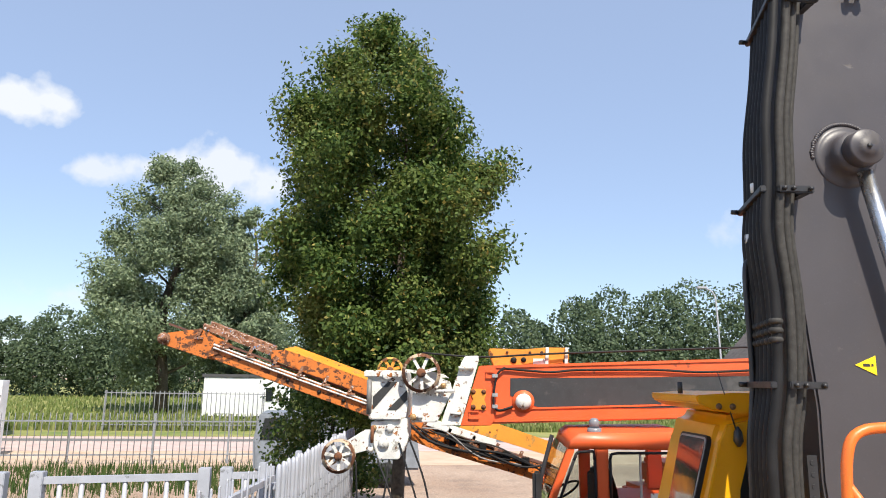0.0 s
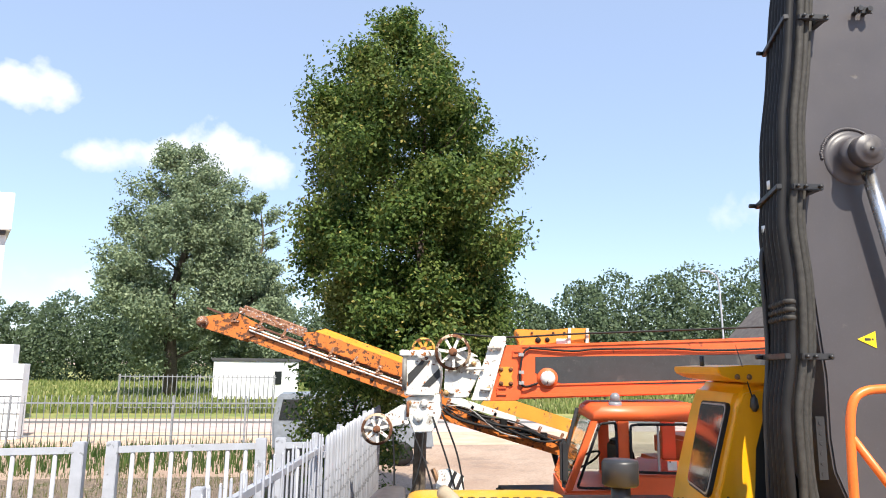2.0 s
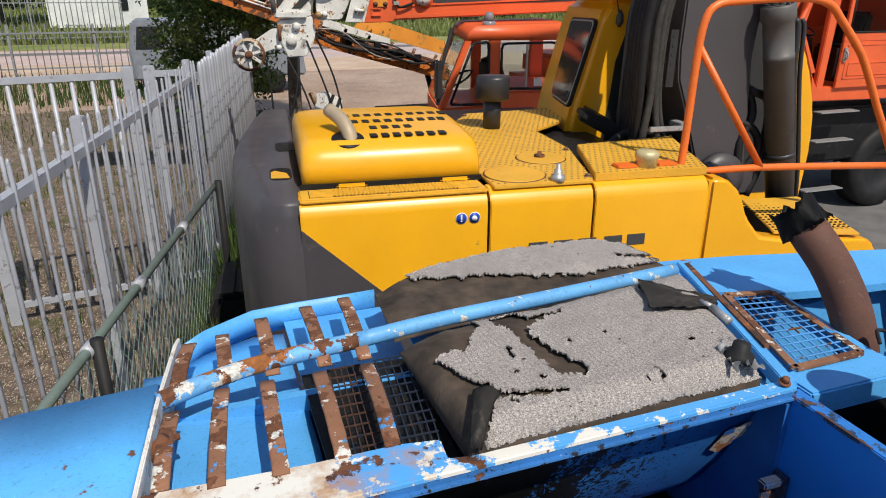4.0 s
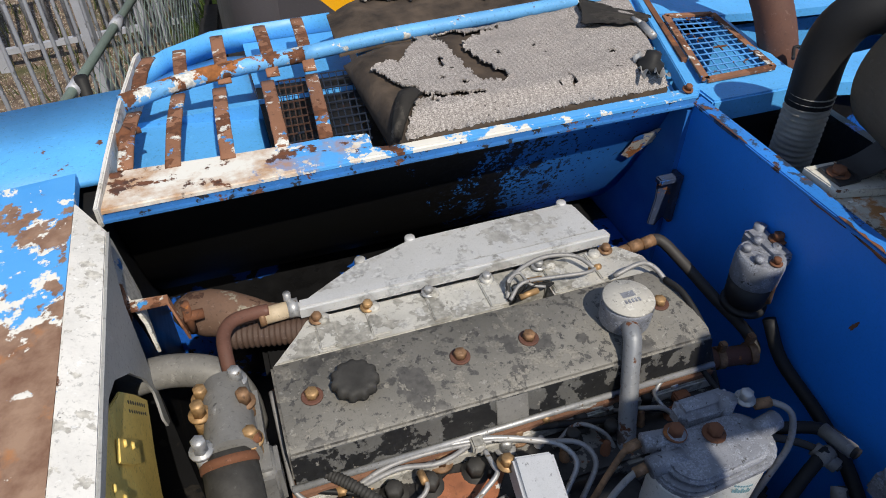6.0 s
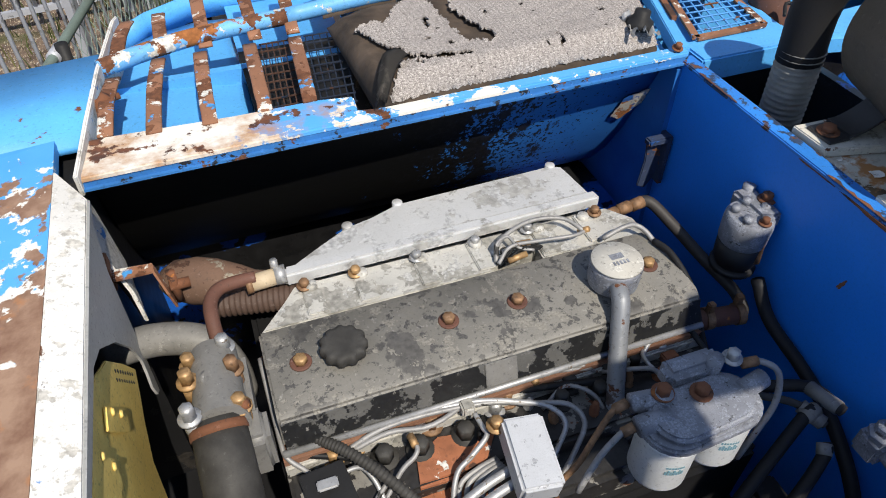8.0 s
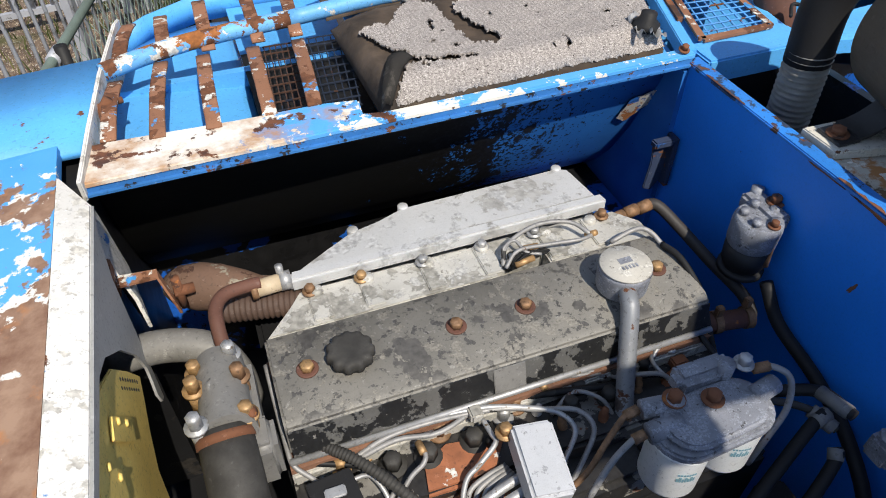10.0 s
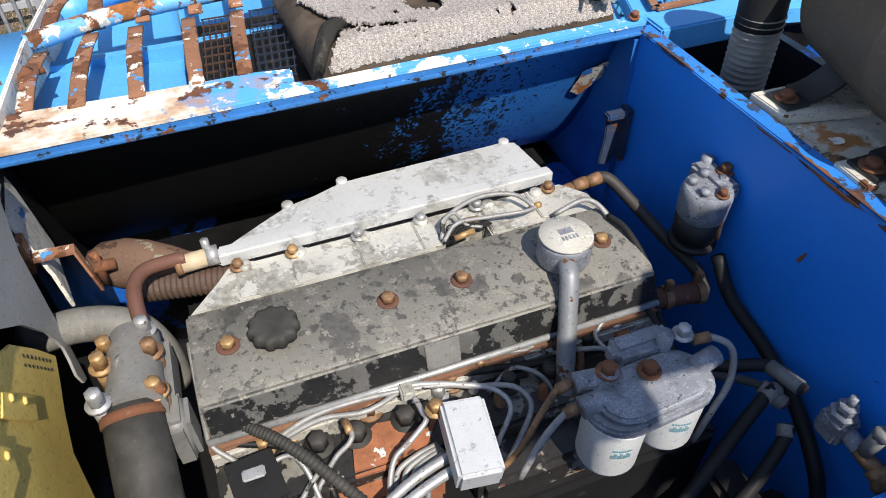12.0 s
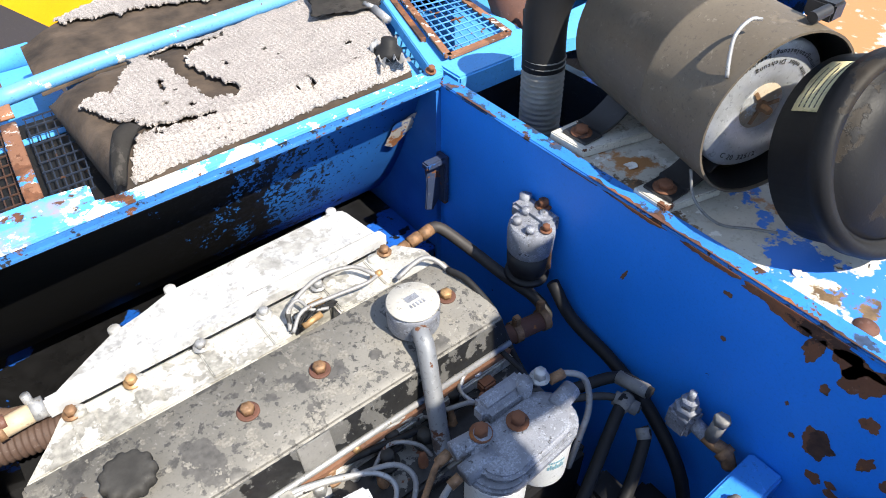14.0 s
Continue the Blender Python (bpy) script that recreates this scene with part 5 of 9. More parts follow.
LINES = [
    [(0.165, 0.598, 2.10), (0.20, 0.612, 2.122), (0.26, 0.618, 2.126), (0.335, 0.598, 2.125), (0.40, 0.588, 2.125), (0.45, 0.572, 2.122), (0.50, 0.545, 2.12), (0.515, 0.515, 2.11), (0.49, 0.49, 2.09), (0.46, 0.47, 2.05)],
    [(0.19, 0.585, 2.105), (0.25, 0.593, 2.122), (0.33, 0.592, 2.124), (0.42, 0.58, 2.122), (0.475, 0.56, 2.12), (0.53, 0.54, 2.118), (0.545, 0.51, 2.105), (0.52, 0.485, 2.08), (0.48, 0.46, 2.04)],
    [(0.20, 0.583, 2.105), (0.26, 0.585, 2.12), (0.325, 0.575, 2.12), (0.41, 0.60, 2.122), (0.48, 0.606, 2.122), (0.54, 0.60, 2.12), (0.60, 0.592, 2.11)],
    [(0.39, 0.572, 2.12), (0.392, 0.545, 2.122), (0.392, 0.53, 2.12), (0.36, 0.512, 2.11), (0.335, 0.50, 2.10), (0.318, 0.47, 2.07), (0.315, 0.44, 2.02)],
    [(0.285, 0.575, 2.115), (0.292, 0.553, 2.116), (0.285, 0.54, 2.112), (0.26, 0.53, 2.10), (0.22, 0.50, 2.07)],
    [(0.105, 0.76, 2.15), (0.106, 0.70, 2.14), (0.108, 0.62, 2.13), (0.112, 0.595, 2.12), (0.135, 0.575, 2.10), (0.15, 0.56, 2.07)],
    [(0.17, 0.555, 2.10), (0.205, 0.555, 2.105), (0.22, 0.535, 2.10), (0.228, 0.505, 2.08), (0.232, 0.47, 2.05)],
    [(0.155, 0.53, 2.08), (0.17, 0.505, 2.085), (0.20, 0.495, 2.085), (0.22, 0.51, 2.09), (0.245, 0.53, 2.095)],
    [(0.49, 0.625, 2.11), (0.54, 0.613, 2.118), (0.58, 0.60, 2.118), (0.61, 0.588, 2.10)],
    [(0.69, 0.585, 2.11), (0.715, 0.60, 2.12), (0.755, 0.605, 2.12), (0.775, 0.60, 2.10)],
]
for i, line in enumerate(LINES):
    bm = B()
    tube(bm, line, 0.0042 if i < 4 else 0.0038, 8)
    part("fuel_line", bm, M["steel_line" if i % 3 else "zinc"], inj, "thin dull steel fuel line")
for i in range(5):
    bm = B()
    d = 0.010 * i
    tube(bm, [(0.40 + d * 0.2, 0.508 - d * 0.55, 2.09), (0.365 + d * 0.6, 0.50 - d * 0.55, 2.092), (0.335 + d, 0.488 - d * 0.5, 2.085), (0.325 + d, 0.46 - d * 0.3, 2.05), (0.325 + d, 0.43, 2.0)], 0.0042, 8)
    part("fuel_line", bm, M["steel_line"], inj)
for y0 in (0.465, 0.445):
    bm = B()
    tube(bm, [(0.28, y0 - 0.03, 2.09), (0.34, y0 - 0.005, 2.10), (0.40, y0 + 0.01, 2.105), (0.46, y0 + 0.02, 2.10)], 0.0075, 8)
    part("return_pipe", bm, M["zinc"], inj, "bright return pipe")
bm = B()
ribbed(bm, (0.118, 0.64, 2.13), (0.30, 0.44, 2.08), 0.0085, 46, 0.10, 8, (0.205, 0.56, 2.125))
part("conduit", bm, M["hose"], inj, "ribbed grey conduit")
for p in ((0.288, 0.572, 2.117), (0.122, 0.77, 2.165), (0.50, 0.61, 2.118)):
    bm = cyl(B(), p, (p[0] + 0.002, p[1] - 0.02, p[2] + 0.001), 0.006, seg=8)
    part("brass_nut", bm, M["brass"], inj)
bm = B()
box(bm, (0.372, 0.572, 2.116), (0.392, 0.594, 2.134), 0.003)
part("line_clip", bm, M["alu"], inj)
bm = B()
prism(bm, [(0.120, 0.565, 2.11), (0.185, 0.568, 2.115), (0.195, 0.50, 2.10), (0.13, 0.49, 2.095)], (0, 0, 0.006), 0.002)
part("bracket_plate", bm, M["oily"], inj, "dark steel bracket with a slot")
bm = B()
box(bm, (0.142, 0.528, 2.118), (0.172, 0.545, 2.123), 0.002)
part("slot", bm, M["zinc"], inj)
rng_c = random.Random(12)
for x, y, z in ((0.13, 0.61, 2.088), (0.155, 0.565, 2.085), (0.27, 0.598, 2.086), (0.36, 0.602, 2.086), (0.40, 0.548, 2.086), (0.485, 0.58, 2.086), (0.515, 0.54, 2.084), (0.575, 0.53, 2.084), (0.655, 0.56, 2.086), (0.705, 0.555, 2.086), (0.77, 0.565, 2.085), (0.79, 0.53, 2.06)):
    bm = B()
    lathe(bm, (x, y, z - 0.02), (rng_c.uniform(-0.25, 0.25), rng_c.uniform(-0.4, 0.1), 1), [(0.011, 0), (0.011, 0.016), (0.008, 0.018), (0.008, 0.034), (0.0055, 0.036), (0.0055, 0.046)], 8)
    part("union_nut", bm, M[rng_c.choice(("bolt", "zinc", "hose", "oily", "steel_line", "rust"))], inj)
for pts, r, k in (([(0.13, 0.60, 2.11), (0.20, 0.575, 2.10), (0.24, 0.54, 2.095), (0.25, 0.49, 2.06)], 0.0055, "oily"), ([(0.44, 0.605, 2.10), (0.52, 0.585, 2.108), (0.60, 0.57, 2.105), (0.69, 0.565, 2.10), (0.76, 0.545, 2.06)], 0.006, "oily"), ([(0.50, 0.56, 2.09), (0.545, 0.575, 2.11), (0.585, 0.55, 2.10), (0.60, 0.52, 2.06)], 0.0035, "steel_line"), ([(0.70, 0.60, 2.11), (0.685, 0.57, 2.12), (0.70, 0.53, 2.11), (0.73, 0.50, 2.08)], 0.0035, "zinc"), ([(0.62, 0.585, 2.10), (0.65, 0.56, 2.125), (0.69, 0.545, 2.12), (0.70, 0.51, 2.09), (0.69, 0.48, 2.05)], 0.004, "steel_line"), ([(0.79, 0.60, 2.12), (0.80, 0.55, 2.10), (0.81, 0.51, 2.06), (0.82, 0.46, 2.0)], 0.005, "rubber"), ([(0.15, 0.53, 2.07), (0.22, 0.46, 2.04), (0.34, 0.43, 2.02)], 0.006, "rubber")):
    bm = B()
    tube(bm, pts, r, 8)
    part("fuel_line", bm, M[k], inj)
for x, y in ((0.47, 0.61), (0.60, 0.605), (0.245, 0.60), (0.74, 0.575)):
    bm = B()
    box(bm, (x - 0.014, y - 0.01, 2.086), (x + 0.014, y + 0.01, 2.104), 0.003)
    part("clip_block", bm, M[rng_c.choice(("alu_dull", "oily", "rust"))], inj)
# control box
box_m = Matrix.Translation((0.437, 0.472, 2.122)) @ Euler((0.10, 0.06, -0.12)).to_matrix().to_4x4()
bm = turned(box(B(), (-0.031, -0.055, -0.022), (0.031, 0.055, 0.022), 0.005, 3), box_m)
single("control_box", bm, M["box_alu"], "dull cast aluminium box bolted beside the head", "control box", (0.437, 0.472, 2.10))
bm = B()
hexbolt(bm, (0.408, 0.533, 2.135), 0.010, 0.014)
part("box_bolt", bm, M["brass"], inj)

# ---- fuel filters ----
ff = thing("fuel_filter", (0.665, 0.44, 2.05), "twin white spin-on fuel filters under a pitted aluminium head", "fuel filter", shift=(0, 0.004, -0.015))
for x, y in ((0.622, 0.418), (0.716, 0.424)):
    bm = B()
    lathe(bm, (x, y, 2.075), (0, 0, 1), [(0.030, 0), (0.038, 0.004), (0.0425, 0.014), (0.043, 0.10), (0.0445, 0.106), (0.0445, 0.112)], 32)
    can = part("filter_can", bm, M["filter"], ff, "white painted filter can")
    bm = B()
    for k in range(7):
        a = -2.1 + 0.09 * k
        for z in ((2.15, 0.004), (2.135, 0.008 + 0.004 * (k % 2))):
            p = Vector((x + 0.0432 * math.cos(a), y + 0.0432 * math.sin(a), z[0]))
            t = Vector((-math.sin(a), math.cos(a), 0)) * 0.0014
            n = Vector((math.cos(a), math.sin(a), 0)) * 0.0004
            prism(bm, [p - t, p + t, p + t + Vector((0, 0, z[1])), p - t + Vector((0, 0, z[1]))], n)
    part("print", bm, worn("teal_print", (0.20, 0.36, 0.41), [], 0.5), can)
bm = B()
outline = []
for cx, cy, a0, a1 in ((0.622, 0.418, 90, 270), (0.716, 0.424, -90, 90)):
    for i in range(13):
        a = radians(a0 + (a1 - a0) * i / 12)
        outline.append((cx + 0.0475 * math.cos(a), cy + 0.0475 * math.sin(a), 2.186))
prism(bm, outline, (0, 0, 0.016), 0.004)
fh = part("head", bm, M["alu_dull"], ff, "pitted grey aluminium casting")
bm = B()
prism(bm, [(p[0] * 0.86 + 0.669 * 0.14, p[1] * 0.86 + 0.421 * 0.14, 2.20) for p in outline], (0, 0, 0.014), 0.006, 3)
part("cap", bm, M["alu_dull"], fh)
bm = B()
box(bm, (0.640, 0.462, 2.195), (0.735, 0.498, 2.232), 0.010, 3)
part("mount", bm, M["alu_dull"], fh)
bm = B()
cyl(bm, (0.58, 0.462, 2.205), (0.64, 0.452, 2.208), 0.0145, seg=14)
cyl(bm, (0.572, 0.428, 2.200), (0.62, 0.425, 2.204), 0.0155, seg=14)
cyl(bm, (0.735, 0.425, 2.208), (0.776, 0.432, 2.21), 0.0145, seg=14)
cyl(bm, (0.715, 0.468, 2.2), (0.715, 0.468, 2.24), 0.012, seg=12)
lathe(bm, (0.622, 0.45, 2.205), (0, 0, 1), [(0.014, 0), (0.013, 0.02)], 14)
lathe(bm, (0.673, 0.435, 2.205), (0, 0, 1), [(0.016, 0), (0.013, 0.016)], 14)
part("boss", bm, M["alu_dull"], fh)
for x, y, z in ((0.621, 0.452, 2.222), (0.673, 0.436, 2.219)):
    bm = B()
    hexbolt(bm, (x, y, z), 0.0105, 0.013)
    part("head_bolt", bm, M["rust"], fh, "rusty banjo bolt")
bm = B()
hexbolt(bm, (0.738, 0.462, 2.235), 0.0095, 0.014)
part("head_bolt", bm, M["zinc"], fh)
for pts, k in (([(0.575, 0.464, 2.205), (0.555, 0.462, 2.203), (0.525, 0.45, 2.17), (0.50, 0.44, 2.13), (0.47, 0.435, 2.10)], "bolt"), ([(0.567, 0.43, 2.2), (0.55, 0.43, 2.195), (0.52, 0.425, 2.16), (0.485, 0.41, 2.11)], "steel_line"), ([(0.752, 0.455, 2.225), (0.775, 0.45, 2.228), (0.80, 0.43, 2.215), (0.797, 0.41, 2.17), (0.775, 0.40, 2.12), (0.765, 0.40, 2.05)], "steel_line")):
    bm = B()
    tube(bm, pts, 0.0048, 8)
    part("fuel_pipe", bm, M[k], ff)
    bm = B()
    cyl(bm, pts[0], pts[1], 0.008, seg=6)
    part("pipe_nut", bm, M["bolt"], ff)

# ---- sedimenter on the side wall ----
sd = thing("sedimenter", (0.95, 0.70, 2.10), "pitted aluminium sedimenter bowl bolted to the blue wall", "sedimenter", shift=(0.0, 0.018, -0.004))
bm = B()
lathe(bm, (0.952, 0.685, 2.178), (0, 0, 1), [(0.037, 0), (0.041, 0.006), (0.0425, 0.045), (0.041, 0.056), (0.038, 0.06), (0.001, 0.062)], 28)
box(bm, (0.955, 0.66, 2.215), (0.998, 0.745, 2.246), 0.006)
cyl(bm, (0.982, 0.735, 2.235), (0.985, 0.738, 2.254), 0.011)
for a in range(5):
    cyl(bm, (0.952 + 0.027 * math.cos(a * 1.26), 0.685 + 0.027 * math.sin(a * 1.26), 2.24), (0.952 + 0.027 * math.cos(a * 1.26), 0.685 + 0.027 * math.sin(a * 1.26), 2.25), 0.008, seg=10)
part("head", bm, M["alu_dull"], sd)
bm = B()
lathe(bm, (0.952, 0.685, 2.13), (0, 0, 1), [(0.02, -0.01), (0.034, 0.0), (0.038, 0.01), (0.040, 0.05)], 24)
part("bowl", bm, M["bowl_shade"], sd)
bm = B()
lathe(bm, (0.952, 0.685, 2.112), (0, 0, 1), [(0.034, 0.004), (0.041, 0.006), (0.041, 0.012), (0.038, 0.015)], 24)
part("ring", bm, M["bowl_shade"], sd)
bm = B()
hexbolt(bm, (0.992, 0.70, 2.246), 0.010, 0.012)
part("bolt", bm, M["rust"], sd)
bm = B()
hexbolt(bm, (0.955, 0.655, 2.24), 0.007, 0.010)
part("bolt", bm, M["rust"], sd)
bm = B()
cyl(bm, (0.962, 0.655, 2.235), (0.966, 0.65, 2.15), 0.007)
part("drain", bm, M["bolt"], sd)

# ---- left end: water housing, hoses, bracket, silencer ----
wh = thing("thermostat_housing", (0.05, 0.62, 2.1), "grey painted thermostat housing with rusty and zinc bolts", "thermostat housing", shift=(-0.004, 0.022, 0.002))
bm = B()
lathe(bm, (0.052, 0.735, 2.19), (0.0, -1, 0.12), [(0.02, 0), (0.033, 0.012), (0.036, 0.05), (0.034, 0.09), (0.038, 0.13), (0.038, 0.15)], 24)
box(bm, (0.015, 0.60, 2.13), (0.095, 0.72, 2.2), 0.012, 3)
box(bm, (0.07, 0.56, 2.1), (0.108, 0.62, 2.19), 0.01, 3)
lathe(bm, (0.047, 0.655, 2.22), (0, 0, 1), [(0.014, 0), (0.013, 0.012), (0.008, 0.012)], 16)
part("housing", bm, M["grey_paint"], wh)
bm = B()
lathe(bm, (0.046, 0.60, 2.205), (0.02, -1, -0.5), [(0.036, 0), (0.037, 0.05), (0.037, 0.25)], 24)
part("hose", bm, M["hose"], wh, "thick dusty rubber hose")
bm = B()
lathe(bm, (0.046, 0.593, 2.203), (0.02, -1, -0.5), [(0.0385, 0), (0.0385, 0.012)], 24)
cyl(bm, (0.075, 0.60, 2.22), (0.09, 0.595, 2.23), 0.007)
part("hose_clamp", bm, M["rust"], wh)
for p, k in (((0.021, 0.701, 2.205), "brass"), ((0.018, 0.662, 2.22), "brass"), ((0.071, 0.715, 2.21), "zinc"), ((0.078, 0.668, 2.215), "bolt"), ((0.018, 0.592, 2.235), "zinc"), ((0.08, 0.602, 2.215), "brass")):
    bm = B()
    cyl(bm, (p[0], p[1], p[2] - 0.04), p, 0.011, seg=12)
    hexbolt(bm, p, 0.010, 0.022)
    part("bolt", bm, M[k], wh)
bm = B()
tube(bm, [(0.055, 0.765, 2.13), (0.057, 0.775, 2.18), (0.056, 0.80, 2.205), (0.058, 0.835, 2.212), (0.075, 0.86, 2.212), (0.11, 0.872, 2.206), (0.13, 0.874, 2.203)], 0.011, 12)
single("rusty_pipe", bm, M["rust_pipe"], "rust-brown bent pipe between housing and manifold", "pipe", (0.055, 0.765, 2.13))
sl = thing("inlet_sleeve", (0.14, 0.875, 2.19), "beige sleeve with a zinc clamp on the manifold's end", "hose", shift=(0.003, 0.0, -0.010))
bm = B()
cyl(bm, (0.118, 0.873, 2.203), (0.158, 0.876, 2.203), 0.0145, seg=16)
part("sleeve", bm, worn("beige_sleeve", (0.5, 0.4, 0.27), [(RUST, 0.2, 30, 0.8, 0)], 0.6), sl)
bm = B()
cyl(bm, (0.110, 0.872, 2.203), (0.120, 0.873, 2.203), 0.016, seg=12)
part("nut", bm, M["bolt"], sl)
bm = B()
cyl(bm, (0.158, 0.877, 2.203), (0.176, 0.877, 2.203), 0.016, seg=14)
cyl(bm, (0.161, 0.884, 2.203), (0.161, 0.884, 2.232), 0.0065, seg=8)
part("clamp", bm, M["zinc"], sl)
bm = B()
lathe(bm, (-0.018, 0.962, 2.165), (1, -0.35, -0.06), [(0.018, 0), (0.034, 0.02), (0.041, 0.055), (0.039, 0.09), (0.030, 0.13), (0.022, 0.155), (0.021, 0.24)], 24)
single("exhaust_elbow", bm, M["elbow"], "bulbous rusty exhaust elbow beside the manifold", "exhaust elbow", (0.03, 0.94, 2.1))
bm = B()
ribbed(bm, (0.05, 0.90, 2.14), (0.19, 0.862, 2.15), 0.022, 16, 0.07)
single("flexible_pipe", bm, worn("brown_flexible_steel", (0.075, 0.045, 0.033), [(RUST, 0.25, 30, 0.9, 0)], 0.7), "brown corrugated flexible exhaust pipe", "pipe", (0.12, 0.88, 2.13))
bm = B()
tube(bm, [(-0.12, 0.86, 2.13), (-0.04, 0.85, 2.145), (0.03, 0.825, 2.14), (0.06, 0.80, 2.10), (0.065, 0.79, 2.03)], 0.027, 16)
single("coolant_pipe", bm, M["grey_paint"], "thick grey coolant pipe", "pipe", (0.0, 0.84, 2.1))
bk = thing("support_bracket", (-0.03, 0.9, 2.15), "folded rusty bracket with a bolt", "bracket")
bm = B()
prism(bm, [(-0.075, 0.93, 2.235), (-0.02, 0.925, 2.235), (-0.018, 0.905, 2.235), (-0.075, 0.905, 2.235)], (0, 0, 0.004))
prism(bm, [(-0.02, 0.925, 2.239), (-0.018, 0.905, 2.239), (0.0, 0.885, 2.17), (-0.002, 0.905, 2.17)], (0.004, 0, 0))
box(bm, (-0.085, 0.91, 2.21), (-0.075, 0.94, 2.27), 0.002)
part("plate", bm, M["rust_strap"], bk)
bm = B()
cyl(bm, (0.0, 0.90, 2.205), (0.03, 0.905, 2.20), 0.009)
cyl(bm, (0.008, 0.90, 2.17), (0.008, 0.90, 2.235), 0.007)
part("bolt", bm, M["rust"], bk)
fan = thing("radiator_fan", (-0.0720, 0.55, 1.8), "yellow plastic radiator fan blades behind the shroud", "fan")
bm = B()
prism(bm, [(-0.0750, y, z) for y, z in ((0.46, 2.345), (0.607, 2.340), (0.662, 2.310), (0.717, 2.273), (0.77, 2.20), (0.81, 2.137), (0.772, 2.116), (0.736, 2.100), (0.687, 2.065), (0.66, 1.98), (0.46, 1.98))], (-0.005, 0, 0.0), 0.0015)
part("blade", bm, M["fan"], fan)
bm = B()
prism(bm, [(-0.0735, y, z) for y, z in ((0.626, 2.293), (0.655, 2.25), (0.679, 2.212), (0.653, 2.195), (0.625, 2.235), (0.595, 2.285))], (0.004, 0, 0), 0.001)
prism(bm, [(-0.0735, y, z) for y, z in ((0.535, 2.345), (0.57, 2.262), (0.552, 2.235), (0.50, 2.25), (0.48, 2.33))], (0.004, 0, 0), 0.001)
part("blade_plate", bm, M["fan"], fan)
for y, z in ((0.632, 2.272), (0.652, 2.238), (0.545, 2.31), (0.555, 2.27)):
    part("rivet", lathe(B(), (-0.0690, y, z), (1, 0, 0), [(0.006, 0), (0.004, 0.003)], 10), M["fan"], fan)
bm = B()
for i in range(8):
    box(bm, (-0.0750, 0.725 + 0.008 * i, 2.235 - 0.0115 * i), (-0.0742, 0.729 + 0.008 * i, 2.2395 - 0.0115 * i))
    box(bm, (-0.0750, 0.715 + 0.008 * i, 2.228 - 0.0115 * i), (-0.0742, 0.718 + 0.008 * i, 2.2325 - 0.0115 * i))
part("print", bm, M["ink"], fan)

# ---- hoses and valves by the side wall ----
bm = B()
tube(bm, [(0.966, 0.65, 2.12), (0.975, 0.60, 2.06), (0.98, 0.50, 2.03), (0.97, 0.40, 2.0), (0.95, 0.30, 1.93), (0.93, 0.25, 1.8)], 0.012, 10)
single("drain_hose", bm, M["rubber"], "black rubber hose hanging along the blue wall", "hose", (0.97, 0.5, 2.0))
vl = thing("drain_valve", (0.96, 0.34, 2.05), "greasy steel and brass valve fittings by the wall", "valve")
bm = B()
lathe(bm, (0.965, 0.343, 2.075), (0, 0, 1), [(0.020, 0), (0.021, 0.010), (0.015, 0.014), (0.015, 0.028), (0.010, 0.030)], 6)
box(bm, (0.945, 0.322, 2.03), (0.988, 0.365, 2.078), 0.006)
cyl(bm, (0.965, 0.325, 2.06), (0.965, 0.30, 2.055), 0.013, seg=8)
cyl(bm, (0.965, 0.343, 2.105), (0.965, 0.343, 2.122), 0.006)
part("body", bm, M["alu_dull"], vl, "greasy grey valve body")
bm = B()
cyl(bm, (0.965, 0.292, 2.06), (0.966, 0.288, 2.104), 0.0115)
hexbolt(bm, (0.966, 0.288, 2.104), 0.0135, 0.012, washer=False)
part("stem", bm, M["grey_paint"], vl)
bm = B()
tube(bm, [(0.965, 0.305, 2.055), (0.966, 0.285, 2.05), (0.970, 0.265, 2.045), (0.972, 0.25, 2.02)], 0.012, 8)
lathe(bm, (0.968, 0.27, 2.047), (0, -1, -0.3), [(0.016, 0), (0.016, 0.012)], 6)
part("elbow", bm, M["bolt"], vl, "rusty brass elbow")
for i, pts in enumerate(([(0.78, 0.50, 2.07), (0.86, 0.47, 2.06), (0.91, 0.44, 2.05), (0.93, 0.40, 2.04)], [(0.70, 0.34, 1.93), (0.80, 0.38, 2.0), (0.90, 0.42, 2.05), (0.93, 0.425, 2.055)], [(0.72, 0.30, 1.9), (0.83, 0.33, 1.97), (0.905, 0.365, 2.02), (0.915, 0.38, 2.03)], [(0.87, 0.50, 2.04), (0.94, 0.46, 2.06), (0.95, 0.40, 2.07)])):
    bm = B()
    tube(bm, pts, 0.0105 if i else 0.0065, 10)
    single("fuel_hose", bm, M["rubber" if i else "hose"], "dusty black hose across the bay", "hose", pts[1])
    bm = B()
    cyl(bm, pts[-2], Vector(pts[-2]).lerp(Vector(pts[-1]), 0.9), 0.0125, seg=10)
    single("hose_ferrule", bm, M["grey_paint"], "short zinc hose end fitting", "hose end", pts[-2])
bm = B()
cyl(bm, (0.82, 0.65, 2.06), (0.94, 0.63, 2.06), 0.018)
single("heater_pipe", bm, M["rust_pipe"], "short rusty pipe at the engine's end", "pipe", (0.88, 0.64, 2.05))
for x in (0.865, 0.925):
    bm = B()
    lathe(bm, (x, 0.642 - 0.16 * (x - 0.87), 2.06), (1, -0.16, 0), [(0.021, 0), (0.021, 0.014)], 18)
    box(bm, (x, 0.636, 2.075), (x + 0.014, 0.648, 2.10), 0.002)
    single("pipe_clamp", bm, M["bolt"], "rusty hose clamp on a short pipe", "clamp", (x, 0.64, 2.06))
bm = B()
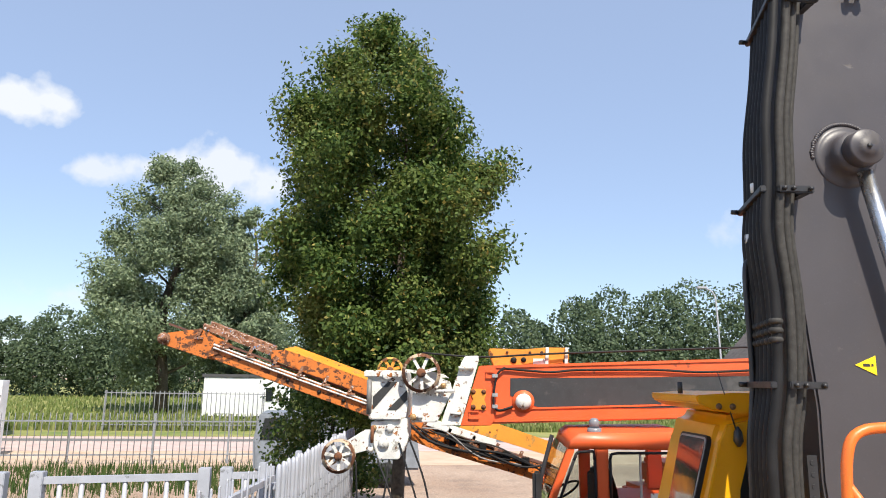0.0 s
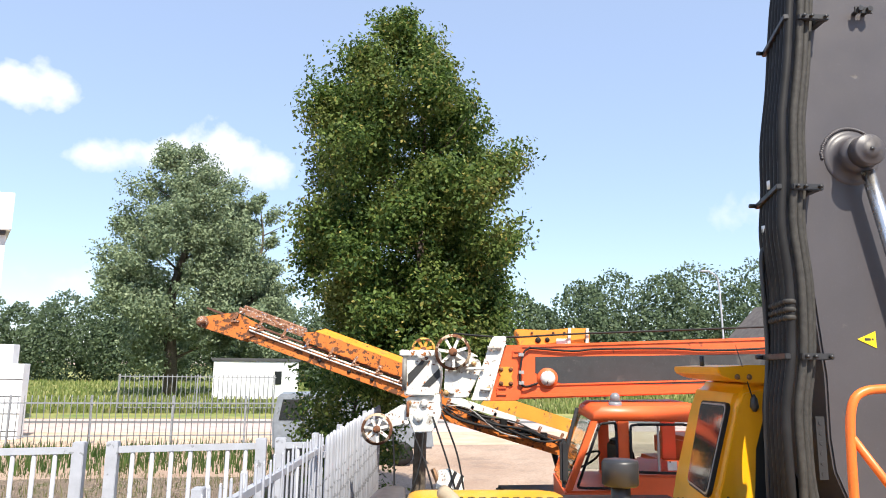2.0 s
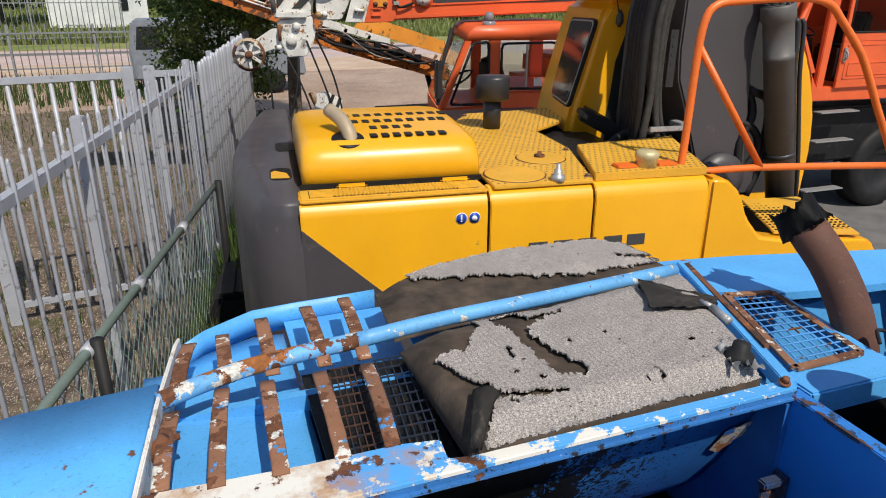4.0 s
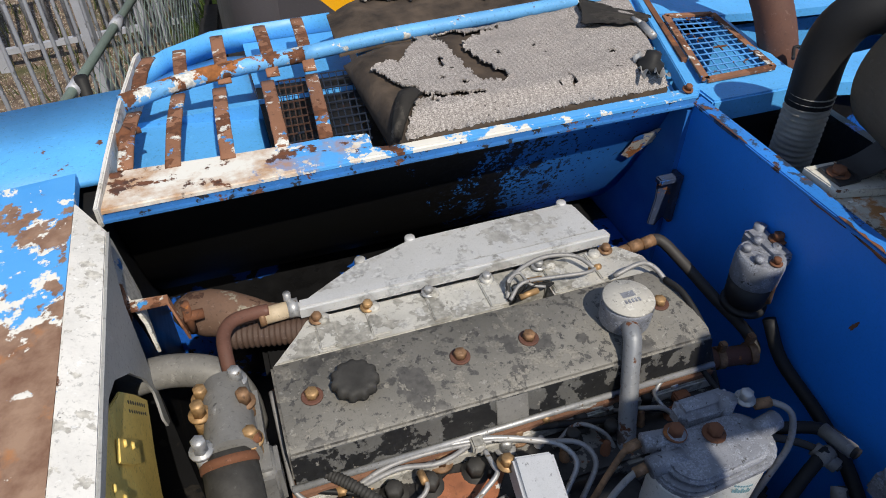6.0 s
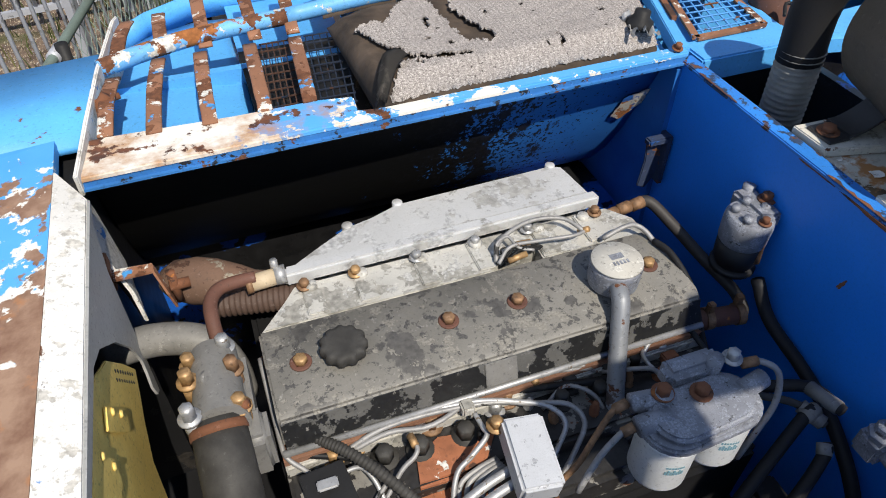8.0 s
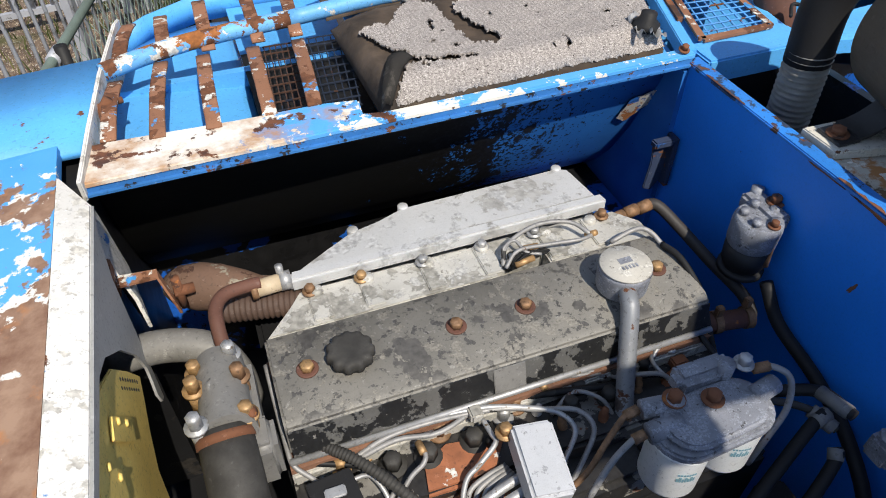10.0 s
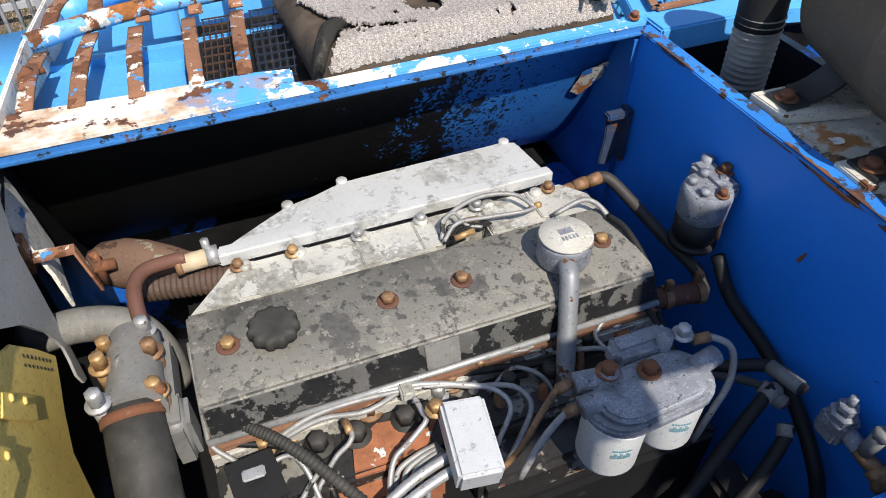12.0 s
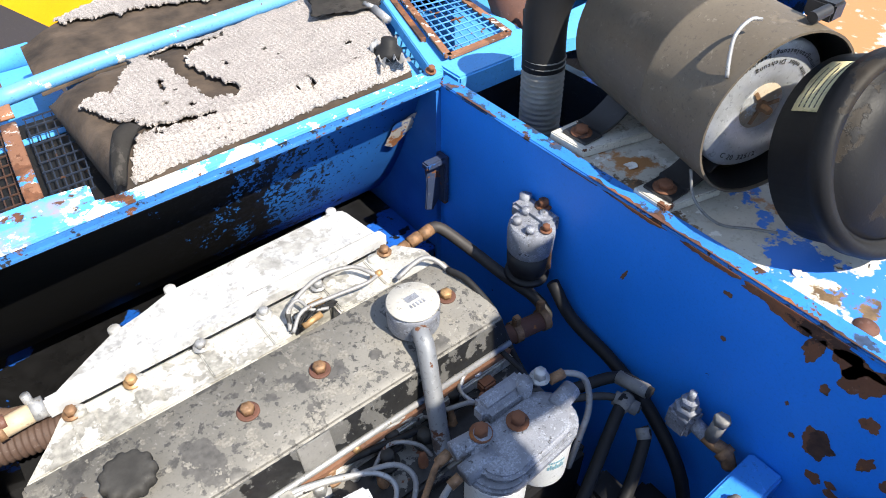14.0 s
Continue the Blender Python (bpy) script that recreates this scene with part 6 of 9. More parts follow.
hexbolt(bm, (0.80, 0.61, 2.10), 0.013, 0.018, (0.3, -0.2, 1))
part("end_bolt", bm, M["brass"], inj)
bm = B()
tube(bm, [(0.79, 0.74, 2.20), (0.80, 0.70, 2.20), (0.808, 0.64, 2.17), (0.81, 0.60, 2.12), (0.82, 0.56, 2.06), (0.83, 0.50, 2.02)], 0.006, 7)
part("harness", bm, M["rubber"], inj)
bm = B()
box(bm, (0.80, 0.30, 1.72), (0.86, 0.40, 1.95), 0.01)
box(bm, (0.86, 0.22, 1.7), (0.96, 0.36, 1.85), 0.01)
single("battery_tray", bm, M["oily"], "dark oily tray deep in the bay", "tray", (0.86, 0.3, 1.7))

# ---- air cleaner ----
ac = thing("air_cleaner", (1.16, 0.62, 2.345), "dull brown-black air cleaner housing, open, with its filter element", "air cleaner")
AX = Vector((-0.28, -0.95, 0)).normalized()
AC = Vector((1.162, 0.486, 2.492))
bm = B()
lathe(bm, AC, -AX, [(0.119, 0.012), (0.124, -0.038), (0.1275, -0.038), (0.126, 0.10), (0.128, 0.102), (0.128, 0.108), (0.126, 0.11), (0.126, 0.30), (0.10, 0.33), (0.001, 0.335)], 48)
bmesh.ops.delete(bm, geom=[f for f in bm.faces if len(f.verts) > 8 and (f.calc_center_median() - AC).dot(AX) > -0.02], context="FACES")
part("housing", bm, M["olive"], ac, "", 50)
# black liner: the shade in the gap round the element, painted on
bm = B()
lathe(bm, AC, -AX, [(0.1185, 0.0135), (0.1228, -0.0345)], 48, cap=False)
lathe(bm, AC, -AX, [(0.1165, 0.02), (0.098, 0.02)], 48, cap=False)
part("housing_mouth", bm, M["oily"], ac)
bm = B()
lathe(bm, AC, -AX, [(0.098, 0.0), (0.098, 0.28)], 40)
part("element_mesh", bm, M["black"], ac)
bm = B()
lathe(bm, AC + AX * 0.001, AX, [(0.102, -0.012), (0.102, 0.0), (0.098, 0.005), (0.055, 0.005), (0.05, 0.002), (0.03, 0.002), (0.026, -0.004), (0.001, -0.004)], 48)
disc = part("element_end", bm, M["zinc_disc"], ac, "galvanised end plate with printed instructions")
bm = B()
lathe(bm, AC + AX * 0.0025, AX, [(0.036, 0), (0.036, 0.001)], 32)
part("stain_ring", bm, worn("rust_stain", (0.33, 0.27, 0.2), [((0.5, 0.5, 0.48), 0.45, 30, 0.5, 0)], 0.7), disc)
bm = B()
hexbolt(bm, AC + AX * 0.003, 0.006, 0.016, AX)
for a in (0.4, 2.5, 4.6):
    u, v, w = basis(AX)
    d = u * math.cos(a) + v * math.sin(a)
    strip(bm, AC + AX * 0.004, AC + AX * 0.004 + d * 0.03, 0.006, 0.002, AX)
part("wing_nut", bm, M["bolt"], ac)


def ring_text(words, r, middle, size, lift=0.0072):
    """Words round the filter's end plate, read from outside."""
    side = Vector((0, 0, 1)).cross(AX).normalized()
    up = AX.cross(side)
    for i, c in enumerate(words):
        if c == " ":
            continue
        a = middle - (i - len(words) / 2) * size * 0.62 / r
        font = bpy.data.curves.new("letter", "FONT")
        font.body, font.size, font.align_x, font.extrude = c, size, "CENTER", 0.0003
        d = side * math.sin(a) + up * math.cos(a)
        t = side * math.cos(a) - up * math.sin(a)
        m = Matrix((-t, -d, AX)).transposed().to_4x4()
        tmp = bpy.data.objects.new("letter", font)
        mesh = tmp.to_mesh()
        mesh.transform(Matrix.Translation(AC + AX * lift + d * r) @ m)
        letters.from_mesh(mesh)
        tmp.to_mesh_clear()
        bpy.data.objects.remove(tmp)


for words, r, middle, size in (("Bedienungsanleitung beachten", 0.088, 0.2, 0.0105), ("Patrone oder Dichtung", 0.073, 0.35, 0.0105), ("C 20 325/2", 0.089, 3.3, 0.012)):
    letters = B()
    ring_text(words, r, middle, size)
    part("printed_line", letters, M["ink"], disc)
u, v, w = basis(AX)
for corners in (((1.033, 0.759), (1.036, 0.684), (1.176, 0.650), (1.205, 0.753)), ((1.022, 0.568), (1.020, 0.506), (1.13, 0.482), (1.135, 0.556))):
    bm = prism(B(), [(x, y, 2.3435) for x, y in corners], (0, 0, 0.016), 0.002)
    part("foot_plate", bm, M["platform_white"], ac, "white foot plate, rusted at the edge")
    (xa, ya), (xb, yb) = corners[0], corners[1]
    xm, ym = (xa + xb) / 2, (ya + yb) / 2
    bm = B()
    cols = []
    for k in range(9):
        q = k / 8
        cols.append([(xm + 0.05 + 0.085 * q, ym + d - 0.012 * q, 2.3605 + 0.004 + h + 0.062 * q ** 1.8) for d, h in ((-0.03, 0), (0.022, 0), (0.022, 0.006), (-0.03, 0.006))])
    rings(bm, cols)
    box(bm, (xm + 0.012, ym - 0.03, 2.3595), (xm + 0.055, ym + 0.022, 2.3655), 0.001)
    part("saddle", bm, M["black"], ac, "black bent steel saddle")
    bm = B()
    hexbolt(bm, (xm + 0.03, ym - 0.004, 2.366), 0.012, 0.010)
    part("foot_bolt", bm, M["rust"], ac)
bm = B()
tube(bm, [(1.115, 0.50, 2.628), (1.098, 0.506, 2.63), (1.075, 0.508, 2.615), (1.062, 0.50, 2.59), (1.056, 0.492, 2.568)], 0.0028, 6)
part("wire_clip", bm, M["zinc"], ac)
bm = B()
tube(bm, [(1.05, 0.50, 2.42), (1.045, 0.478, 2.38), (1.06, 0.44, 2.352), (1.09, 0.40, 2.352), (1.10, 0.37, 2.36)], 0.0024, 6)
part("wire_clip", bm, M["grey_paint"], ac)
bm = B()
cyl(bm, (1.17, 0.462, 2.628), (1.20, 0.458, 2.632), 0.008)
box(bm, (1.20, 0.45, 2.615), (1.23, 0.49, 2.64), 0.003)
part("clip_bracket", bm, M["black"], ac)
# its cover, off and leaning
CX, CC = Vector((-0.215, -0.87, 0.445)).normalized(), Vector((1.168, 0.289, 2.506))
cu, cvv, _ = basis(CX)
cv = thing("air_cleaner_cover", (1.10, 0.33, 2.345), "round black air cleaner cover leaning on the platform", "cover")
bm = B()
lathe(bm, CC, CX, [(0.124, -0.097), (0.129, -0.092), (0.129, -0.034), (0.137, -0.031), (0.137, -0.008), (0.130, 0.0), (0.121, 0.0), (0.116, -0.014), (0.109, -0.014), (0.105, -0.004), (0.064, 0.004), (0.032, 0.006), (0.027, 0.001), (0.010, 0.001), (0.008, 0.004), (0.001, 0.004)], 56)
part("bowl", bm, M["cover_black"], cv, "dusty black bowl")


def on_bowl(angle, back, out):
    up = (Vector((0, 0, 1)) - CX * CX.z).normalized()
    side = up.cross(CX)
    return CC - CX * back + (side * math.sin(angle) + up * math.cos(angle)) * (0.1295 + out)


bm = B()
edge = [[on_bowl(-0.92 + k * 0.0675, back, out) for back, out in ((0.035, 0.0002), (0.035, 0.0009), (0.075 - 0.004 * (k == 3), 0.0009), (0.075, 0.0002))] for k in range(11)]
rings(bm, edge)
part("label", bm, worn("faded_yellow_label", (0.6, 0.52, 0.28), [], 0.6), cv, "faded yellow label with illegible print")
bm = B()
for row in range(4):
    back = 0.043 + 0.0075 * row
    for k in range(14 - 2 * (row % 2)):
        a = -0.88 + k * 0.043
        prism(bm, [on_bowl(a, back, 0.0009), on_bowl(a + 0.034, back, 0.0009), on_bowl(a + 0.034, back + 0.0016, 0.0009), on_bowl(a, back + 0.0016, 0.0009)], on_bowl(a, 0, 0.0004) - on_bowl(a, 0, 0))
part("label_print", bm, M["ink"], cv)
ho = thing("intake_hose", (1.12, 0.86, 2.1), "black corrugated intake hose with a smooth elbow", "hose")
bm = B()
ribbed(bm, (1.135, 0.87, 2.05), (1.13, 0.88, 2.43), 0.036, 34, 0.13, 24)
part("corrugated_hose", bm, M["rib_hose"], ho, "dusty black ribs, lightened to put in the sunlight")
bm = B()
tube(bm, [(1.13, 0.88, 2.40), (1.13, 0.885, 2.50), (1.145, 0.87, 2.56), (1.18, 0.84, 2.58), (1.20, 0.80, 2.57)], 0.040, 18)
part("elbow", bm, M["rubber"], ho)


# ---- yellow excavator beside the machine; x along its flank, y across it ----
ex = thing("excavator", (0.44, 3.23, 0.0), "yellow tracked excavator with dark grey boom and counterweight, parked", "excavator", -5.6)


bm = B()
plan = [(0.0, -0.015), (-0.10, 0.0), (-0.18, 0.06), (-0.215, 0.16), (-0.27, 0.45), (-0.33, 0.9), (-0.35, 1.35), (-0.33, 1.8), (-0.27, 2.25), (-0.2, 2.6), (0.0, 2.7)]
rings(bm, [[(x * k + o, y * (1 if y > 1 else 1) + (0.04 if k < 1 and y < 0.2 else 0), z) for x, y in plan + [(0.05, 2.6), (0.05, 0.05)]] for z, k, o in ((1.0, 0.92, 0), (1.08, 1, 0), (1.9, 1, 0), (2.03, 0.95, 0), (2.09, 0.8, 0), (2.105, 0.6, 0))])
cw = part("counterweight", bm, M["dark_paint"], ex, "dark grey cast counterweight", 50)
for x, y in ((-0.06, 0.57), (-0.02, 1.22)):
    bm = B()
    prism(bm, [(x + 0.056 * math.copysign(abs(math.cos(k * 0.3142)) ** 0.5, math.cos(k * 0.3142)), y + 0.12 * math.copysign(abs(math.sin(k * 0.3142)) ** 0.5, math.sin(k * 0.3142)), 2.10) for k in range(20)], (0, 0, 0.009))
    part("lifting_pocket", bm, M["oily"], cw)
    if y < 1:
        bm = B()
        prism(bm, [(x - 0.05, y - 0.09, 2.1085), (x + 0.045, y - 0.10, 2.1075), (x + 0.03, y + 0.0, 2.1085), (x - 0.03, y + 0.06, 2.1085), (x - 0.05, y + 0.03, 2.1085)], (0, 0, 0.0025))
        part("pocket_lip", bm, M["yellow_deck"], cw)
for x0, x1, nm in ((0.006, 0.893, "side_door"), (0.907, 1.443, "side_door"), (1.457, 2.09, "tank_panel")):
    bm = B()
    prism(bm, [(x0, y, z) for y, z in ((0.0, 1.0), (0.0, 2.03), (0.012, 2.075), (0.04, 2.10), (0.09, 2.112), (0.12, 2.112), (0.12, 1.0))], (x1 - x0, 0, 0), 0.004)
    part(nm, bm, M["yellow"], ex, "glossy yellow side panel")
bm = B()
prism(bm, [(0.007, -0.003, 1.0), (0.007, -0.003, 1.985), (0.40, -0.003, 1.615), (0.892, -0.003, 1.15), (0.892, -0.003, 1.0)], (0, 0.004, 0))
part("dark_flash", bm, M["dark_paint"], ex, "dark grey diagonal paint flash")
bm = B()
box(bm, (0.0, 0.02, 1.0), (2.1, 2.6, 2.05))
part("engine_frame", bm, M["oily"], ex)
bm = B()
box(bm, (0.01, 0.02, 2.095), (0.90, 0.21, 2.118), 0.008)
part("louvre_panel", bm, M["yellow_deck"], ex)
part("louvre_well", box(B(), (0.055, 0.052, 2.1175), (0.86, 0.168, 2.1195)), worn("shaded_vent", (0.05, 0.028, 0.008), [], 0.6), ex)
for row in range(6):
    y = 0.062 + 0.0192 * row
    lower, upper = [], []
    for i in range(67):
        x = 0.16 + 0.60 * i / 66
        z = 0.0055 if i % 2 else -0.0055
        lower.append((x, y - 0.0055 + z, 2.1195))
        upper.append((x, y + 0.0055 + z, 2.1195))
    lower = [(0.058, y - 0.0055, 2.1195), *lower, (0.857, y - 0.0055, 2.1195)]
    upper = [(0.058, y + 0.0055, 2.1195), *upper, (0.857, y + 0.0055, 2.1195)]
    part("louvre_slat", prism(B(), lower + upper[::-1], (0, 0, 0.006)), M["yellow_deck"], ex)
# engine hood
bm = B()
sect = [(0.20, 2.12), (0.205, 2.22), (0.225, 2.275), (0.27, 2.315), (0.36, 2.335), (0.75, 2.355), (1.05, 2.35), (1.22, 2.325), (1.32, 2.27), (1.36, 2.12)]
loops = []
for x, k, o in ((0.035, 0.72, 0.05), (0.05, 0.9, 0.015), (0.085, 0.97, 0.005), (0.14, 1, 0), (0.80, 1, 0), (0.865, 0.97, 0.005), (0.90, 0.9, 0.015), (0.915, 0.72, 0.05)):
    loops.append([(x, (y - 0.78) * (1 - o) + 0.78, 2.12 + (z - 2.12) * k) for y, z in sect])
rings(bm, loops)
part("hood_gap", box(B(), (0.02, 0.188, 2.118), (0.912, 0.204, 2.142)), M["oily"], ex)
hood = part("engine_hood", bm, M["yellow"], ex, "glossy yellow engine hood with punched holes", 50)
for y, xs in ((0.345, (0.40, 0.458, 0.516, 0.574, 0.632, 0.69, 0.748)), (0.50, (0.42, 0.48, 0.54, 0.60)), (0.64, (0.34, 0.40, 0.46, 0.52, 0.58, 0.64, 0.70, 0.76, 0.81)), (0.79, (0.31, 0.37, 0.43, 0.49, 0.55, 0.61, 0.67, 0.73, 0.79, 0.85))):
    for x in xs:
        z = 2.335 + 0.02 * (y - 0.36) / 0.39 if y < 0.75 else 2.355 - 0.005 * (y - 0.75) / 0.3
        bm = B()
        a, b, c = 0.0185, 0.036, 0.006
        prism(bm, [(x + u, y + v, z - 0.004) for u, v in ((-a + c, -b), (a - c, -b), (a, -b + c), (a, b - c), (a - c, b), (-a + c, b), (-a, b - c), (-a, -b + c))], (0, 0, 0.0064))
        part("vent_hole", bm, M["oily"], hood)
for x in (0.19, 0.70):
    bm = B()
    box(bm, (x, 0.17, 2.115), (x + 0.15, 0.215, 2.14), 0.012)
    part("hinge", bm, M["yellow"], hood)
bm = B()
lathe(bm, (0.27, 0.322, 2.322), (0, -0.32, 1), [(0.08, -0.012), (0.08, 0.0055)], 28)
part("pipe_hole", bm, M["oily"], hood)
bm = B()
tube(bm, [(0.29, 0.33, 2.2), (0.285, 0.345, 2.33), (0.255, 0.41, 2.40), (0.205, 0.52, 2.435)], 0.036, 18)
part("exhaust_pipe", bm, worn("tan_exhaust", (0.42, 0.33, 0.22), [(RUST, 0.15, 20, 0.8, 0)], 0.55, 0.2), ex, "tan bent exhaust pipe")
# decks
decks = {"deck_plate": [(0.93, 0.03), (1.45, 0.03), (1.62, 0.72), (1.62, 1.28), (1.92, 1.55), (2.2, 2.1), (1.35, 2.0), (0.94, 1.3)], "tank_deck": [(1.47, 0.06), (2.10, 0.05), (2.34, 0.80), (1.66, 0.70)]}
for nm, outline in decks.items():
    bm = B()
    prism(bm, [(x, y, 2.105) for x, y in outline], (0, 0, 0.02 if nm == "deck_plate" else 0.045), 0.004)
    dk = part(nm, bm, M["yellow_deck"], ex, "dusty yellow tread plate")
    bm = B()
    top = 2.1255 if nm == "deck_plate" else 2.1505
    for i in range(46):
        for j in range(52):
            x, y = 0.93 + 0.035 * i + (0.0175 if j % 2 else 0), 0.07 + 0.04 * j
            if inside(x, y, outline) and (x - 1.09) ** 2 + (y - 0.22) ** 2 > 0.03 and (x - 1.36) ** 2 + (y - 0.52) ** 2 > 0.025:
                lathe(bm, (x, y, top - 0.001), (0, 0, 1), [(0.009, 0), (0.006, 0.003)], 6)
    tagged(part("tread_studs", bm, worn("worn_studs", (0.30, 0.19, 0.05), [], 0.6), dk), kind="stuff")
for x, y, r in ((1.10, 0.22, 0.155), (1.36, 0.52, 0.135)):
    bm = B()
    lathe(bm, (x, y, 2.124), (0, 0, 1), [(r, 0), (r, 0.006), (r - 0.006, 0.006)], 40)
    lc = part("round_hatch", bm, M["yellow_deck"], ex, "round yellow hatch lid")
    bm = B()
    lathe(bm, (x, y, 2.124), (0, 0, 1), [(r + 0.008, 0), (r + 0.008, 0.0025)], 40)
    part("hatch_seal", bm, M["rust_pipe"], lc)
bm = B()
lathe(bm, (1.36, 0.54, 2.13), (0, 0, 1), [(0.03, 0), (0.03, 0.012), (0.012, 0.016), (0.012, 0.03)], 14)
part("hatch_knob", bm, M["rust"], ex)
bm = B()
lathe(bm, (1.27, 0.06, 2.12), (0, 0, 1), [(0.035, 0), (0.036, 0.03), (0.022, 0.035), (0.02, 0.06), (0.012, 0.062), (0.012, 0.09)], 18)
part("breather_cap", bm, M["zinc"], ex)
bm = B()
lathe(bm, (1.79, 0.13, 2.14), (0, 0, 1), [(0.055, 0), (0.055, 0.05), (0.06, 0.055), (0.06, 0.085), (0.045, 0.095), (0.001, 0.097)], 20, ripple=lambda a: 0.03 * math.sin(8 * a))
part("fuel_cap", bm, worn("pale_brass_cap", (0.6, 0.5, 0.26), [], 0.4, 0.3), ex, "pale fuel filler cap")
bm = B()
lathe(bm, (1.36, 1.42, 2.315), (0, 0, 1), [(0.10, 0), (0.118, 0.012), (0.118, 0.14), (0.11, 0.155), (0.001, 0.157)], 8)
cyl(bm, (1.36, 1.42, 2.12), (1.36, 1.42, 2.33), 0.06)
part("air_precleaner", bm, M["black"], ex, "black boxy air intake on a neck")
for x, y in ((0.95, 0.9), (0.96, 0.5), (1.3, 1.9), (1.58, 0.68), (1.45, 0.1), (2.05, 0.1), (2.3, 0.76)):
    bm = B()
    hexbolt(bm, (x, y, 2.125), 0.014, 0.012)
    part("deck_bolt", bm, M["bolt"], ex)
# step in front of the tank
bm = B()
prism(bm, [(x, 0.0, z) for x, z in ((2.10, 1.0), (2.10, 2.10), (2.20, 2.09), (2.30, 2.0), (2.36, 1.86), (2.46, 1.75), (2.62, 1.72), (3.18, 1.68), (3.26, 1.62), (3.30, 1.5), (3.30, 1.0))], (0, 0.12, 0), 0.02, 3)
part("front_skirt", bm, M["yellow"], ex, "moulded yellow front skirt")
bm = B()
prism(bm, [(2.58, 0.05, 1.735), (3.12, 0.0, 1.70), (3.30, 0.55, 1.70), (3.2, 0.62, 1.735), (2.80, 0.64, 1.735)], (0, 0, 0.015), 0.004)
part("step_plate", bm, M["yellow_deck"], ex)
bm = B()
for i in range(16):
    for j in range(13):
        x, y = 2.62 + 0.035 * i + 0.012 * j, 0.08 + 0.042 * j
        if x < 3.1 + 0.25 * y:
            lathe(bm, (x, y, 1.749 - 0.05 * max(0, x - 2.7)), (0, 0, 1), [(0.010, 0), (0.006, 0.004)], 6)
tagged(part("tread_studs", bm, M["oily"], ex), kind="stuff")
bm = B()
box(bm, (2.12, 0.1, 1.0), (2.16, 0.8, 2.1))
box(bm, (2.16, 0.6, 1.0), (3.3, 0.64, 1.7))
part("inner_panel", bm, M["oily"], ex)
# cab
bm = B()
prof = [(1.92, 1.9), (1.955, 2.16), (1.985, 2.27), (2.13, 2.80), (2.19, 2.92), (2.40, 2.97), (3.50, 2.98), (3.667, 2.907), (3.77, 2.716), (3.914, 2.469), (4.03, 2.135), (4.067, 1.85), (4.05, 1.44), (4.03, 1.2), (2.05, 1.2)]
prism(bm, [(x, 1.50, z) for x, z in prof], (0.14, 0.96, 0), 0.05, 3)
cb = part("cab", bm, M["yellow"], ex, "yellow operator's cab with dark windows")
bm = B()
prism(bm, [(x, 1.494, z) for x, z in ((2.45, 2.91), (2.35, 2.766), (2.275, 2.53), (2.255, 2.286), (2.215, 2.0), (2.2, 1.5), (3.85, 1.5), (3.87, 1.85), (3.83, 2.1), (3.72, 2.45), (3.58, 2.69), (3.46, 2.86))], (0, 0.004, 0), 0.0)
part("side_window", bm, M["glass"], cb)


def pane_on_rear(grow, lift):
    """The outline of the sloping rear window, grown evenly and lifted off the cab."""
    near_top, near_low, far_low, far_top = (Vector(p) for p in ((2.137, 1.56, 2.79), (1.98, 1.56, 2.24), (2.084, 2.10, 2.24), (2.211, 2.10, 2.776)))
    mid = (near_top + near_low + far_low + far_top) / 4
    out = (near_low - near_top).cross(far_top - near_top).normalized()
    out = out if out.x < 0 else -out
    pts = []
    for a, b, c in ((far_top, near_top, near_low), (near_top, near_low, far_low), (near_low, far_low, far_top), (far_low, far_top, near_top)):
        for k in range(5):
            s = k / 4
            pts.append(b + (a - b) * 0.10 * (1 - s) ** 2 + (c - b) * 0.10 * s * s)
    return [mid + (p - mid) * grow + out * lift for p in pts], out


pts, out_way = pane_on_rear(1.09, -0.01)
part("window_seal", prism(B(), pts, out_way * 0.026), M["rubber"], cb)
pts, out_way = pane_on_rear(1.045, 0.0)
part("window_rim", prism(B(), pts, out_way * 0.019), worn("pale_seal", (0.3, 0.31, 0.3), [], 0.4), cb)
pts, out_way = pane_on_rear(1.0, 0.0)
part("rear_window", prism(B(), pts, out_way * 0.022), M["glass"], cb, "dark rear window")
bm = B()
prism(bm, [(x, 1.46, z) for x, z in ((2.03, 3.045), (2.04, 3.0), (2.12, 2.965), (2.26, 2.945), (3.7, 2.975), (3.7, 3.07), (2.25, 3.062))], (0.07, 0.9, 0), 0.008)
part("roof_guard", bm, M["yellow"], cb)
for x in (2.16, 2.24):
    part("guard_bolt", hexbolt(B(), (x, 1.458, 2.985), 0.012, 0.01, (0, -1, 0)), M["bolt"], cb)
bm = B()
tube(bm, [(2.055, 1.74, 3.05), (2.055, 1.74, 3.12)], 0.016, 8)
part("roof_peg", bm, M["black"], cb)
bm = B()
cyl(bm, (2.262, 1.47, 2.84), (2.166, 1.47, 3.187), 0.005, 0.002, 6)
lathe(bm, (2.268, 1.47, 2.765), (0, 0, 1), [(0.01, 0), (0.028, 0.03), (0.022, 0.08), (0.006, 0.11)], 10)
part("aerial", bm, M["black"], cb)
# boom with hoses and cylinder
BY = 0.90


def back_edge(z):
    """Where the hoses end on the boom's flank, by height."""
    return float(np.interp(z, (1.8, 2.1, 2.4, 2.8, 3.1, 3.5, 3.86, 4.13, 4.47, 4.87, 5.43, 6.0), (2.36, 2.30, 2.27, 2.27, 2.32, 2.34, 2.318, 2.344, 2.362, 2.425, 2.492, 2.60)))


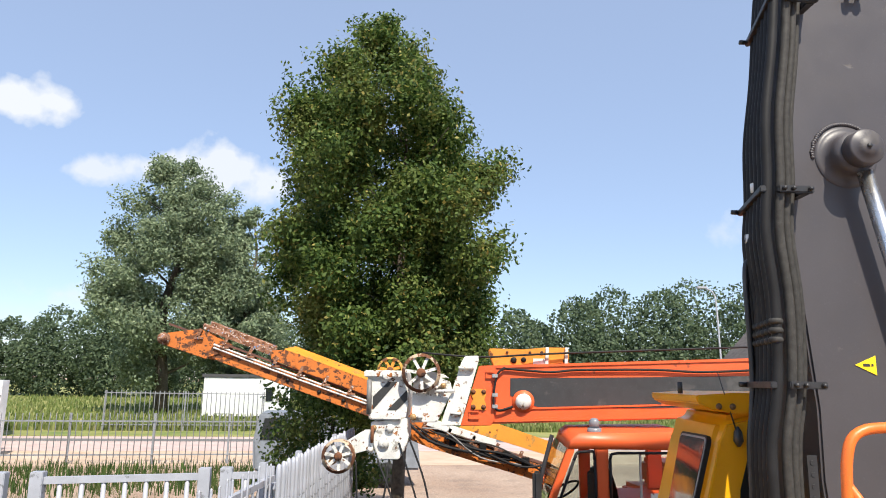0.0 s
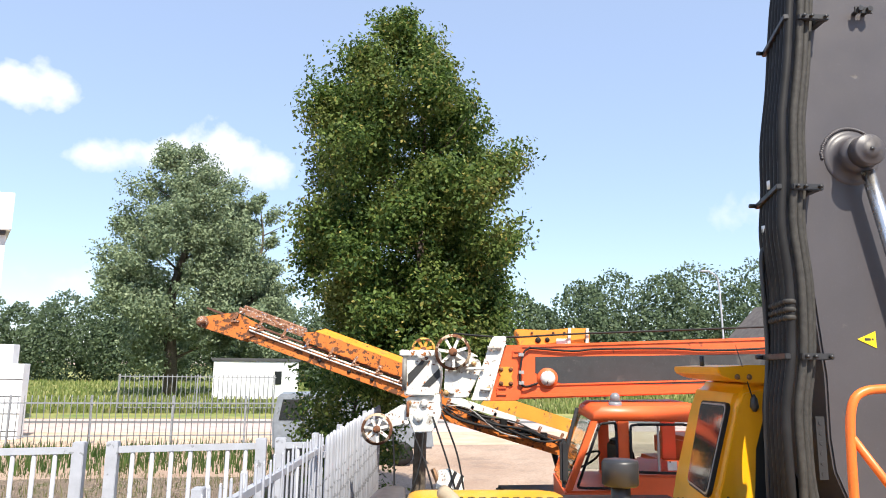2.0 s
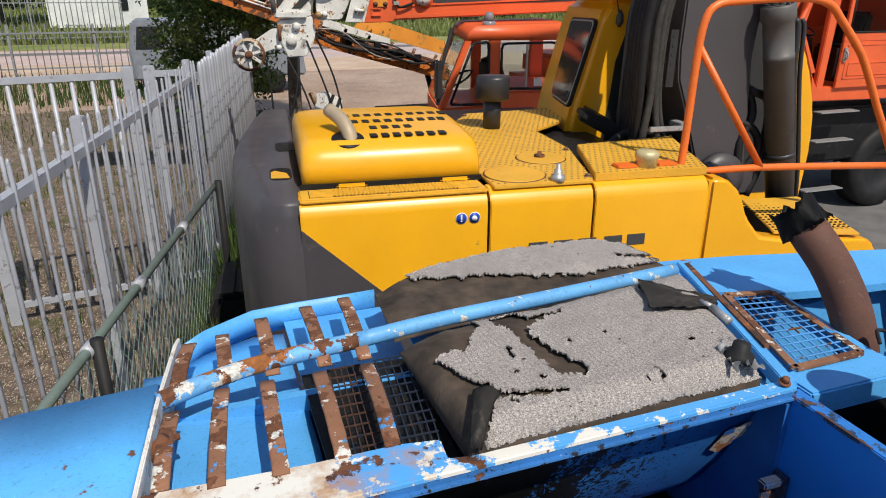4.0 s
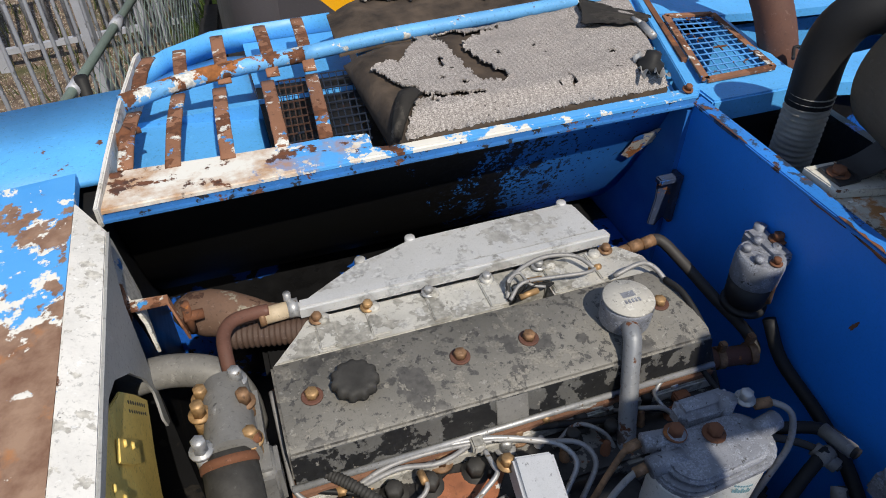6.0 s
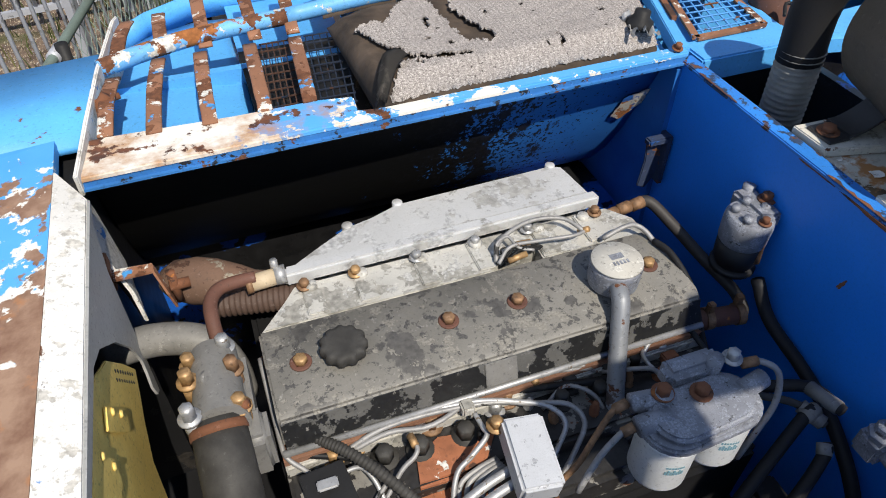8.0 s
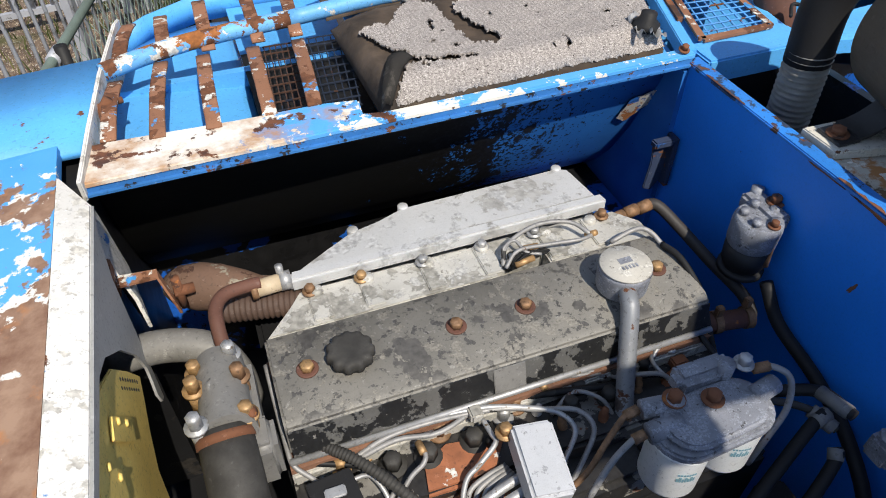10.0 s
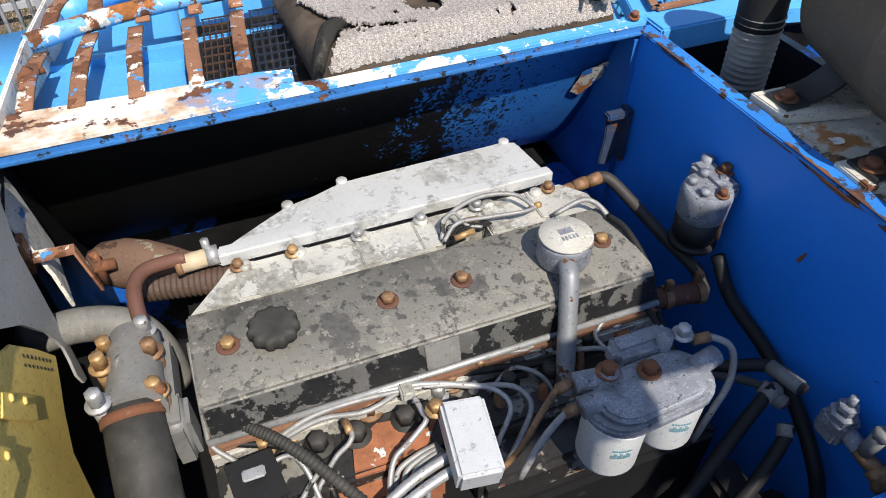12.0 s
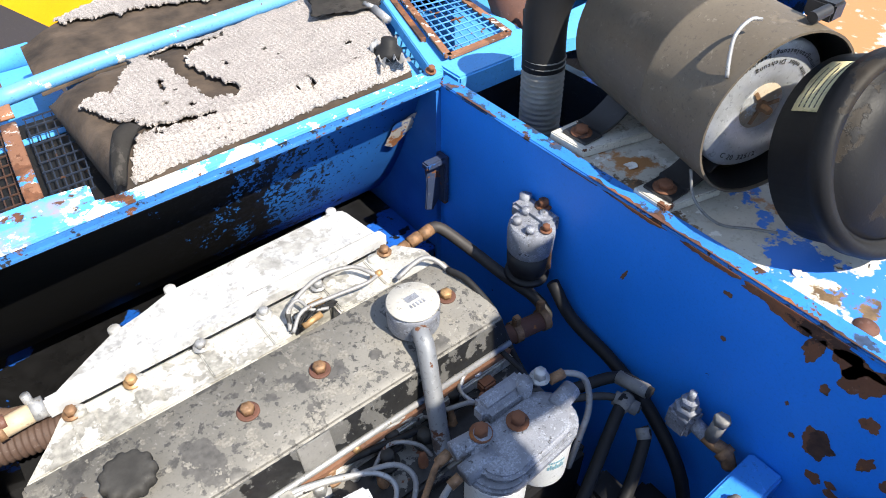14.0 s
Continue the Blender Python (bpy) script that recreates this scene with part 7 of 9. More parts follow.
bm = B()
edge_pts = [(2.66, 1.80), (2.545, 2.11), (2.467, 2.335), (2.41, 2.48), (2.394, 2.66), (2.40, 3.0), (2.36, 3.5), (2.33, 3.86), (2.35, 4.13), (2.37, 4.47), (2.43, 4.87), (2.495, 5.43), (2.56, 5.9), (2.95, 6.3), (5.4, 6.9), (5.4, 6.4), (3.7, 5.9), (3.32, 5.35), (3.172, 4.74), (3.11, 4.255), (3.061, 3.81), (3.021, 3.375), (2.975, 3.0), (2.93, 2.8), (2.92, 2.6), (2.944, 2.39), (2.966, 2.09), (3.0, 1.80)]
prism(bm, [(x, BY, z) for x, z in edge_pts], (0, 0.46, 0), 0.012)
bo = part("boom", bm, M["dark_paint"], ex, "dark grey steel boom")
bm = B()
box(bm, (2.5, BY - 0.05, 1.70), (3.05, BY, 1.93), 0.04)
lathe(bm, (2.78, BY, 1.83), (0, -1, 0), [(0.17, 0), (0.17, 0.06), (0.10, 0.08)], 28)
part("boom_foot", bm, M["dark_paint"], bo)
PIN = Vector((2.665, BY, 4.297))
bm = B()
lathe(bm, PIN, (0, -1, 0), [(0.175, -0.01), (0.168, 0.006), (0.15, 0.010), (0.118, 0.014), (0.112, 0.06), (0.104, 0.10)], 36)
part("pin_boss", bm, M["dark_paint"], bo, "thick pin boss")
bm = B()
lathe(bm, PIN - Vector((0, 0.085, 0)), (0, -1, 0), [(0.10, 0), (0.088, 0.012), (0.088, 0.022), (0.094, 0.03), (0.094, 0.088), (0.086, 0.096), (0.052, 0.096), (0.050, 0.104), (0.001, 0.105)], 32)
part("boom_pin", bm, M["dark_paint"], bo)
bm = B()
lathe(bm, PIN - Vector((0, 0.190, 0)), (0, -1, 0), [(0.012, 0), (0.012, 0.008)], 10)
part("grease_cap", bm, M["black"], bo)
bm = B()
for k in range(-8, 30):
    a = radians(60 + 4.2 * k)
    p = PIN + Vector(((0.183 + 0.003 * math.sin(k * 1.7)) * math.cos(a), -0.004, 0.183 * math.sin(a)))
    lathe(bm, p, (0, -1, 0), [(0.012, -0.006), (0.010, 0.003), (0.001, 0.006)], 7)
part("weld_seam", bm, M["dark_paint"], bo)
bm = B()
for x in (2.765, 2.825):
    cyl(bm, (x, BY, 5.232), (x, BY - 0.06, 5.236), 0.014)
    hexbolt(bm, (x, BY - 0.06, 5.236), 0.02, 0.016, (0, -1, 0), False)
box(bm, (2.74, BY - 0.055, 5.215), (2.85, BY - 0.045, 5.255))
part("bolt_lug", bm, M["black"], bo)
bm = B()
prism(bm, [(x, BY - 0.003, z) for x, z in ((2.70, 5.375), (2.735, 5.375), (2.735, 5.43), (2.80, 5.47), (2.80, 5.52), (2.70, 5.52))], (0, 0.002, 0))
part("maker_mark", bm, M["white"], bo)
bm = B()
cyl(bm, (2.69, 0.80, 4.19), (2.962, 0.80, 2.92), 0.038, seg=24)
part("cylinder_rod", bm, M["chrome"], bo, "polished hydraulic rod")
bm = B()
way = (0.213, 0, -1)
lathe(bm, (2.964, 0.80, 2.925), way, [(0.094, 0), (0.102, 0.01), (0.102, 0.09), (0.092, 0.10), (0.090, 0.30), (0.093, 0.302), (0.093, 0.33), (0.090, 0.332), (0.090, 1.45)], 32)
cy = part("cylinder_barrel", bm, worn("dull_grey_barrel", (0.105, 0.10, 0.095), [((0.06, 0.058, 0.055), 0.3, 5, 0.5, 0)], 0.5, specks=0.2), bo, "dull grey hydraulic cylinder barrel")
for i in range(12):
    a = 2 * math.pi * i / 12
    bm = B()
    hexbolt(bm, (2.964 + 0.08 * math.cos(a), 0.80 + 0.08 * math.sin(a), 2.924), 0.011, 0.014)
    part("gland_bolt", bm, M["black"], cy)
bm = B()
lathe(bm, (2.964 + 0.213 * 0.92, 0.80, 2.925 - 0.92), way, [(0.096, 0), (0.096, 0.03)], 24)
part("barrel_band", bm, M["black"], cy)
for d, r in ((0.0, 0.020), (0.045, 0.014)):
    bm = B()
    tube(bm, [(3.075 + d, 0.76, 2.84), (3.10 + d, 0.76, 2.78), (3.13 + d, 0.76, 2.5), (3.24 + d, 0.76, 1.95), (3.29 + d, 0.77, 1.65)], r, 8)
    part("feed_pipe", bm, M["black"], cy)


def hose_run(across, depth, low, steps=(5.95, 5.43, 4.87, 4.47, 4.13, 3.86, 3.5, 3.1, 2.8, 2.4)):
    return [(back_edge(z) + across, depth, z) for z in steps] + low


for i in range(6):
    s = i / 5
    pts = hose_run(-0.175 + 0.13 * s, 0.80 + 0.44 * s, [(2.13 + 0.10 * s, 0.86 + 0.4 * s, 2.1), (2.25 + 0.10 * s, 0.9 + 0.4 * s, 1.85)])
    hs_ = part("hydraulic_hose", tube(B(), pts, 0.026, 8), M["rubber"], bo, "black hydraulic hose clamped to the boom")
    bm = B()
    for z in (3.40, 3.355, 3.31):
        x = back_edge(z) - 0.175 + 0.13 * s
        lathe(bm, (x, 0.80 + 0.44 * s, z), (0, 0, 1), [(0.028, 0), (0.034, 0.008), (0.034, 0.02), (0.028, 0.028)], 10)
    part("hose_collar", bm, M["hose"], hs_)
for across, depth, r, m, low in ((-0.105, 0.80, 0.024, "hose", [(2.14, 0.80, 2.1), (2.20, 0.84, 1.85)]), (-0.058, 0.82, 0.022, "hose", [(2.25, 0.80, 2.1), (2.30, 0.84, 1.85)]), (-0.012, 0.855, 0.016, "hose", [(2.31, 0.83, 2.1), (2.37, 0.85, 1.85)])):
    part("hydraulic_hose", tube(B(), hose_run(across, depth, low), r, 8), M[m], bo, "grey hydraulic pipe clamped to the boom's flank")
for z in (5.13, 4.075, 3.11):
    x = back_edge(z)
    bm = B()
    box(bm, (x - 0.13, 0.762, z - 0.018), (x + 0.055, 0.79, z + 0.018), 0.005)
    box(bm, (x + 0.0, 0.79, z - 0.018), (x + 0.05, BY, z + 0.018), 0.005)
    for dx in (-0.105, -0.058, 0.03):
        cyl(bm, (x + dx, 0.762, z), (x + dx, 0.742, z), 0.011, seg=6)
    part("hose_clamp", bm, M["black"], bo)
    bm = B()
    strip(bm, (x - 0.205, 0.775, z - 0.016), (x - 0.065, 1.29, z - 0.016), 0.03, 0.032, (0, 0, 1), 0.004)
    cyl(bm, (x - 0.085, 1.27, z), (x - 0.125, 1.27, z), 0.014, seg=8)
    part("hose_clamp", bm, M["black"], bo)
bm = B()
box(bm, (2.17, 0.765, 2.185), (2.40, 0.79, 2.215), 0.004)
box(bm, (2.38, 0.765, 2.20), (2.44, BY, 2.23), 0.004)
part("hose_clamp", bm, M["zinc"], bo)
for z, s in ((4.16, 0.55), (3.90, 0.8)):
    x = back_edge(z) - 0.175 + 0.13 * s
    part("hose_tag", lathe(B(), (x, 0.80 + 0.44 * s, z - 0.03), (0, 0, 1), [(0.028, 0), (0.028, 0.05)], 10), M["white"], bo, "white tag on a hose")
bm = B()
tube(bm, [(2.31, 1.2, 3.79), (2.262, 1.2, 3.785), (2.233, 1.2, 3.70), (2.236, 1.2, 3.27), (2.232, 1.2, 3.1), (2.205, 1.2, 2.82), (2.185, 1.2, 2.335), (2.2, 1.2, 2.0)], 0.017, 8)
part("grab_pipe", bm, M["black"], bo)
tri = B()
prism(tri, [(2.607, BY - 0.004, 3.214), (2.716, BY - 0.004, 3.261), (2.716, BY - 0.004, 3.165)], (0, 0.003, 0))
part("warning_sign", tri, M["sign_yellow"], bo, "yellow triangular warning sticker")
bm = B()
box(bm, (2.648, BY - 0.0065, 3.207), (2.683, BY - 0.004, 3.221))
box(bm, (2.69, BY - 0.0065, 3.208), (2.701, BY - 0.004, 3.22))
part("warning_mark", bm, M["ink"], bo)
bm = B()
for k in range(6):
    lathe(bm, (2.335, 0.885, 2.47 + 0.055 * k), (0, -1, 0), [(0.014, 0), (0.012, 0.008)], 10)
box(bm, (2.31, 0.88, 2.44), (2.36, 0.89, 2.78))
part("bolt_plate", bm, M["black"], bo)
# hydraulic pipework below, near the boom foot
for k, pts in enumerate(([(2.0, 1.0, 2.05), (2.15, 1.0, 2.14), (2.35, 0.95, 2.12), (2.5, 0.9, 1.95)], [(2.9, 0.95, 2.5), (3.0, 0.92, 2.25), (2.92, 0.9, 2.05), (2.95, 0.88, 1.75)], [(2.95, 0.92, 2.4), (3.1, 0.9, 2.3), (3.08, 0.88, 1.9), (3.0, 0.86, 1.7)], [(2.85, 0.95, 2.2), (3.0, 0.9, 2.15), (3.05, 0.88, 2.0), (2.9, 0.88, 1.8)])):
    bm = B()
    tube(bm, pts, 0.028, 8)
    part("hydraulic_hose", bm, M["rubber"], ex)
bm = B()
m = Matrix.Translation((2.12, 1.25, 2.13)) @ Euler((0, radians(28), radians(-20))).to_matrix().to_4x4()
part("rubber_guard", turned(box(B(), (-0.22, -0.1, -0.04), (0.2, 0.1, 0.05), 0.03), m), M["rubber"], ex, "black rubber guard")
# orange hand rail
rail = part("hand_rail", tube(B(), [(1.66, 0.14, 2.13), (1.82, 0.12, 2.09), (1.97, 0.13, 2.10), (2.004, 0.14, 2.2), (2.019, 0.15, 2.648), (2.036, 0.15, 2.86), (2.094, 0.15, 2.94), (2.24, 0.15, 2.959), (2.575, 0.15, 2.973), (2.747, 0.15, 2.944), (2.852, 0.15, 2.854), (2.958, 0.15, 2.748), (3.047, 0.15, 2.641), (3.2, 0.15, 2.39), (3.38, 0.15, 2.09), (3.46, 0.15, 1.78)], 0.0205, 10, 4), M["orange"], ex, "orange tubular hand rail")
bm = B()
tube(bm, [(1.97, 0.13, 2.10), (2.5, 0.14, 2.10), (3.38, 0.15, 2.06)], 0.02, 8)
part("rail_bar", bm, M["orange"], rail)
bm = B()
tube(bm, [(2.03, 0.15, 2.74), (2.50, 0.14, 2.095)], 0.019, 8)
part("rail_brace", bm, M["orange"], rail)
for x in (1.62, 1.85):
    bm = B()
    box(bm, (x, 0.105, 2.15), (x + 0.11, 0.185, 2.165), 0.004)
    part("rail_foot", bm, M["orange"], rail)
# round stickers and the maker's mark as plain shapes
for x, k in ((0.76, 0), (0.825, 1)):
    bm = B()
    lathe(bm, (x, -0.001, 1.985), (0, -1, 0), [(0.029, 0), (0.029, 0.001)], 28)
    st = part("safety_sticker", bm, M["white"], ex, "round blue and white safety sticker")
    bm = B()
    lathe(bm, (x, -0.0022, 1.985), (0, -1, 0), [(0.026, 0), (0.026, 0.0008)], 28)
    part("sticker_face", bm, M["sign_blue"], st)
    bm = B()
    if k:
        lathe(bm, (x, -0.0032, 1.982), (0, -1, 0), [(0.014, 0), (0.014, 0.0008)], 20)
    else:
        box(bm, (x - 0.004, -0.0042, 1.98), (x + 0.004, -0.0032, 2.003))
        box(bm, (x - 0.004, -0.0042, 1.968), (x + 0.004, -0.0032, 1.975))
    part("sticker_symbol", bm, M["white"], st)
for x in (1.11, 1.245, 1.375, 1.52, 1.65):
    bm = B()
    box(bm, (x, -0.004, 1.772), (x + 0.10, 0.0, 1.83), 0.001)
    part("maker_mark", bm, M["lettering"], ex)
# tracks and frame below
for y in (0.15, 2.0):
    bm = B()
    loop = [(-0.6, 0.12), (-0.75, 0.45), (-0.6, 0.82), (3.2, 0.82), (3.4, 0.45), (3.2, 0.12)]
    prism(bm, [(x, y, z) for x, z in loop], (0, 0.6, 0), 0.05)
    tr = part("track", bm, M["oily"], ex, "dark steel crawler track")
    for i in range(26):
        bm = B()
        box(bm, (-0.58 + 0.146 * i, y - 0.03, 0.82), (-0.47 + 0.146 * i, y + 0.63, 0.85), 0.004)
        part("track_shoe", bm, M["oily"], tr)
bm = B()
cyl(bm, (1.3, 1.35, 0.8), (1.3, 1.35, 1.05), 0.65, seg=32)
box(bm, (0.0, 0.05, 0.98), (3.3, 2.65, 1.06))
part("slewing_ring", bm, M["oily"], ex)


# ---- mobile crane behind the excavator ----
cr = thing("mobile_crane", (5.0, 8.0, 0.0), "red mobile crane with a lowered telescopic boom and white boom head", "mobile crane")
# the boom lies askew: u along it, v away from the road, z up
CRM = Matrix.Translation((2.0, 8.2, 0)) @ Matrix.Rotation(radians(-11.3), 4, "Z")


def crane_part(name, bm, material, parent, label="", sharp=38):
    return part(name, turned(bm, CRM), material, parent, label, sharp)


bm = B()
rings(bm, [[(u0, v, z0), (u1, v, z1), (u2, v, z2), (u3, v, z3)] for v in (0, 0.55) for u0, z0, u1, z1, u2, z2, u3, z3 in ((-0.049, 2.64, 0.147, 3.255, 4.95, 3.46, 4.95, 2.86),)])
bmesh.ops.recalc_face_normals(bm, faces=bm.faces)
tb = crane_part("telescopic_boom", bm, M["red"], cr, "red telescopic boom with a dark side band")
bm = B()
prism(bm, [(0.478, -0.006, 3.139), (0.476, -0.006, 2.955), (0.80, -0.006, 2.825), (2.0, -0.006, 2.85), (4.9, -0.006, 2.97), (4.9, -0.006, 3.28), (3.254, -0.006, 3.205), (1.67, -0.006, 3.165)], (0, 0.005, 0))
crane_part("side_band", bm, worn("dull_dark_band", (0.035, 0.037, 0.04), [((0.07, 0.07, 0.07), 0.3, 2, 0.6, 0)], 0.5), tb)
for z, h in ((2.66, 0.035), (2.79, 0.02), (3.235, 0.03)):
    bm = B()
    prism(bm, [(0.0 if z < 2.7 else 0.14, -0.014, z), (0.0 if z < 2.7 else 0.14, -0.014, z + h), (4.9, -0.014, z + h + 0.20), (4.9, -0.014, z + 0.20)], (0, 0.012, 0), 0.002)
    crane_part("boom_flange", bm, M["red"], tb)
bm = B()
prism(bm, [(-0.055, -0.03, 2.63), (0.14, -0.03, 3.265), (0.33, -0.03, 3.27), (0.27, -0.03, 3.03), (0.31, -0.03, 2.70), (0.27, -0.03, 2.64)], (0, 0.028, 0), 0.006)
crane_part("boom_collar", bm, M["red"], tb)
bm = B()
prism(bm, [(0.055, -0.045, 2.80), (0.055, -0.045, 2.86), (0.075, -0.045, 2.91), (0.055, -0.045, 2.955), (0.055, -0.045, 3.02), (0.215, -0.045, 3.02), (0.215, -0.045, 2.955), (0.195, -0.045, 2.91), (0.215, -0.045, 2.86), (0.215, -0.045, 2.80)], (0, 0.014, 0), 0.004)
yp = crane_part("yellow_plate", bm, M["conveyor_yellow"], tb, "scuffed yellow cover plate")
for u in (0.08, 0.19):
    for z in (2.83, 2.99):
        crane_part("plate_bolt", hexbolt(B(), (u, -0.045, z), 0.017, 0.016, (0, -1, 0)), M["rust"], yp)
for u, z, w, h in ((0.03, 2.70, 0.11, 0.09), (0.21, 3.13, 0.10, 0.08)):
    bm = B()
    for k in (0, 1):
        box(bm, (u, -0.05, z + k * (h - 0.018)), (u + w, -0.03, z + k * (h - 0.018) + 0.018), 0.003)
    box(bm, (u, -0.045, z), (u + 0.018, -0.03, z + h), 0.003)
    crane_part("boom_bracket", bm, M["red"], tb)
bm = B()
lathe(bm, (0.615, -0.004, 2.895), (0, -1, 0), [(0.12, 0), (0.118, 0.012)], 20)
crane_part("pin_plate", bm, M["red"], tb)
bm = B()
lathe(bm, (0.615, 0, 2.895), (0, -1, 0), [(0.085, 0), (0.085, 0.05), (0.06, 0.075), (0.04, 0.085), (0.001, 0.09)], 20)
crane_part("boom_pin", bm, M["crane_white"], tb)
bm = B()
prism(bm, [(u, 0.1, z) for u, z in ((0.25, 3.40), (0.25, 3.455), (0.30, 3.46), (0.62, 3.452), (0.80, 3.47), (0.87, 3.478), (1.09, 3.478), (1.125, 3.455), (1.125, 3.30), (1.08, 3.292), (1.04, 3.31), (0.88, 3.285), (0.36, 3.25), (0.30, 3.256), (0.29, 3.30))], (0, 0.25, 0), 0.008)
yl = crane_part("yellow_jib_mount", bm, M["conveyor_yellow"], cr, "yellow plate on top of the boom")
for u, z, r in ((0.52, 3.335, 0.034), (0.63, 3.34, 0.028), (0.83, 3.42, 0.018), (1.09, 3.33, 0.03), (0.45, 3.42, 0.015), (0.70, 3.42, 0.015)):
    bm = B()
    lathe(bm, (u, 0.1, z), (0, -1, 0), [(r, 0), (r, 0.012), (r * 0.6, 0.02)], 12)
    crane_part("plate_bolt", bm, M["oily" if r > 0.02 else "rust"], yl)
for u in (0.88, 1.09):
    bm = B()
    strip(bm, (u, 0.09, 3.29), (u + 0.01, 0.09, 3.48), 0.035, 0.014, (0, -1, 0), 0.003)
    crane_part("plate_latch", bm, M["crane_white"], yl)
bm = B()
box(bm, (0.735, 0.094, 3.285), (0.875, 0.10, 3.355))
crane_part("name_plate", bm, M["crane_white"], yl)
hd = crane_part("boom_head", prism(B(), [(-1.06, -0.1, 3.16), (-1.03, -0.1, 2.68), (-0.64, -0.1, 2.70), (-0.61, -0.1, 2.90), (-0.64, -0.1, 3.19)], (0, 0.6, 0), 0.012), M["crane_white"], cr, "white weathered boom head with black stripes")
for pts in ([(-0.99, 2.782), (-0.993, 2.92), (-0.835, 3.08), (-0.738, 3.081)], [(-0.836, 2.784), (-0.627, 3.0), (-0.622, 2.893), (-0.733, 2.785)]):
    bm = B()
    prism(bm, [(u, -0.106, z) for u, z in pts], (0, 0.005, 0))
    crane_part("black_stripe", bm, M["ink"], hd)
for a, b in (((-1.09, -0.14, 3.125), (-0.67, -0.06, 3.20)), ((-1.02, -0.15, 2.685), (-0.68, -0.09, 2.755))):
    crane_part("head_bar", box(B(), a, b, 0.012), M["crane_white"], hd)
crane_part("head_pipe", cyl(B(), (-1.025, -0.13, 2.74), (-1.03, -0.13, 3.10), 0.028), M["grey_paint"], hd)
bm = B()
prism(bm, [(-0.563, -0.12, 3.127), (-0.30, -0.12, 3.14), (-0.165, -0.12, 3.09), (-0.145, -0.12, 2.994), (-0.303, -0.12, 2.668), (-0.576, -0.12, 2.664)], (0, 0.04, 0), 0.008)
crane_part("side_plate", bm, M["crane_white"], hd)
bm = B()
prism(bm, [(-0.05, -0.16, 3.30), (-0.015, -0.16, 3.362), (0.13, -0.16, 3.37), (0.135, -0.16, 3.32), (-0.055, -0.16, 2.64), (-0.265, -0.16, 2.64)], (0, 0.05, 0), 0.008)
crane_part("side_plate", bm, M["crane_white"], hd)
bm = B()
prism(bm, [(-0.5, -0.11, 3.12), (-0.18, -0.11, 3.13), (-0.24, -0.11, 3.17), (-0.5, -0.11, 3.22)], (0, 0.04, 0), 0.006)
crane_part("sheave_guard", bm, M["crane_white"], hd)
bm = B()
prism(bm, [(-1.006, -0.1, 2.66), (-0.623, -0.1, 2.706), (-0.60, -0.1, 2.52), (-0.619, -0.1, 2.44), (-0.70, -0.1, 2.28), (-0.915, -0.1, 2.27), (-1.0, -0.1, 2.50)], (0, 0.35, 0), 0.01)
crane_part("lower_bracket", bm, M["crane_white"], hd)
bm = B()
prism(bm, [(-0.98, -0.07, 2.58), (-1.069, -0.07, 2.575), (-1.479, -0.07, 2.322), (-1.526, -0.07, 2.21), (-1.43, -0.07, 2.20), (-1.159, -0.07, 2.327), (-0.98, -0.07, 2.38)], (0, 0.06, 0), 0.006)
crane_part("sheave_arm", bm, M["crane_white"], hd)


def sheave(u, v, z, r, parent, spokes=7, paint="crane_white"):
    bm = B()
    lathe(bm, (u, v, z), (0, -1, 0), [(r * 0.84, 0), (r, 0), (r, 0.02), (r * 0.93, 0.035), (r, 0.05), (r, 0.07), (r * 0.84, 0.07)], 36, cap=False)
    k = len(bm.verts) // 36
    bm.verts.ensure_lookup_table()
    for i in range(36):
        j = (i + 1) % 36
        bm.faces.new((bm.verts[i], bm.verts[j], bm.verts[(k - 1) * 36 + j], bm.verts[(k - 1) * 36 + i]))
    rim = crane_part("sheave", bm, worn("rust_streaked_sheave", (0.42, 0.32, 0.22) if paint == "crane_white" else (0.5, 0.3, 0.06), [(RUST, 0.52, 9, 0.9, 0), (RUST_DARK, 0.3, 14, 0.9, 0)], 0.6), parent, "spoked rope sheave, white with rust")
    for s in range(spokes):
        a = 2 * math.pi * s / spokes + 0.3
        d = Vector((math.cos(a), 0, math.sin(a)))
        bm = B()
        strip(bm, Vector((u, v - 0.03, z)) + d * r * 0.15, Vector((u, v - 0.03, z)) + d * r * 0.87, 0.032, 0.02, (0, -1, 0))
        crane_part("spoke", bm, M[paint], rim)
    bm = B()
    lathe(bm, (u, v + 0.01, z), (0, -1, 0), [(r * 0.24, 0), (r * 0.24, 0.09), (r * 0.12, 0.1)], 16)
    crane_part("hub", bm, M["rust"], rim)


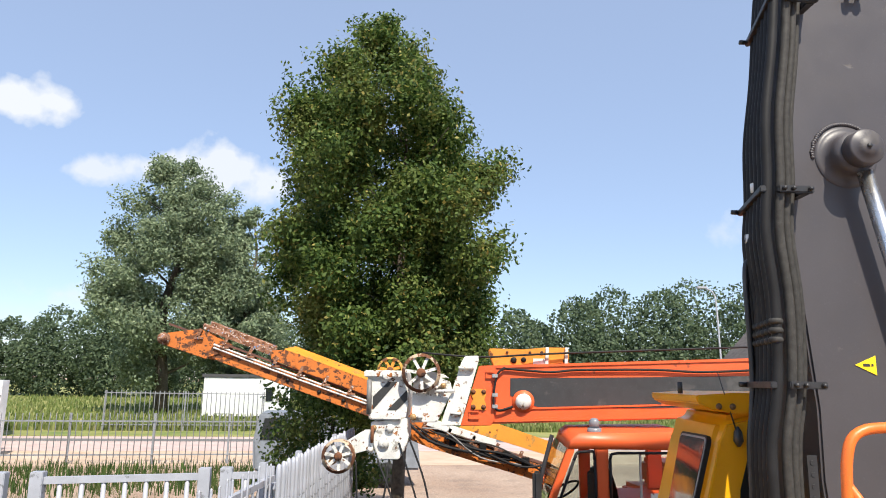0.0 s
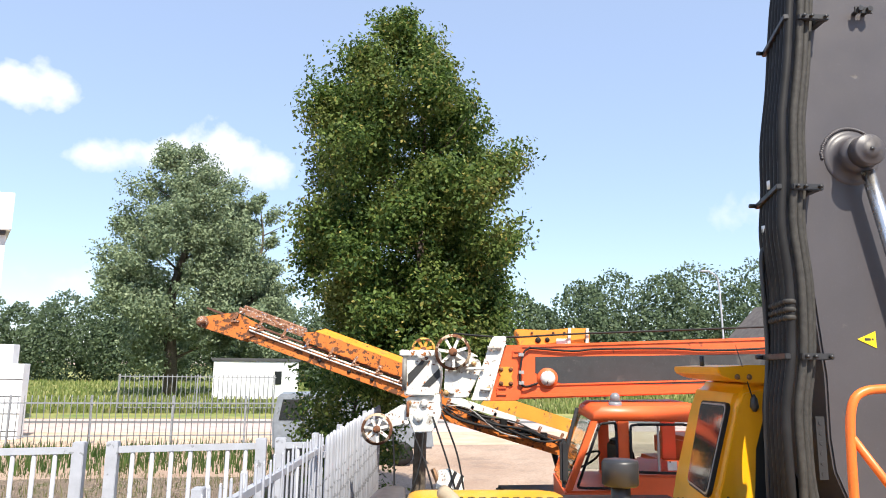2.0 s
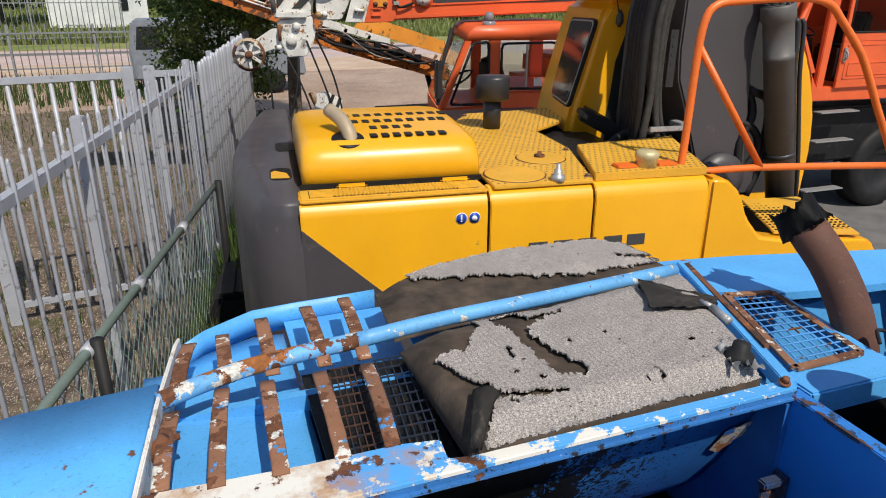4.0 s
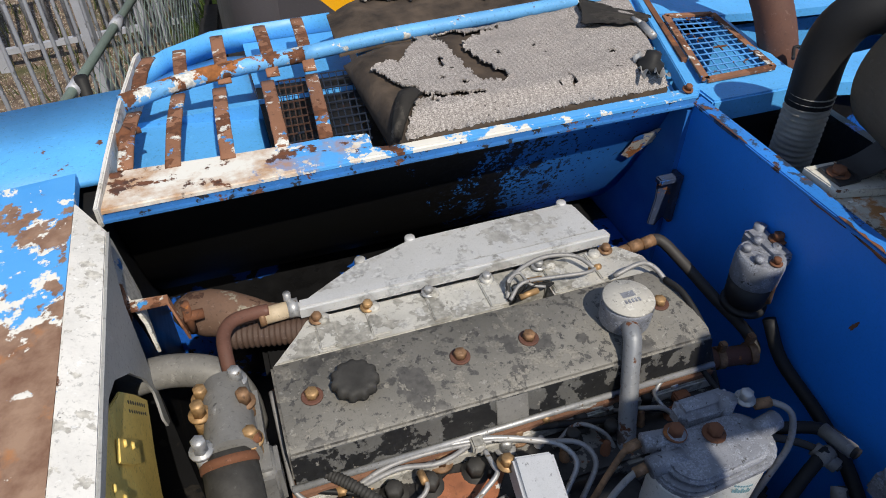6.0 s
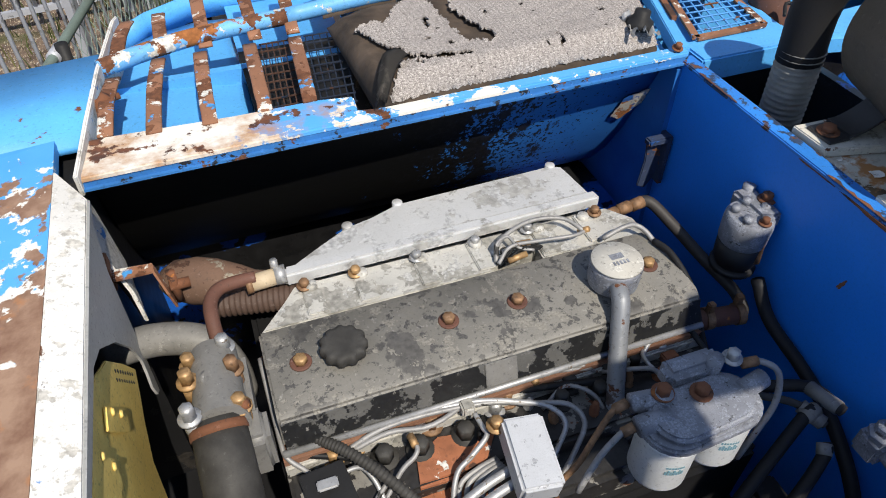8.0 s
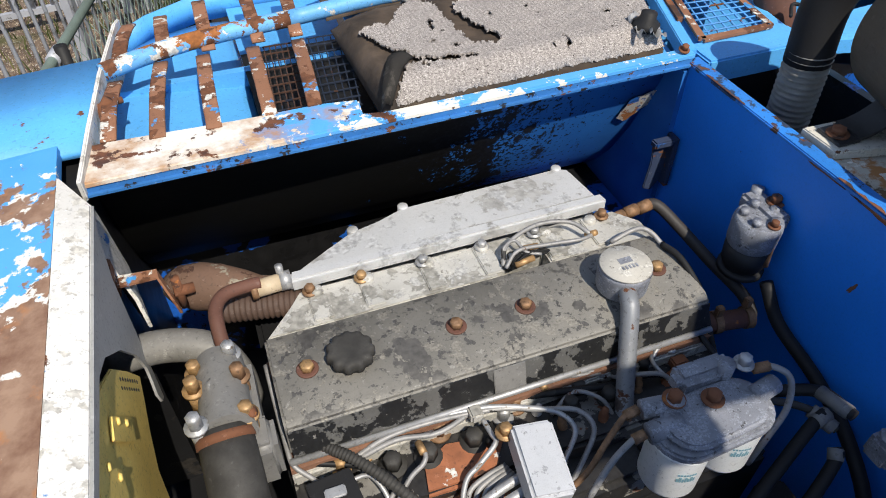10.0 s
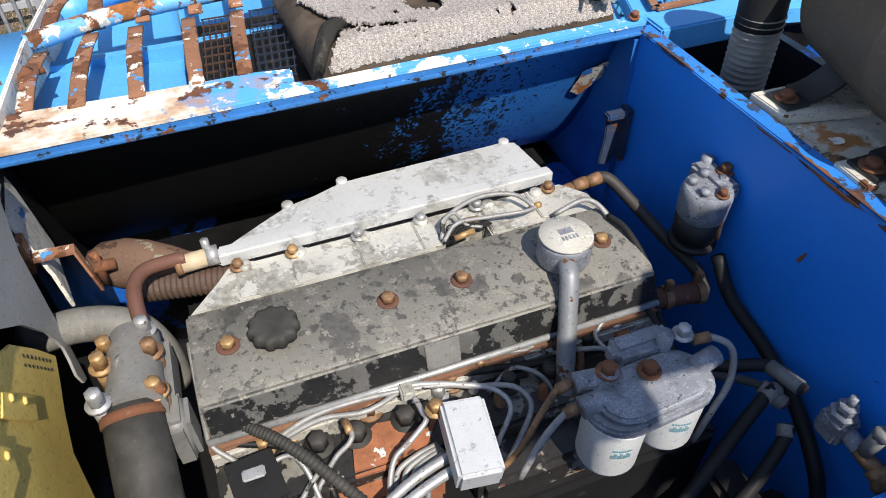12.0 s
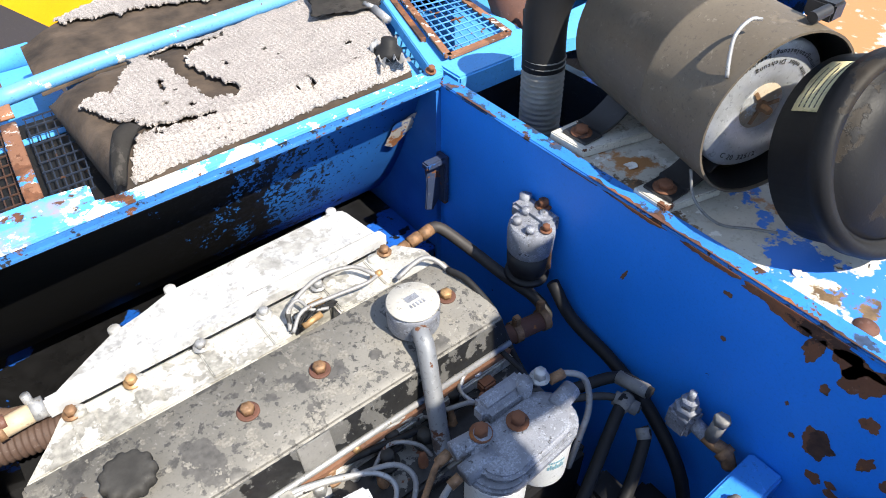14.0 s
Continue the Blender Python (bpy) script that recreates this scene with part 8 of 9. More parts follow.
sheave(-0.475, -0.15, 3.178, 0.205, hd)
sheave(-0.82, 0.0, 3.205, 0.14, hd, 7, "conveyor_yellow")
sheave(-1.325, -0.12, 2.31, 0.175, hd)
crane_part("hub_guard", lathe(B(), (-0.84, -0.13, 3.15), (0, -1, 0), [(0.055, 0), (0.055, 0.03), (0.04, 0.04)], 16), M["crane_white"], hd)
for i, (u, z, r) in enumerate(((-0.97, 2.60, 0.03), (-0.80, 2.60, 0.045), (-0.86, 2.45, 0.06), (-0.55, 2.72, 0.035), (-0.48, 2.73, 0.03), (-0.13, 2.76, 0.035), (-0.07, 2.77, 0.03), (0.05, 3.24, 0.035), (-0.05, 3.23, 0.03), (-0.24, 3.05, 0.03), (-0.32, 3.03, 0.025), (-1.0, 2.38, 0.03), (-1.40, 2.25, 0.035))):
    bm = B()
    lathe(bm, (u, -0.1 if u < -0.6 else -0.16, z), (0, -1, 0), [(r, -0.06), (r, 0.03), (r * 0.55, 0.045)], 10)
    crane_part("head_bolt", bm, M["crane_white" if i % 3 else "brass"], hd)
for a, b in (((-0.56, -0.17, 2.735), (-0.45, -0.17, 2.72)), ((-0.16, -0.2, 2.77), (-0.05, -0.2, 2.765)), ((-0.33, -0.17, 2.99), (-0.12, -0.2, 3.0)), ((-0.98, -0.15, 2.45), (-0.98, -0.15, 2.62)), ((-0.08, -0.2, 3.235), (0.06, -0.2, 3.24)), ((-0.33, -0.15, 3.02), (-0.22, -0.15, 3.09))):
    crane_part("head_pin", cyl(B(), a, b, 0.018, seg=8), M["rust" if a[0] < -0.9 else "crane_white"], hd)
for pts in ([(-0.47, -0.15, 3.39), (0.2, -0.05, 3.36), (1.15, 0.05, 3.42), (4.9, 0.2, 3.60)], [(-1.15, -0.1, 2.25), (-1.12, -0.15, 1.9), (-1.10, -0.2, 1.3)], [(-0.7, -0.1, 2.45), (-0.52, -0.15, 1.95), (-0.38, -0.2, 1.5)], [(-0.62, -0.05, 2.55), (-0.42, -0.1, 2.05), (-0.32, -0.15, 1.55)], [(-0.92, -0.1, 2.27), (-0.75, -0.2, 1.9), (-0.6, -0.3, 1.4)], [(-0.80, -0.1, 2.28), (-0.84, -0.2, 1.9), (-1.02, -0.3, 1.35)]):
    bm = B()
    tube(bm, pts, 0.011, 6)
    crane_part("rope", bm, M["rubber"], cr)
for pts in ([(0.42, -0.04, 3.25), (0.34, -0.05, 3.18), (0.30, -0.06, 3.0), (0.30, -0.06, 2.85), (0.36, -0.05, 2.80), (0.50, -0.04, 2.84)], [(0.4, -0.03, 3.24), (0.9, -0.03, 3.21), (1.2, -0.03, 3.235), (2.0, -0.03, 3.25), (2.7, -0.03, 3.24), (4.4, -0.03, 3.36)]):
    bm = B()
    tube(bm, pts, 0.013, 6)
    crane_part("hose", bm, M["rubber"], cr)
for z in (3.16, 2.96, 2.84):
    crane_part("hose_clip", box(B(), (0.28, -0.075, z - 0.02), (0.34, -0.03, z + 0.02), 0.004), M["zinc"], cr)
# hook block hanging below the boom head
hb = thing("hook_block", (1.53, 8.5, 1.55), "crane hook block with black and white stripes, hanging on ropes", "hook block")
tilt = Matrix.Translation((1.55, 8.5, 1.70)) @ Euler((radians(-14), radians(24), radians(32))).to_matrix().to_4x4()
part("body", turned(box(B(), (-0.14, -0.09, -0.12), (0.14, 0.09, 0.10), 0.012), tilt), M["crane_white"], hb, "scuffed white block")
for x in (-0.12, 0.0):
    bm = B()
    prism(bm, [(x, -0.094, -0.11), (x + 0.05, -0.094, -0.11), (x + 0.12, -0.094, 0.09), (x + 0.07, -0.094, 0.09)], (0, 0.004, 0))
    part("stripe", turned(bm, tilt), M["black"], hb)
    bm = B()
    prism(bm, [(x + 0.07, -0.08, 0.1), (x + 0.12, -0.08, 0.1), (x + 0.09, 0.08, 0.1), (x + 0.04, 0.08, 0.1)], (0, 0, 0.004))
    part("stripe", turned(bm, tilt), M["black"], hb)
part("swivel", cyl(B(), (1.34, 8.5, 1.84), (1.42, 8.5, 1.66), 0.03, seg=10), M["bolt"], hb)

# driver's cab: lower body, pillars and roof round open windows, with panes in them
CY = 7.2
prof = [(2.50, 1.2), (2.50, 1.83), (2.80, 2.50), (2.87, 2.60), (4.02, 2.60), (4.06, 1.2)]
bm = B()
prism(bm, [(x, CY, z) for x, z in ((2.50, 1.2), (2.49, 1.80), (2.66, 1.80), (3.07, 1.795), (3.19, 1.95), (3.90, 1.93), (4.06, 1.93), (4.06, 1.2))], (0.30, 1.3, 0), 0.02)
dc = part("driver_cab", bm, M["red"], cr, "orange-red driver's cab with rounded windows")
bm = B()
rings(bm, [[(x + d, y, z) for x, z in ((2.80, 2.49), (2.84, 2.58), (2.91, 2.63), (4.03, 2.645), (4.06, 2.61), (4.06, 2.47))] for y, d in ((CY, 0.0), (CY + 0.03, -0.01), (CY + 1.27, 0.29), (CY + 1.3, 0.30))])
part("cab_roof", bm, M["red"], dc, "", 60)
for pts in ([(2.50, 1.80), (2.57, 1.80), (2.86, 2.49), (2.79, 2.49)], [(3.07, 1.80), (3.19, 1.94), (3.19, 2.49), (3.06, 2.49)], [(3.87, 1.93), (4.05, 1.93), (4.05, 2.49), (3.87, 2.49)]):
    for y, d in ((CY, 0.0), (CY + 1.24, 0.29)):
        bm = B()
        prism(bm, [(x + d, y, z) for x, z in pts], (0, 0.05, 0), 0.008)
        part("pillar", bm, M["red"], dc)
for pts in ([(3.20, 2.45), (3.20, 1.98), (3.86, 1.955), (3.86, 2.45)], [(2.70, 1.83), (2.62, 1.84), (2.87, 2.46), (3.045, 2.47), (3.055, 1.82)]):
    for y, d in ((CY + 0.012, 0.0), (CY + 1.26, 0.29)):
        bm = B()
        prism(bm, [(x + d, y, z) for x, z in pts], (0, 0.004, 0), 0.0)
        w = part("side_window", bm, M["pane"], dc)
        w.visible_shadow = False
    bm = B()
    n = len(pts)
    ring = []
    for k in range(n):
        a, b, c = (Vector((pts[q % n][0], CY - 0.006, pts[q % n][1])) for q in (k - 1, k, k + 1))
        ring += [b.lerp(a, 0.12), b.lerp(a, 0.02).lerp(c, 0.02), b.lerp(c, 0.12)]
    for a, b in zip(ring, ring[1:] + ring[:1]):
        tube(bm, [a, b], 0.014, 6)
    part("window_seal", bm, M["rubber"], w)
bm = B()
box(bm, (3.50, CY + 0.005, 1.97), (3.52, CY + 0.02, 2.45))
part("window_bar", bm, M["zinc"], dc)
bm = B()
box(bm, (3.60, CY - 0.004, 1.99), (3.70, CY + 0.008, 2.08))
part("sticker", bm, M["crane_white"], dc)
bm = B()
prism(bm, [(3.3, CY + 0.5, 1.5), (3.3, CY + 0.5, 2.2), (3.42, CY + 0.5, 2.25), (3.5, CY + 0.5, 2.0), (3.5, CY + 0.5, 1.5)], (0, 0.4, 0), 0.03)
part("seat", bm, M["oily"], dc)
bm = B()
lathe(bm, (2.98, CY + 0.7, 2.0), (-0.6, 0, 1), [(0.17, 0), (0.19, 0.012), (0.17, 0.024)], 24, cap=False)
part("steering_wheel", bm, M["rubber"], dc)
bm = B()
prism(bm, [(2.51, 7.26, 1.82), (2.80, 7.26, 2.49), (3.08, 8.44, 2.49), (2.79, 8.44, 1.82)], (-0.006, 0, 0.003))
ws = part("windscreen", bm, M["pane"], dc)
ws.visible_shadow = False
bm = B()
tube(bm, [(2.62, 7.16, 2.62), (2.50, 7.15, 2.2), (2.46, 7.15, 1.85)], 0.02, 6)
box(bm, (2.42, 7.1, 1.9), (2.5, 7.16, 2.3), 0.02)
part("mirror", bm, M["black"], dc)
bm = B()
cyl(bm, (3.13, 7.4, 2.60), (3.13, 7.4, 2.67), 0.07)
lathe(bm, (3.13, 7.4, 2.67), (0, 0, 1), [(0.05, 0), (0.052, 0.06), (0.03, 0.09), (0.001, 0.095)], 14)
part("beacon", bm, worn("grey_beacon", (0.2, 0.21, 0.23), [], 0.2), dc)
bm = B()
box(bm, (2.3, 7.3, 0.75), (12.5, 9.4, 1.5), 0.03)
part("carrier", bm, M["oily"], cr, "dark carrier frame")
bm = B()
box(bm, (4.2, 7.35, 1.5), (7.2, 9.3, 1.9), 0.05)
box(bm, (4.4, 8.3, 1.9), (5.6, 9.2, 2.2), 0.05)
part("deck_box", bm, M["red"], cr)
for x in (3.4, 5.4, 9.3, 11.0):
    bm = B()
    lathe(bm, (x, 7.6, 0.6), (0, -1, 0), [(0.3, 0), (0.58, 0.0), (0.6, 0.05), (0.6, 0.3), (0.56, 0.36), (0.33, 0.36), (0.30, 0.30), (0.1, 0.28)], 36)
    part("wheel", bm, M["rubber"], cr)
# operator's cab: roof, sill, posts and a sliding door standing a little open
bm = B()
prism(bm, [(x, 7.0, z) for x, z in ((7.19, 3.20), (7.27, 3.30), (9.7, 3.47), (9.7, 3.14), (7.66, 3.12), (7.28, 3.10))], (0, 1.1, 0), 0.015)
oc = part("operator_cab", bm, M["red"], cr, "red operator's cab with a sliding door")
for pts in ([(7.19, 3.20), (7.29, 3.20), (7.12, 2.56), (7.04, 2.58)], [(7.50, 3.13), (7.64, 3.13), (7.60, 1.80), (7.48, 1.80)], [(7.04, 2.60), (7.12, 2.56), (7.44, 2.02), (7.36, 2.0)]):
    for y in (7.01, 8.0):
        bm = B()
        prism(bm, [(x, y, z) for x, z in pts], (0, 0.07, 0), 0.01)
        part("post", bm, M["red"], oc)
bm = B()
prism(bm, [(x, 7.0, z) for x, z in ((7.36, 2.02), (7.48, 1.84), (9.7, 1.80), (9.7, 1.62), (7.40, 1.66))], (0, 1.1, 0), 0.012)
part("sill", bm, M["red"], oc)
bm = B()
box(bm, (9.06, 7.0, 1.8), (9.7, 8.1, 3.14), 0.01)
box(bm, (7.6, 8.04, 1.8), (9.06, 8.1, 2.5), 0.01)
part("rear_wall", bm, M["red"], oc)
for x0, z0, x1, z1 in ((7.74, 2.99, 9.04, 3.11), (7.74, 2.39, 9.04, 2.49), (7.74, 1.82, 9.04, 2.39), (7.74, 2.49, 7.80, 2.99), (8.78, 2.49, 9.04, 2.99)):
    bm = B()
    box(bm, (x0, 6.955, z0), (x1, 6.995, z1), 0.006)
    part("door_frame", bm, M["red"], oc)
bm = B()
for x0, z0, x1, z1 in ((7.82, 1.93, 8.95, 2.34), (7.88, 1.97, 8.9, 2.12)):
    for q in ((x0, z0, x1, z0 + 0.012), (x0, z1, x1, z1 + 0.012), (x0, z0, x0 + 0.012, z1), (x1, z0, x1 + 0.012, z1 + 0.012)):
        box(bm, (q[0], 6.948, q[1]), (q[2], 6.957, q[3]))
part("door_panel", bm, M["red"], oc)
w = part("door_window", box(B(), (7.80, 6.974, 2.49), (8.78, 6.98, 2.99)), M["pane"], oc)
w.visible_shadow = False
bm = B()
for p, q in (((7.81, 2.50), (8.77, 2.50)), ((7.81, 2.98), (8.77, 2.98)), ((7.81, 2.50), (7.81, 2.98)), ((8.77, 2.50), (8.77, 2.98))):
    tube(bm, [(p[0], 6.955, p[1]), (q[0], 6.955, q[1])], 0.012, 6)
part("window_seal", bm, M["rubber"], w)
bm = B()
prism(bm, [(8.2, 7.4, 1.8), (8.2, 7.4, 2.3), (8.5, 7.4, 2.3), (8.55, 7.4, 2.72), (8.7, 7.4, 2.72), (8.72, 7.4, 1.8)], (0, 0.45, 0), 0.04)
part("seat", bm, M["oily"], oc)
bm = B()
prism(bm, [(7.3, 7.25, 1.8), (7.25, 7.25, 2.35), (7.55, 7.25, 2.45), (7.7, 7.25, 1.8)], (0, 0.6, 0), 0.03)
part("console", bm, M["oily"], oc)
bm = B()
lathe(bm, (7.52, 7.45, 2.5), (0.5, 0, 1), [(0.17, 0), (0.19, 0.012), (0.17, 0.024)], 24, cap=False)
part("steering_wheel", bm, M["rubber"], oc)
bm = B()
box(bm, (7.76, 6.93, 2.14), (7.81, 6.955, 2.32), 0.006)
tube(bm, [(7.785, 6.93, 2.28), (7.785, 6.905, 2.25), (7.785, 6.905, 2.2), (7.785, 6.93, 2.17)], 0.01, 6)
part("door_handle", bm, M["zinc"], oc)
bm = B()
box(bm, (6.5, 8.25, 2.2), (9.7, 8.3, 3.2))
part("machinery_house", bm, M["red"], cr)
bm = B()
box(bm, (6.6, 7.3, 3.48), (8.5, 7.6, 3.60), 0.02)
part("roof_beam", bm, worn("orange_beam", (0.7, 0.3, 0.03), [(RUST, 0.2, 4, 0.8, 0)], 0.5), oc)
bm = B()
for y in (7.05, 7.9):
    tube(bm, [(6.7, y, 3.3), (8.0, y, 3.58), (9.7, y, 3.6)], 0.02, 6)
part("roof_rail", bm, M["red"], oc)
for z in (0.45, 0.78, 1.12, 1.5):
    part("step", box(B(), (7.6, 6.95, z), (8.25, 7.1, z + 0.016), 0.003), M["zinc"], oc)
bm = B()
tube(bm, [(6.9, 7.1, 3.45), (7.15, 7.05, 2.9), (6.95, 7.0, 2.4), (7.1, 7.0, 1.8)], 0.035, 8)
tube(bm, [(7.2, 7.02, 3.4), (6.8, 7.02, 2.5)], 0.03, 8)
part("boom_ram", bm, M["red"], cr)

# ---- orange conveyor behind the crane's head ----
cn = thing("conveyor", (1.0, 11.3, 0.0), "long tilted orange conveyor, rusty, on black legs", "conveyor")


def along_belt(x, y, up=0.0):
    """Up from the side beam's lower edge; the lower section lies a little flatter."""
    z = 3.175 - 0.347 * (x + 0.613) if x < 1.5 else 2.29 - 0.291 * (x - 1.5)
    return (x, y, z + up)


for y in (11.0, 11.75):
    for x0, x1, h in ((-1.50, 1.48, 0.22), (1.5, 4.0, 0.24)):
        bm = B()
        prism(bm, [along_belt(x0, y, 0.05), along_belt(x0 + 0.5, y, 0.0), along_belt(x1, y, 0.0), along_belt(x1, y, h), along_belt(x0 + 0.6, y, h), along_belt(x0, y, 0.20)], (0, 0.06, 0), 0.006)
        part("side_beam", bm, M["conveyor"], cn, "orange steel side beam")
bm = B()
for x0, x1 in ((-1.75, 1.48), (1.5, 4.0)):
    prism(bm, [along_belt(x0, 11.07, 0.25), along_belt(x1, 11.07, 0.25), along_belt(x1, 11.72, 0.25), along_belt(x0, 11.72, 0.25)], (0, 0, 0.03))
part("belt", bm, M["rust_pipe"], cn, "worn brown belt")
bm = B()
cyl(bm, (-1.78, 10.95, 3.62), (-1.78, 11.8, 3.62), 0.085, seg=18)
cyl(bm, (-1.78, 10.88, 3.62), (-1.78, 10.95, 3.62), 0.05, seg=12)
part("end_roller", bm, M["rust_strap"], cn, "rusty end roller")
bm = B()
for y in (10.98, 11.75):
    bm = B()
    prism(bm, [(-1.74, y, 3.52), (-1.74, y, 3.70), along_belt(-1.30, y, 0.36), along_belt(-0.95, y, 0.30), along_belt(-0.95, y, 0.16), along_belt(-1.2, y, -0.03)], (0, 0.04, 0), 0.006)
    part("head_frame", bm, M["conveyor"], cn)
bm = B()
prism(bm, [along_belt(-0.30, 11.02, 0.29), along_belt(1.25, 11.02, 0.29), along_belt(1.25, 11.02, 0.50), along_belt(-0.12, 11.02, 0.50), along_belt(-0.30, 11.02, 0.42)], (0, 0.03, 0), 0.004)
part("hopper_board", bm, M["conveyor"], cn, "bright orange hopper board")
for x in (0.05, 0.45, 0.85):
    part("board_rib", box(B(), (x, 10.995, along_belt(x, 0, 0.30)[2]), (x + 0.03, 11.02, along_belt(x, 0, 0.49)[2]), 0.004), M["conveyor"], cn)
bm = B()
prism(bm, [along_belt(-0.12, 11.02, 0.50), along_belt(1.25, 11.02, 0.50), along_belt(1.25, 11.30, 0.60), along_belt(0.02, 11.30, 0.60)], (0, 0, 0.012))
part("board_flange", bm, M["conveyor_yellow"], cn, "pale orange flange on the hopper board")
bm = B()
prism(bm, [along_belt(-0.1, 11.80, 0.25), along_belt(1.2, 11.80, 0.25), along_belt(1.2, 11.80, 0.55), along_belt(-0.1, 11.80, 0.55)], (0, 0.03, 0), 0.004)
part("back_board", bm, M["conveyor"], cn)
for y, up in ((11.06, 0.36), (11.66, 0.44)):
    bm = B()
    prism(bm, [along_belt(-1.28, y, up), along_belt(-0.28, y, up - 0.02), along_belt(-0.28, y, up + 0.06), along_belt(-1.28, y, up + 0.07)], (0, 0.10, 0.03), 0.006)
    part("upper_rail", bm, M["rust_strap"], cn, "weathered brown rail over the belt")
for i in range(15):
    x = -1.35 + 0.36 * i
    bm = B()
    strip(bm, along_belt(x, 10.97, 0.2), along_belt(x + 0.07, 10.97, 0.36), 0.045, 0.02, (0, -1, 0))
    box(bm, (x - 0.02, 10.93, along_belt(x, 0, 0.19)[2]), (x + 0.10, 10.99, along_belt(x, 0, 0.22)[2]), 0.004)
    cyl(bm, along_belt(x + 0.03, 10.95, 0.22), along_belt(x + 0.03, 11.7, 0.22), 0.03, seg=8)
    part("idler", bm, M["rust_strap"], cn)
for up, y in ((0.21, 10.95), (0.165, 10.96)):
    bm = B()
    tube(bm, [along_belt(-1.1, y, up), along_belt(-0.1, y, up - 0.01), along_belt(1.3, y, up)], 0.014, 6)
    part("pipe", bm, M["crane_white"], cn)
for x in (0.4, -0.05, 0.75):
    part("beam_bolt", lathe(B(), along_belt(x, 11.0, 0.09), (0, -1, 0), [(0.03, 0), (0.03, 0.015), (0.015, 0.03)], 8), M["oily"], cn)
for y in (11.1, 11.65):
    bm = B()
    tube(bm, [along_belt(3.8, y, 0.1), (4.3, y, 0.0)], 0.05, 8)
    part("leg", bm, M["oily"], cn)
bm = B()
prism(bm, [along_belt(1.95, 10.95, 0.30), along_belt(3.0, 10.95, 0.30), along_belt(3.0, 10.95, 0.40), along_belt(2.0, 10.95, 0.42)], (0, 0.25, 0), 0.006)
part("lower_guard", bm, M["crane_white"], cn, "white lower guard")
bm = B()
prism(bm, [along_belt(2.55, 11.5, 0.40), along_belt(4.1, 11.5, 0.40), along_belt(4.1, 11.5, 0.62), along_belt(2.72, 11.5, 0.66)], (0, 0.03, 0), 0.004)
part("lower_board", bm, M["conveyor_yellow"], cn, "pale orange board over the lower belt")
bm = B()
prism(bm, [along_belt(1.52, 10.98, 0.22), along_belt(2.1, 10.98, 0.22), along_belt(1.9, 10.98, 0.42), along_belt(1.7, 10.98, 0.52)], (0, 0.03, 0), 0.004)
part("joint_plate", bm, M["conveyor"], cn)
rng_k = random.Random(31)
for k in range(8):
    bm = B()
    tube(bm, [along_belt(1.7 + 0.1 * k, 10.9, 0.25), along_belt(2.0 + 0.12 * k, 10.86, rng_k.uniform(0.1, 0.3)), along_belt(2.5 + 0.12 * k, 10.86, rng_k.uniform(0.08, 0.34)), along_belt(3.2 + 0.08 * k, 10.9, rng_k.uniform(0.15, 0.3))], rng_k.choice((0.012, 0.018, 0.022)), 6)
    part("hose", bm, M[rng_k.choice(("rubber", "oily", "hose", "steel_line"))], cn)
for x in (2.3, 2.75, 3.1, 3.4):
    part("hose_bracket", box(B(), (x, 10.93, along_belt(x, 0, 0.12)[2]), (x + 0.10, 11.0, along_belt(x, 0, 0.27)[2]), 0.008), M["oily"], cn)

# ---- galvanised palisade fences ----


def pale_mesh(h, w, d, metal):
    bm = B()
    lathe(bm, (0, -d, 0), (0, 0, 1), [(w / 2, 0), (w / 2, h - w), (w * 0.36, h - w * 0.3), (w * 0.1, h)], 7)
    return finish("pale", bm, metal, 30)


def palisade(name, a, b, h, gap, w, posts, label, rails=(0.88, 0.2), metal=M["galv"]):
    a, b = Vector(a), Vector(b)
    fe = thing(name, a, label, "fence")
    way = (b - a).normalized()
    turn = math.atan2(way.y, way.x)
    mesh = pale_mesh(h, w, w * 0.35, metal)
    for i in range(int((b - a).length / gap)):
        ob = new("pale", mesh)
        ob.parent = fe
        ob.location = way * gap * (i + 0.5) + Vector((0, 0, 0.05 + 0.012 * math.sin(i * 2.3)))
        ob.rotation_euler = (0.004 * math.sin(i * 1.7), 0.006 * math.sin(i * 3.1), turn)
    side = Vector((-way.y, way.x, 0))
    for k in rails:
        bm = B()
        strip(bm, a + side * 0.015 + Vector((0, 0, h * k)), b + side * 0.015 + Vector((0, 0, h * k)), 0.045, 0.05)
        part("rail", bm, metal, fe)
    for s in posts:
        p = a + way * s + side * 0.05
        bm = B()
        box(bm, (-0.035, -0.03, 0), (0.035, 0.03, h + 0.05), 0.005, 2, None)
        part("post", turned(bm, Matrix.Translation(p) @ Matrix.Rotation(turn, 4, "Z")), metal, fe)
    return fe


palisade("palisade_fence", (-1.33, -0.3, 0), (0.10, 7.26, 0), 2.34, 0.162, 0.0195, (1.9, 4.6, 7.5), "galvanised steel fence with round pales beside the machines", (0.945, 0.04))
palisade("palisade_fence", (0.10, 7.26, 0), (0.95, 12.2, 0), 2.3, 0.14, 0.055, (1.2, 3.5), "galvanised fence running on behind the crane", (0.93, 0.2))


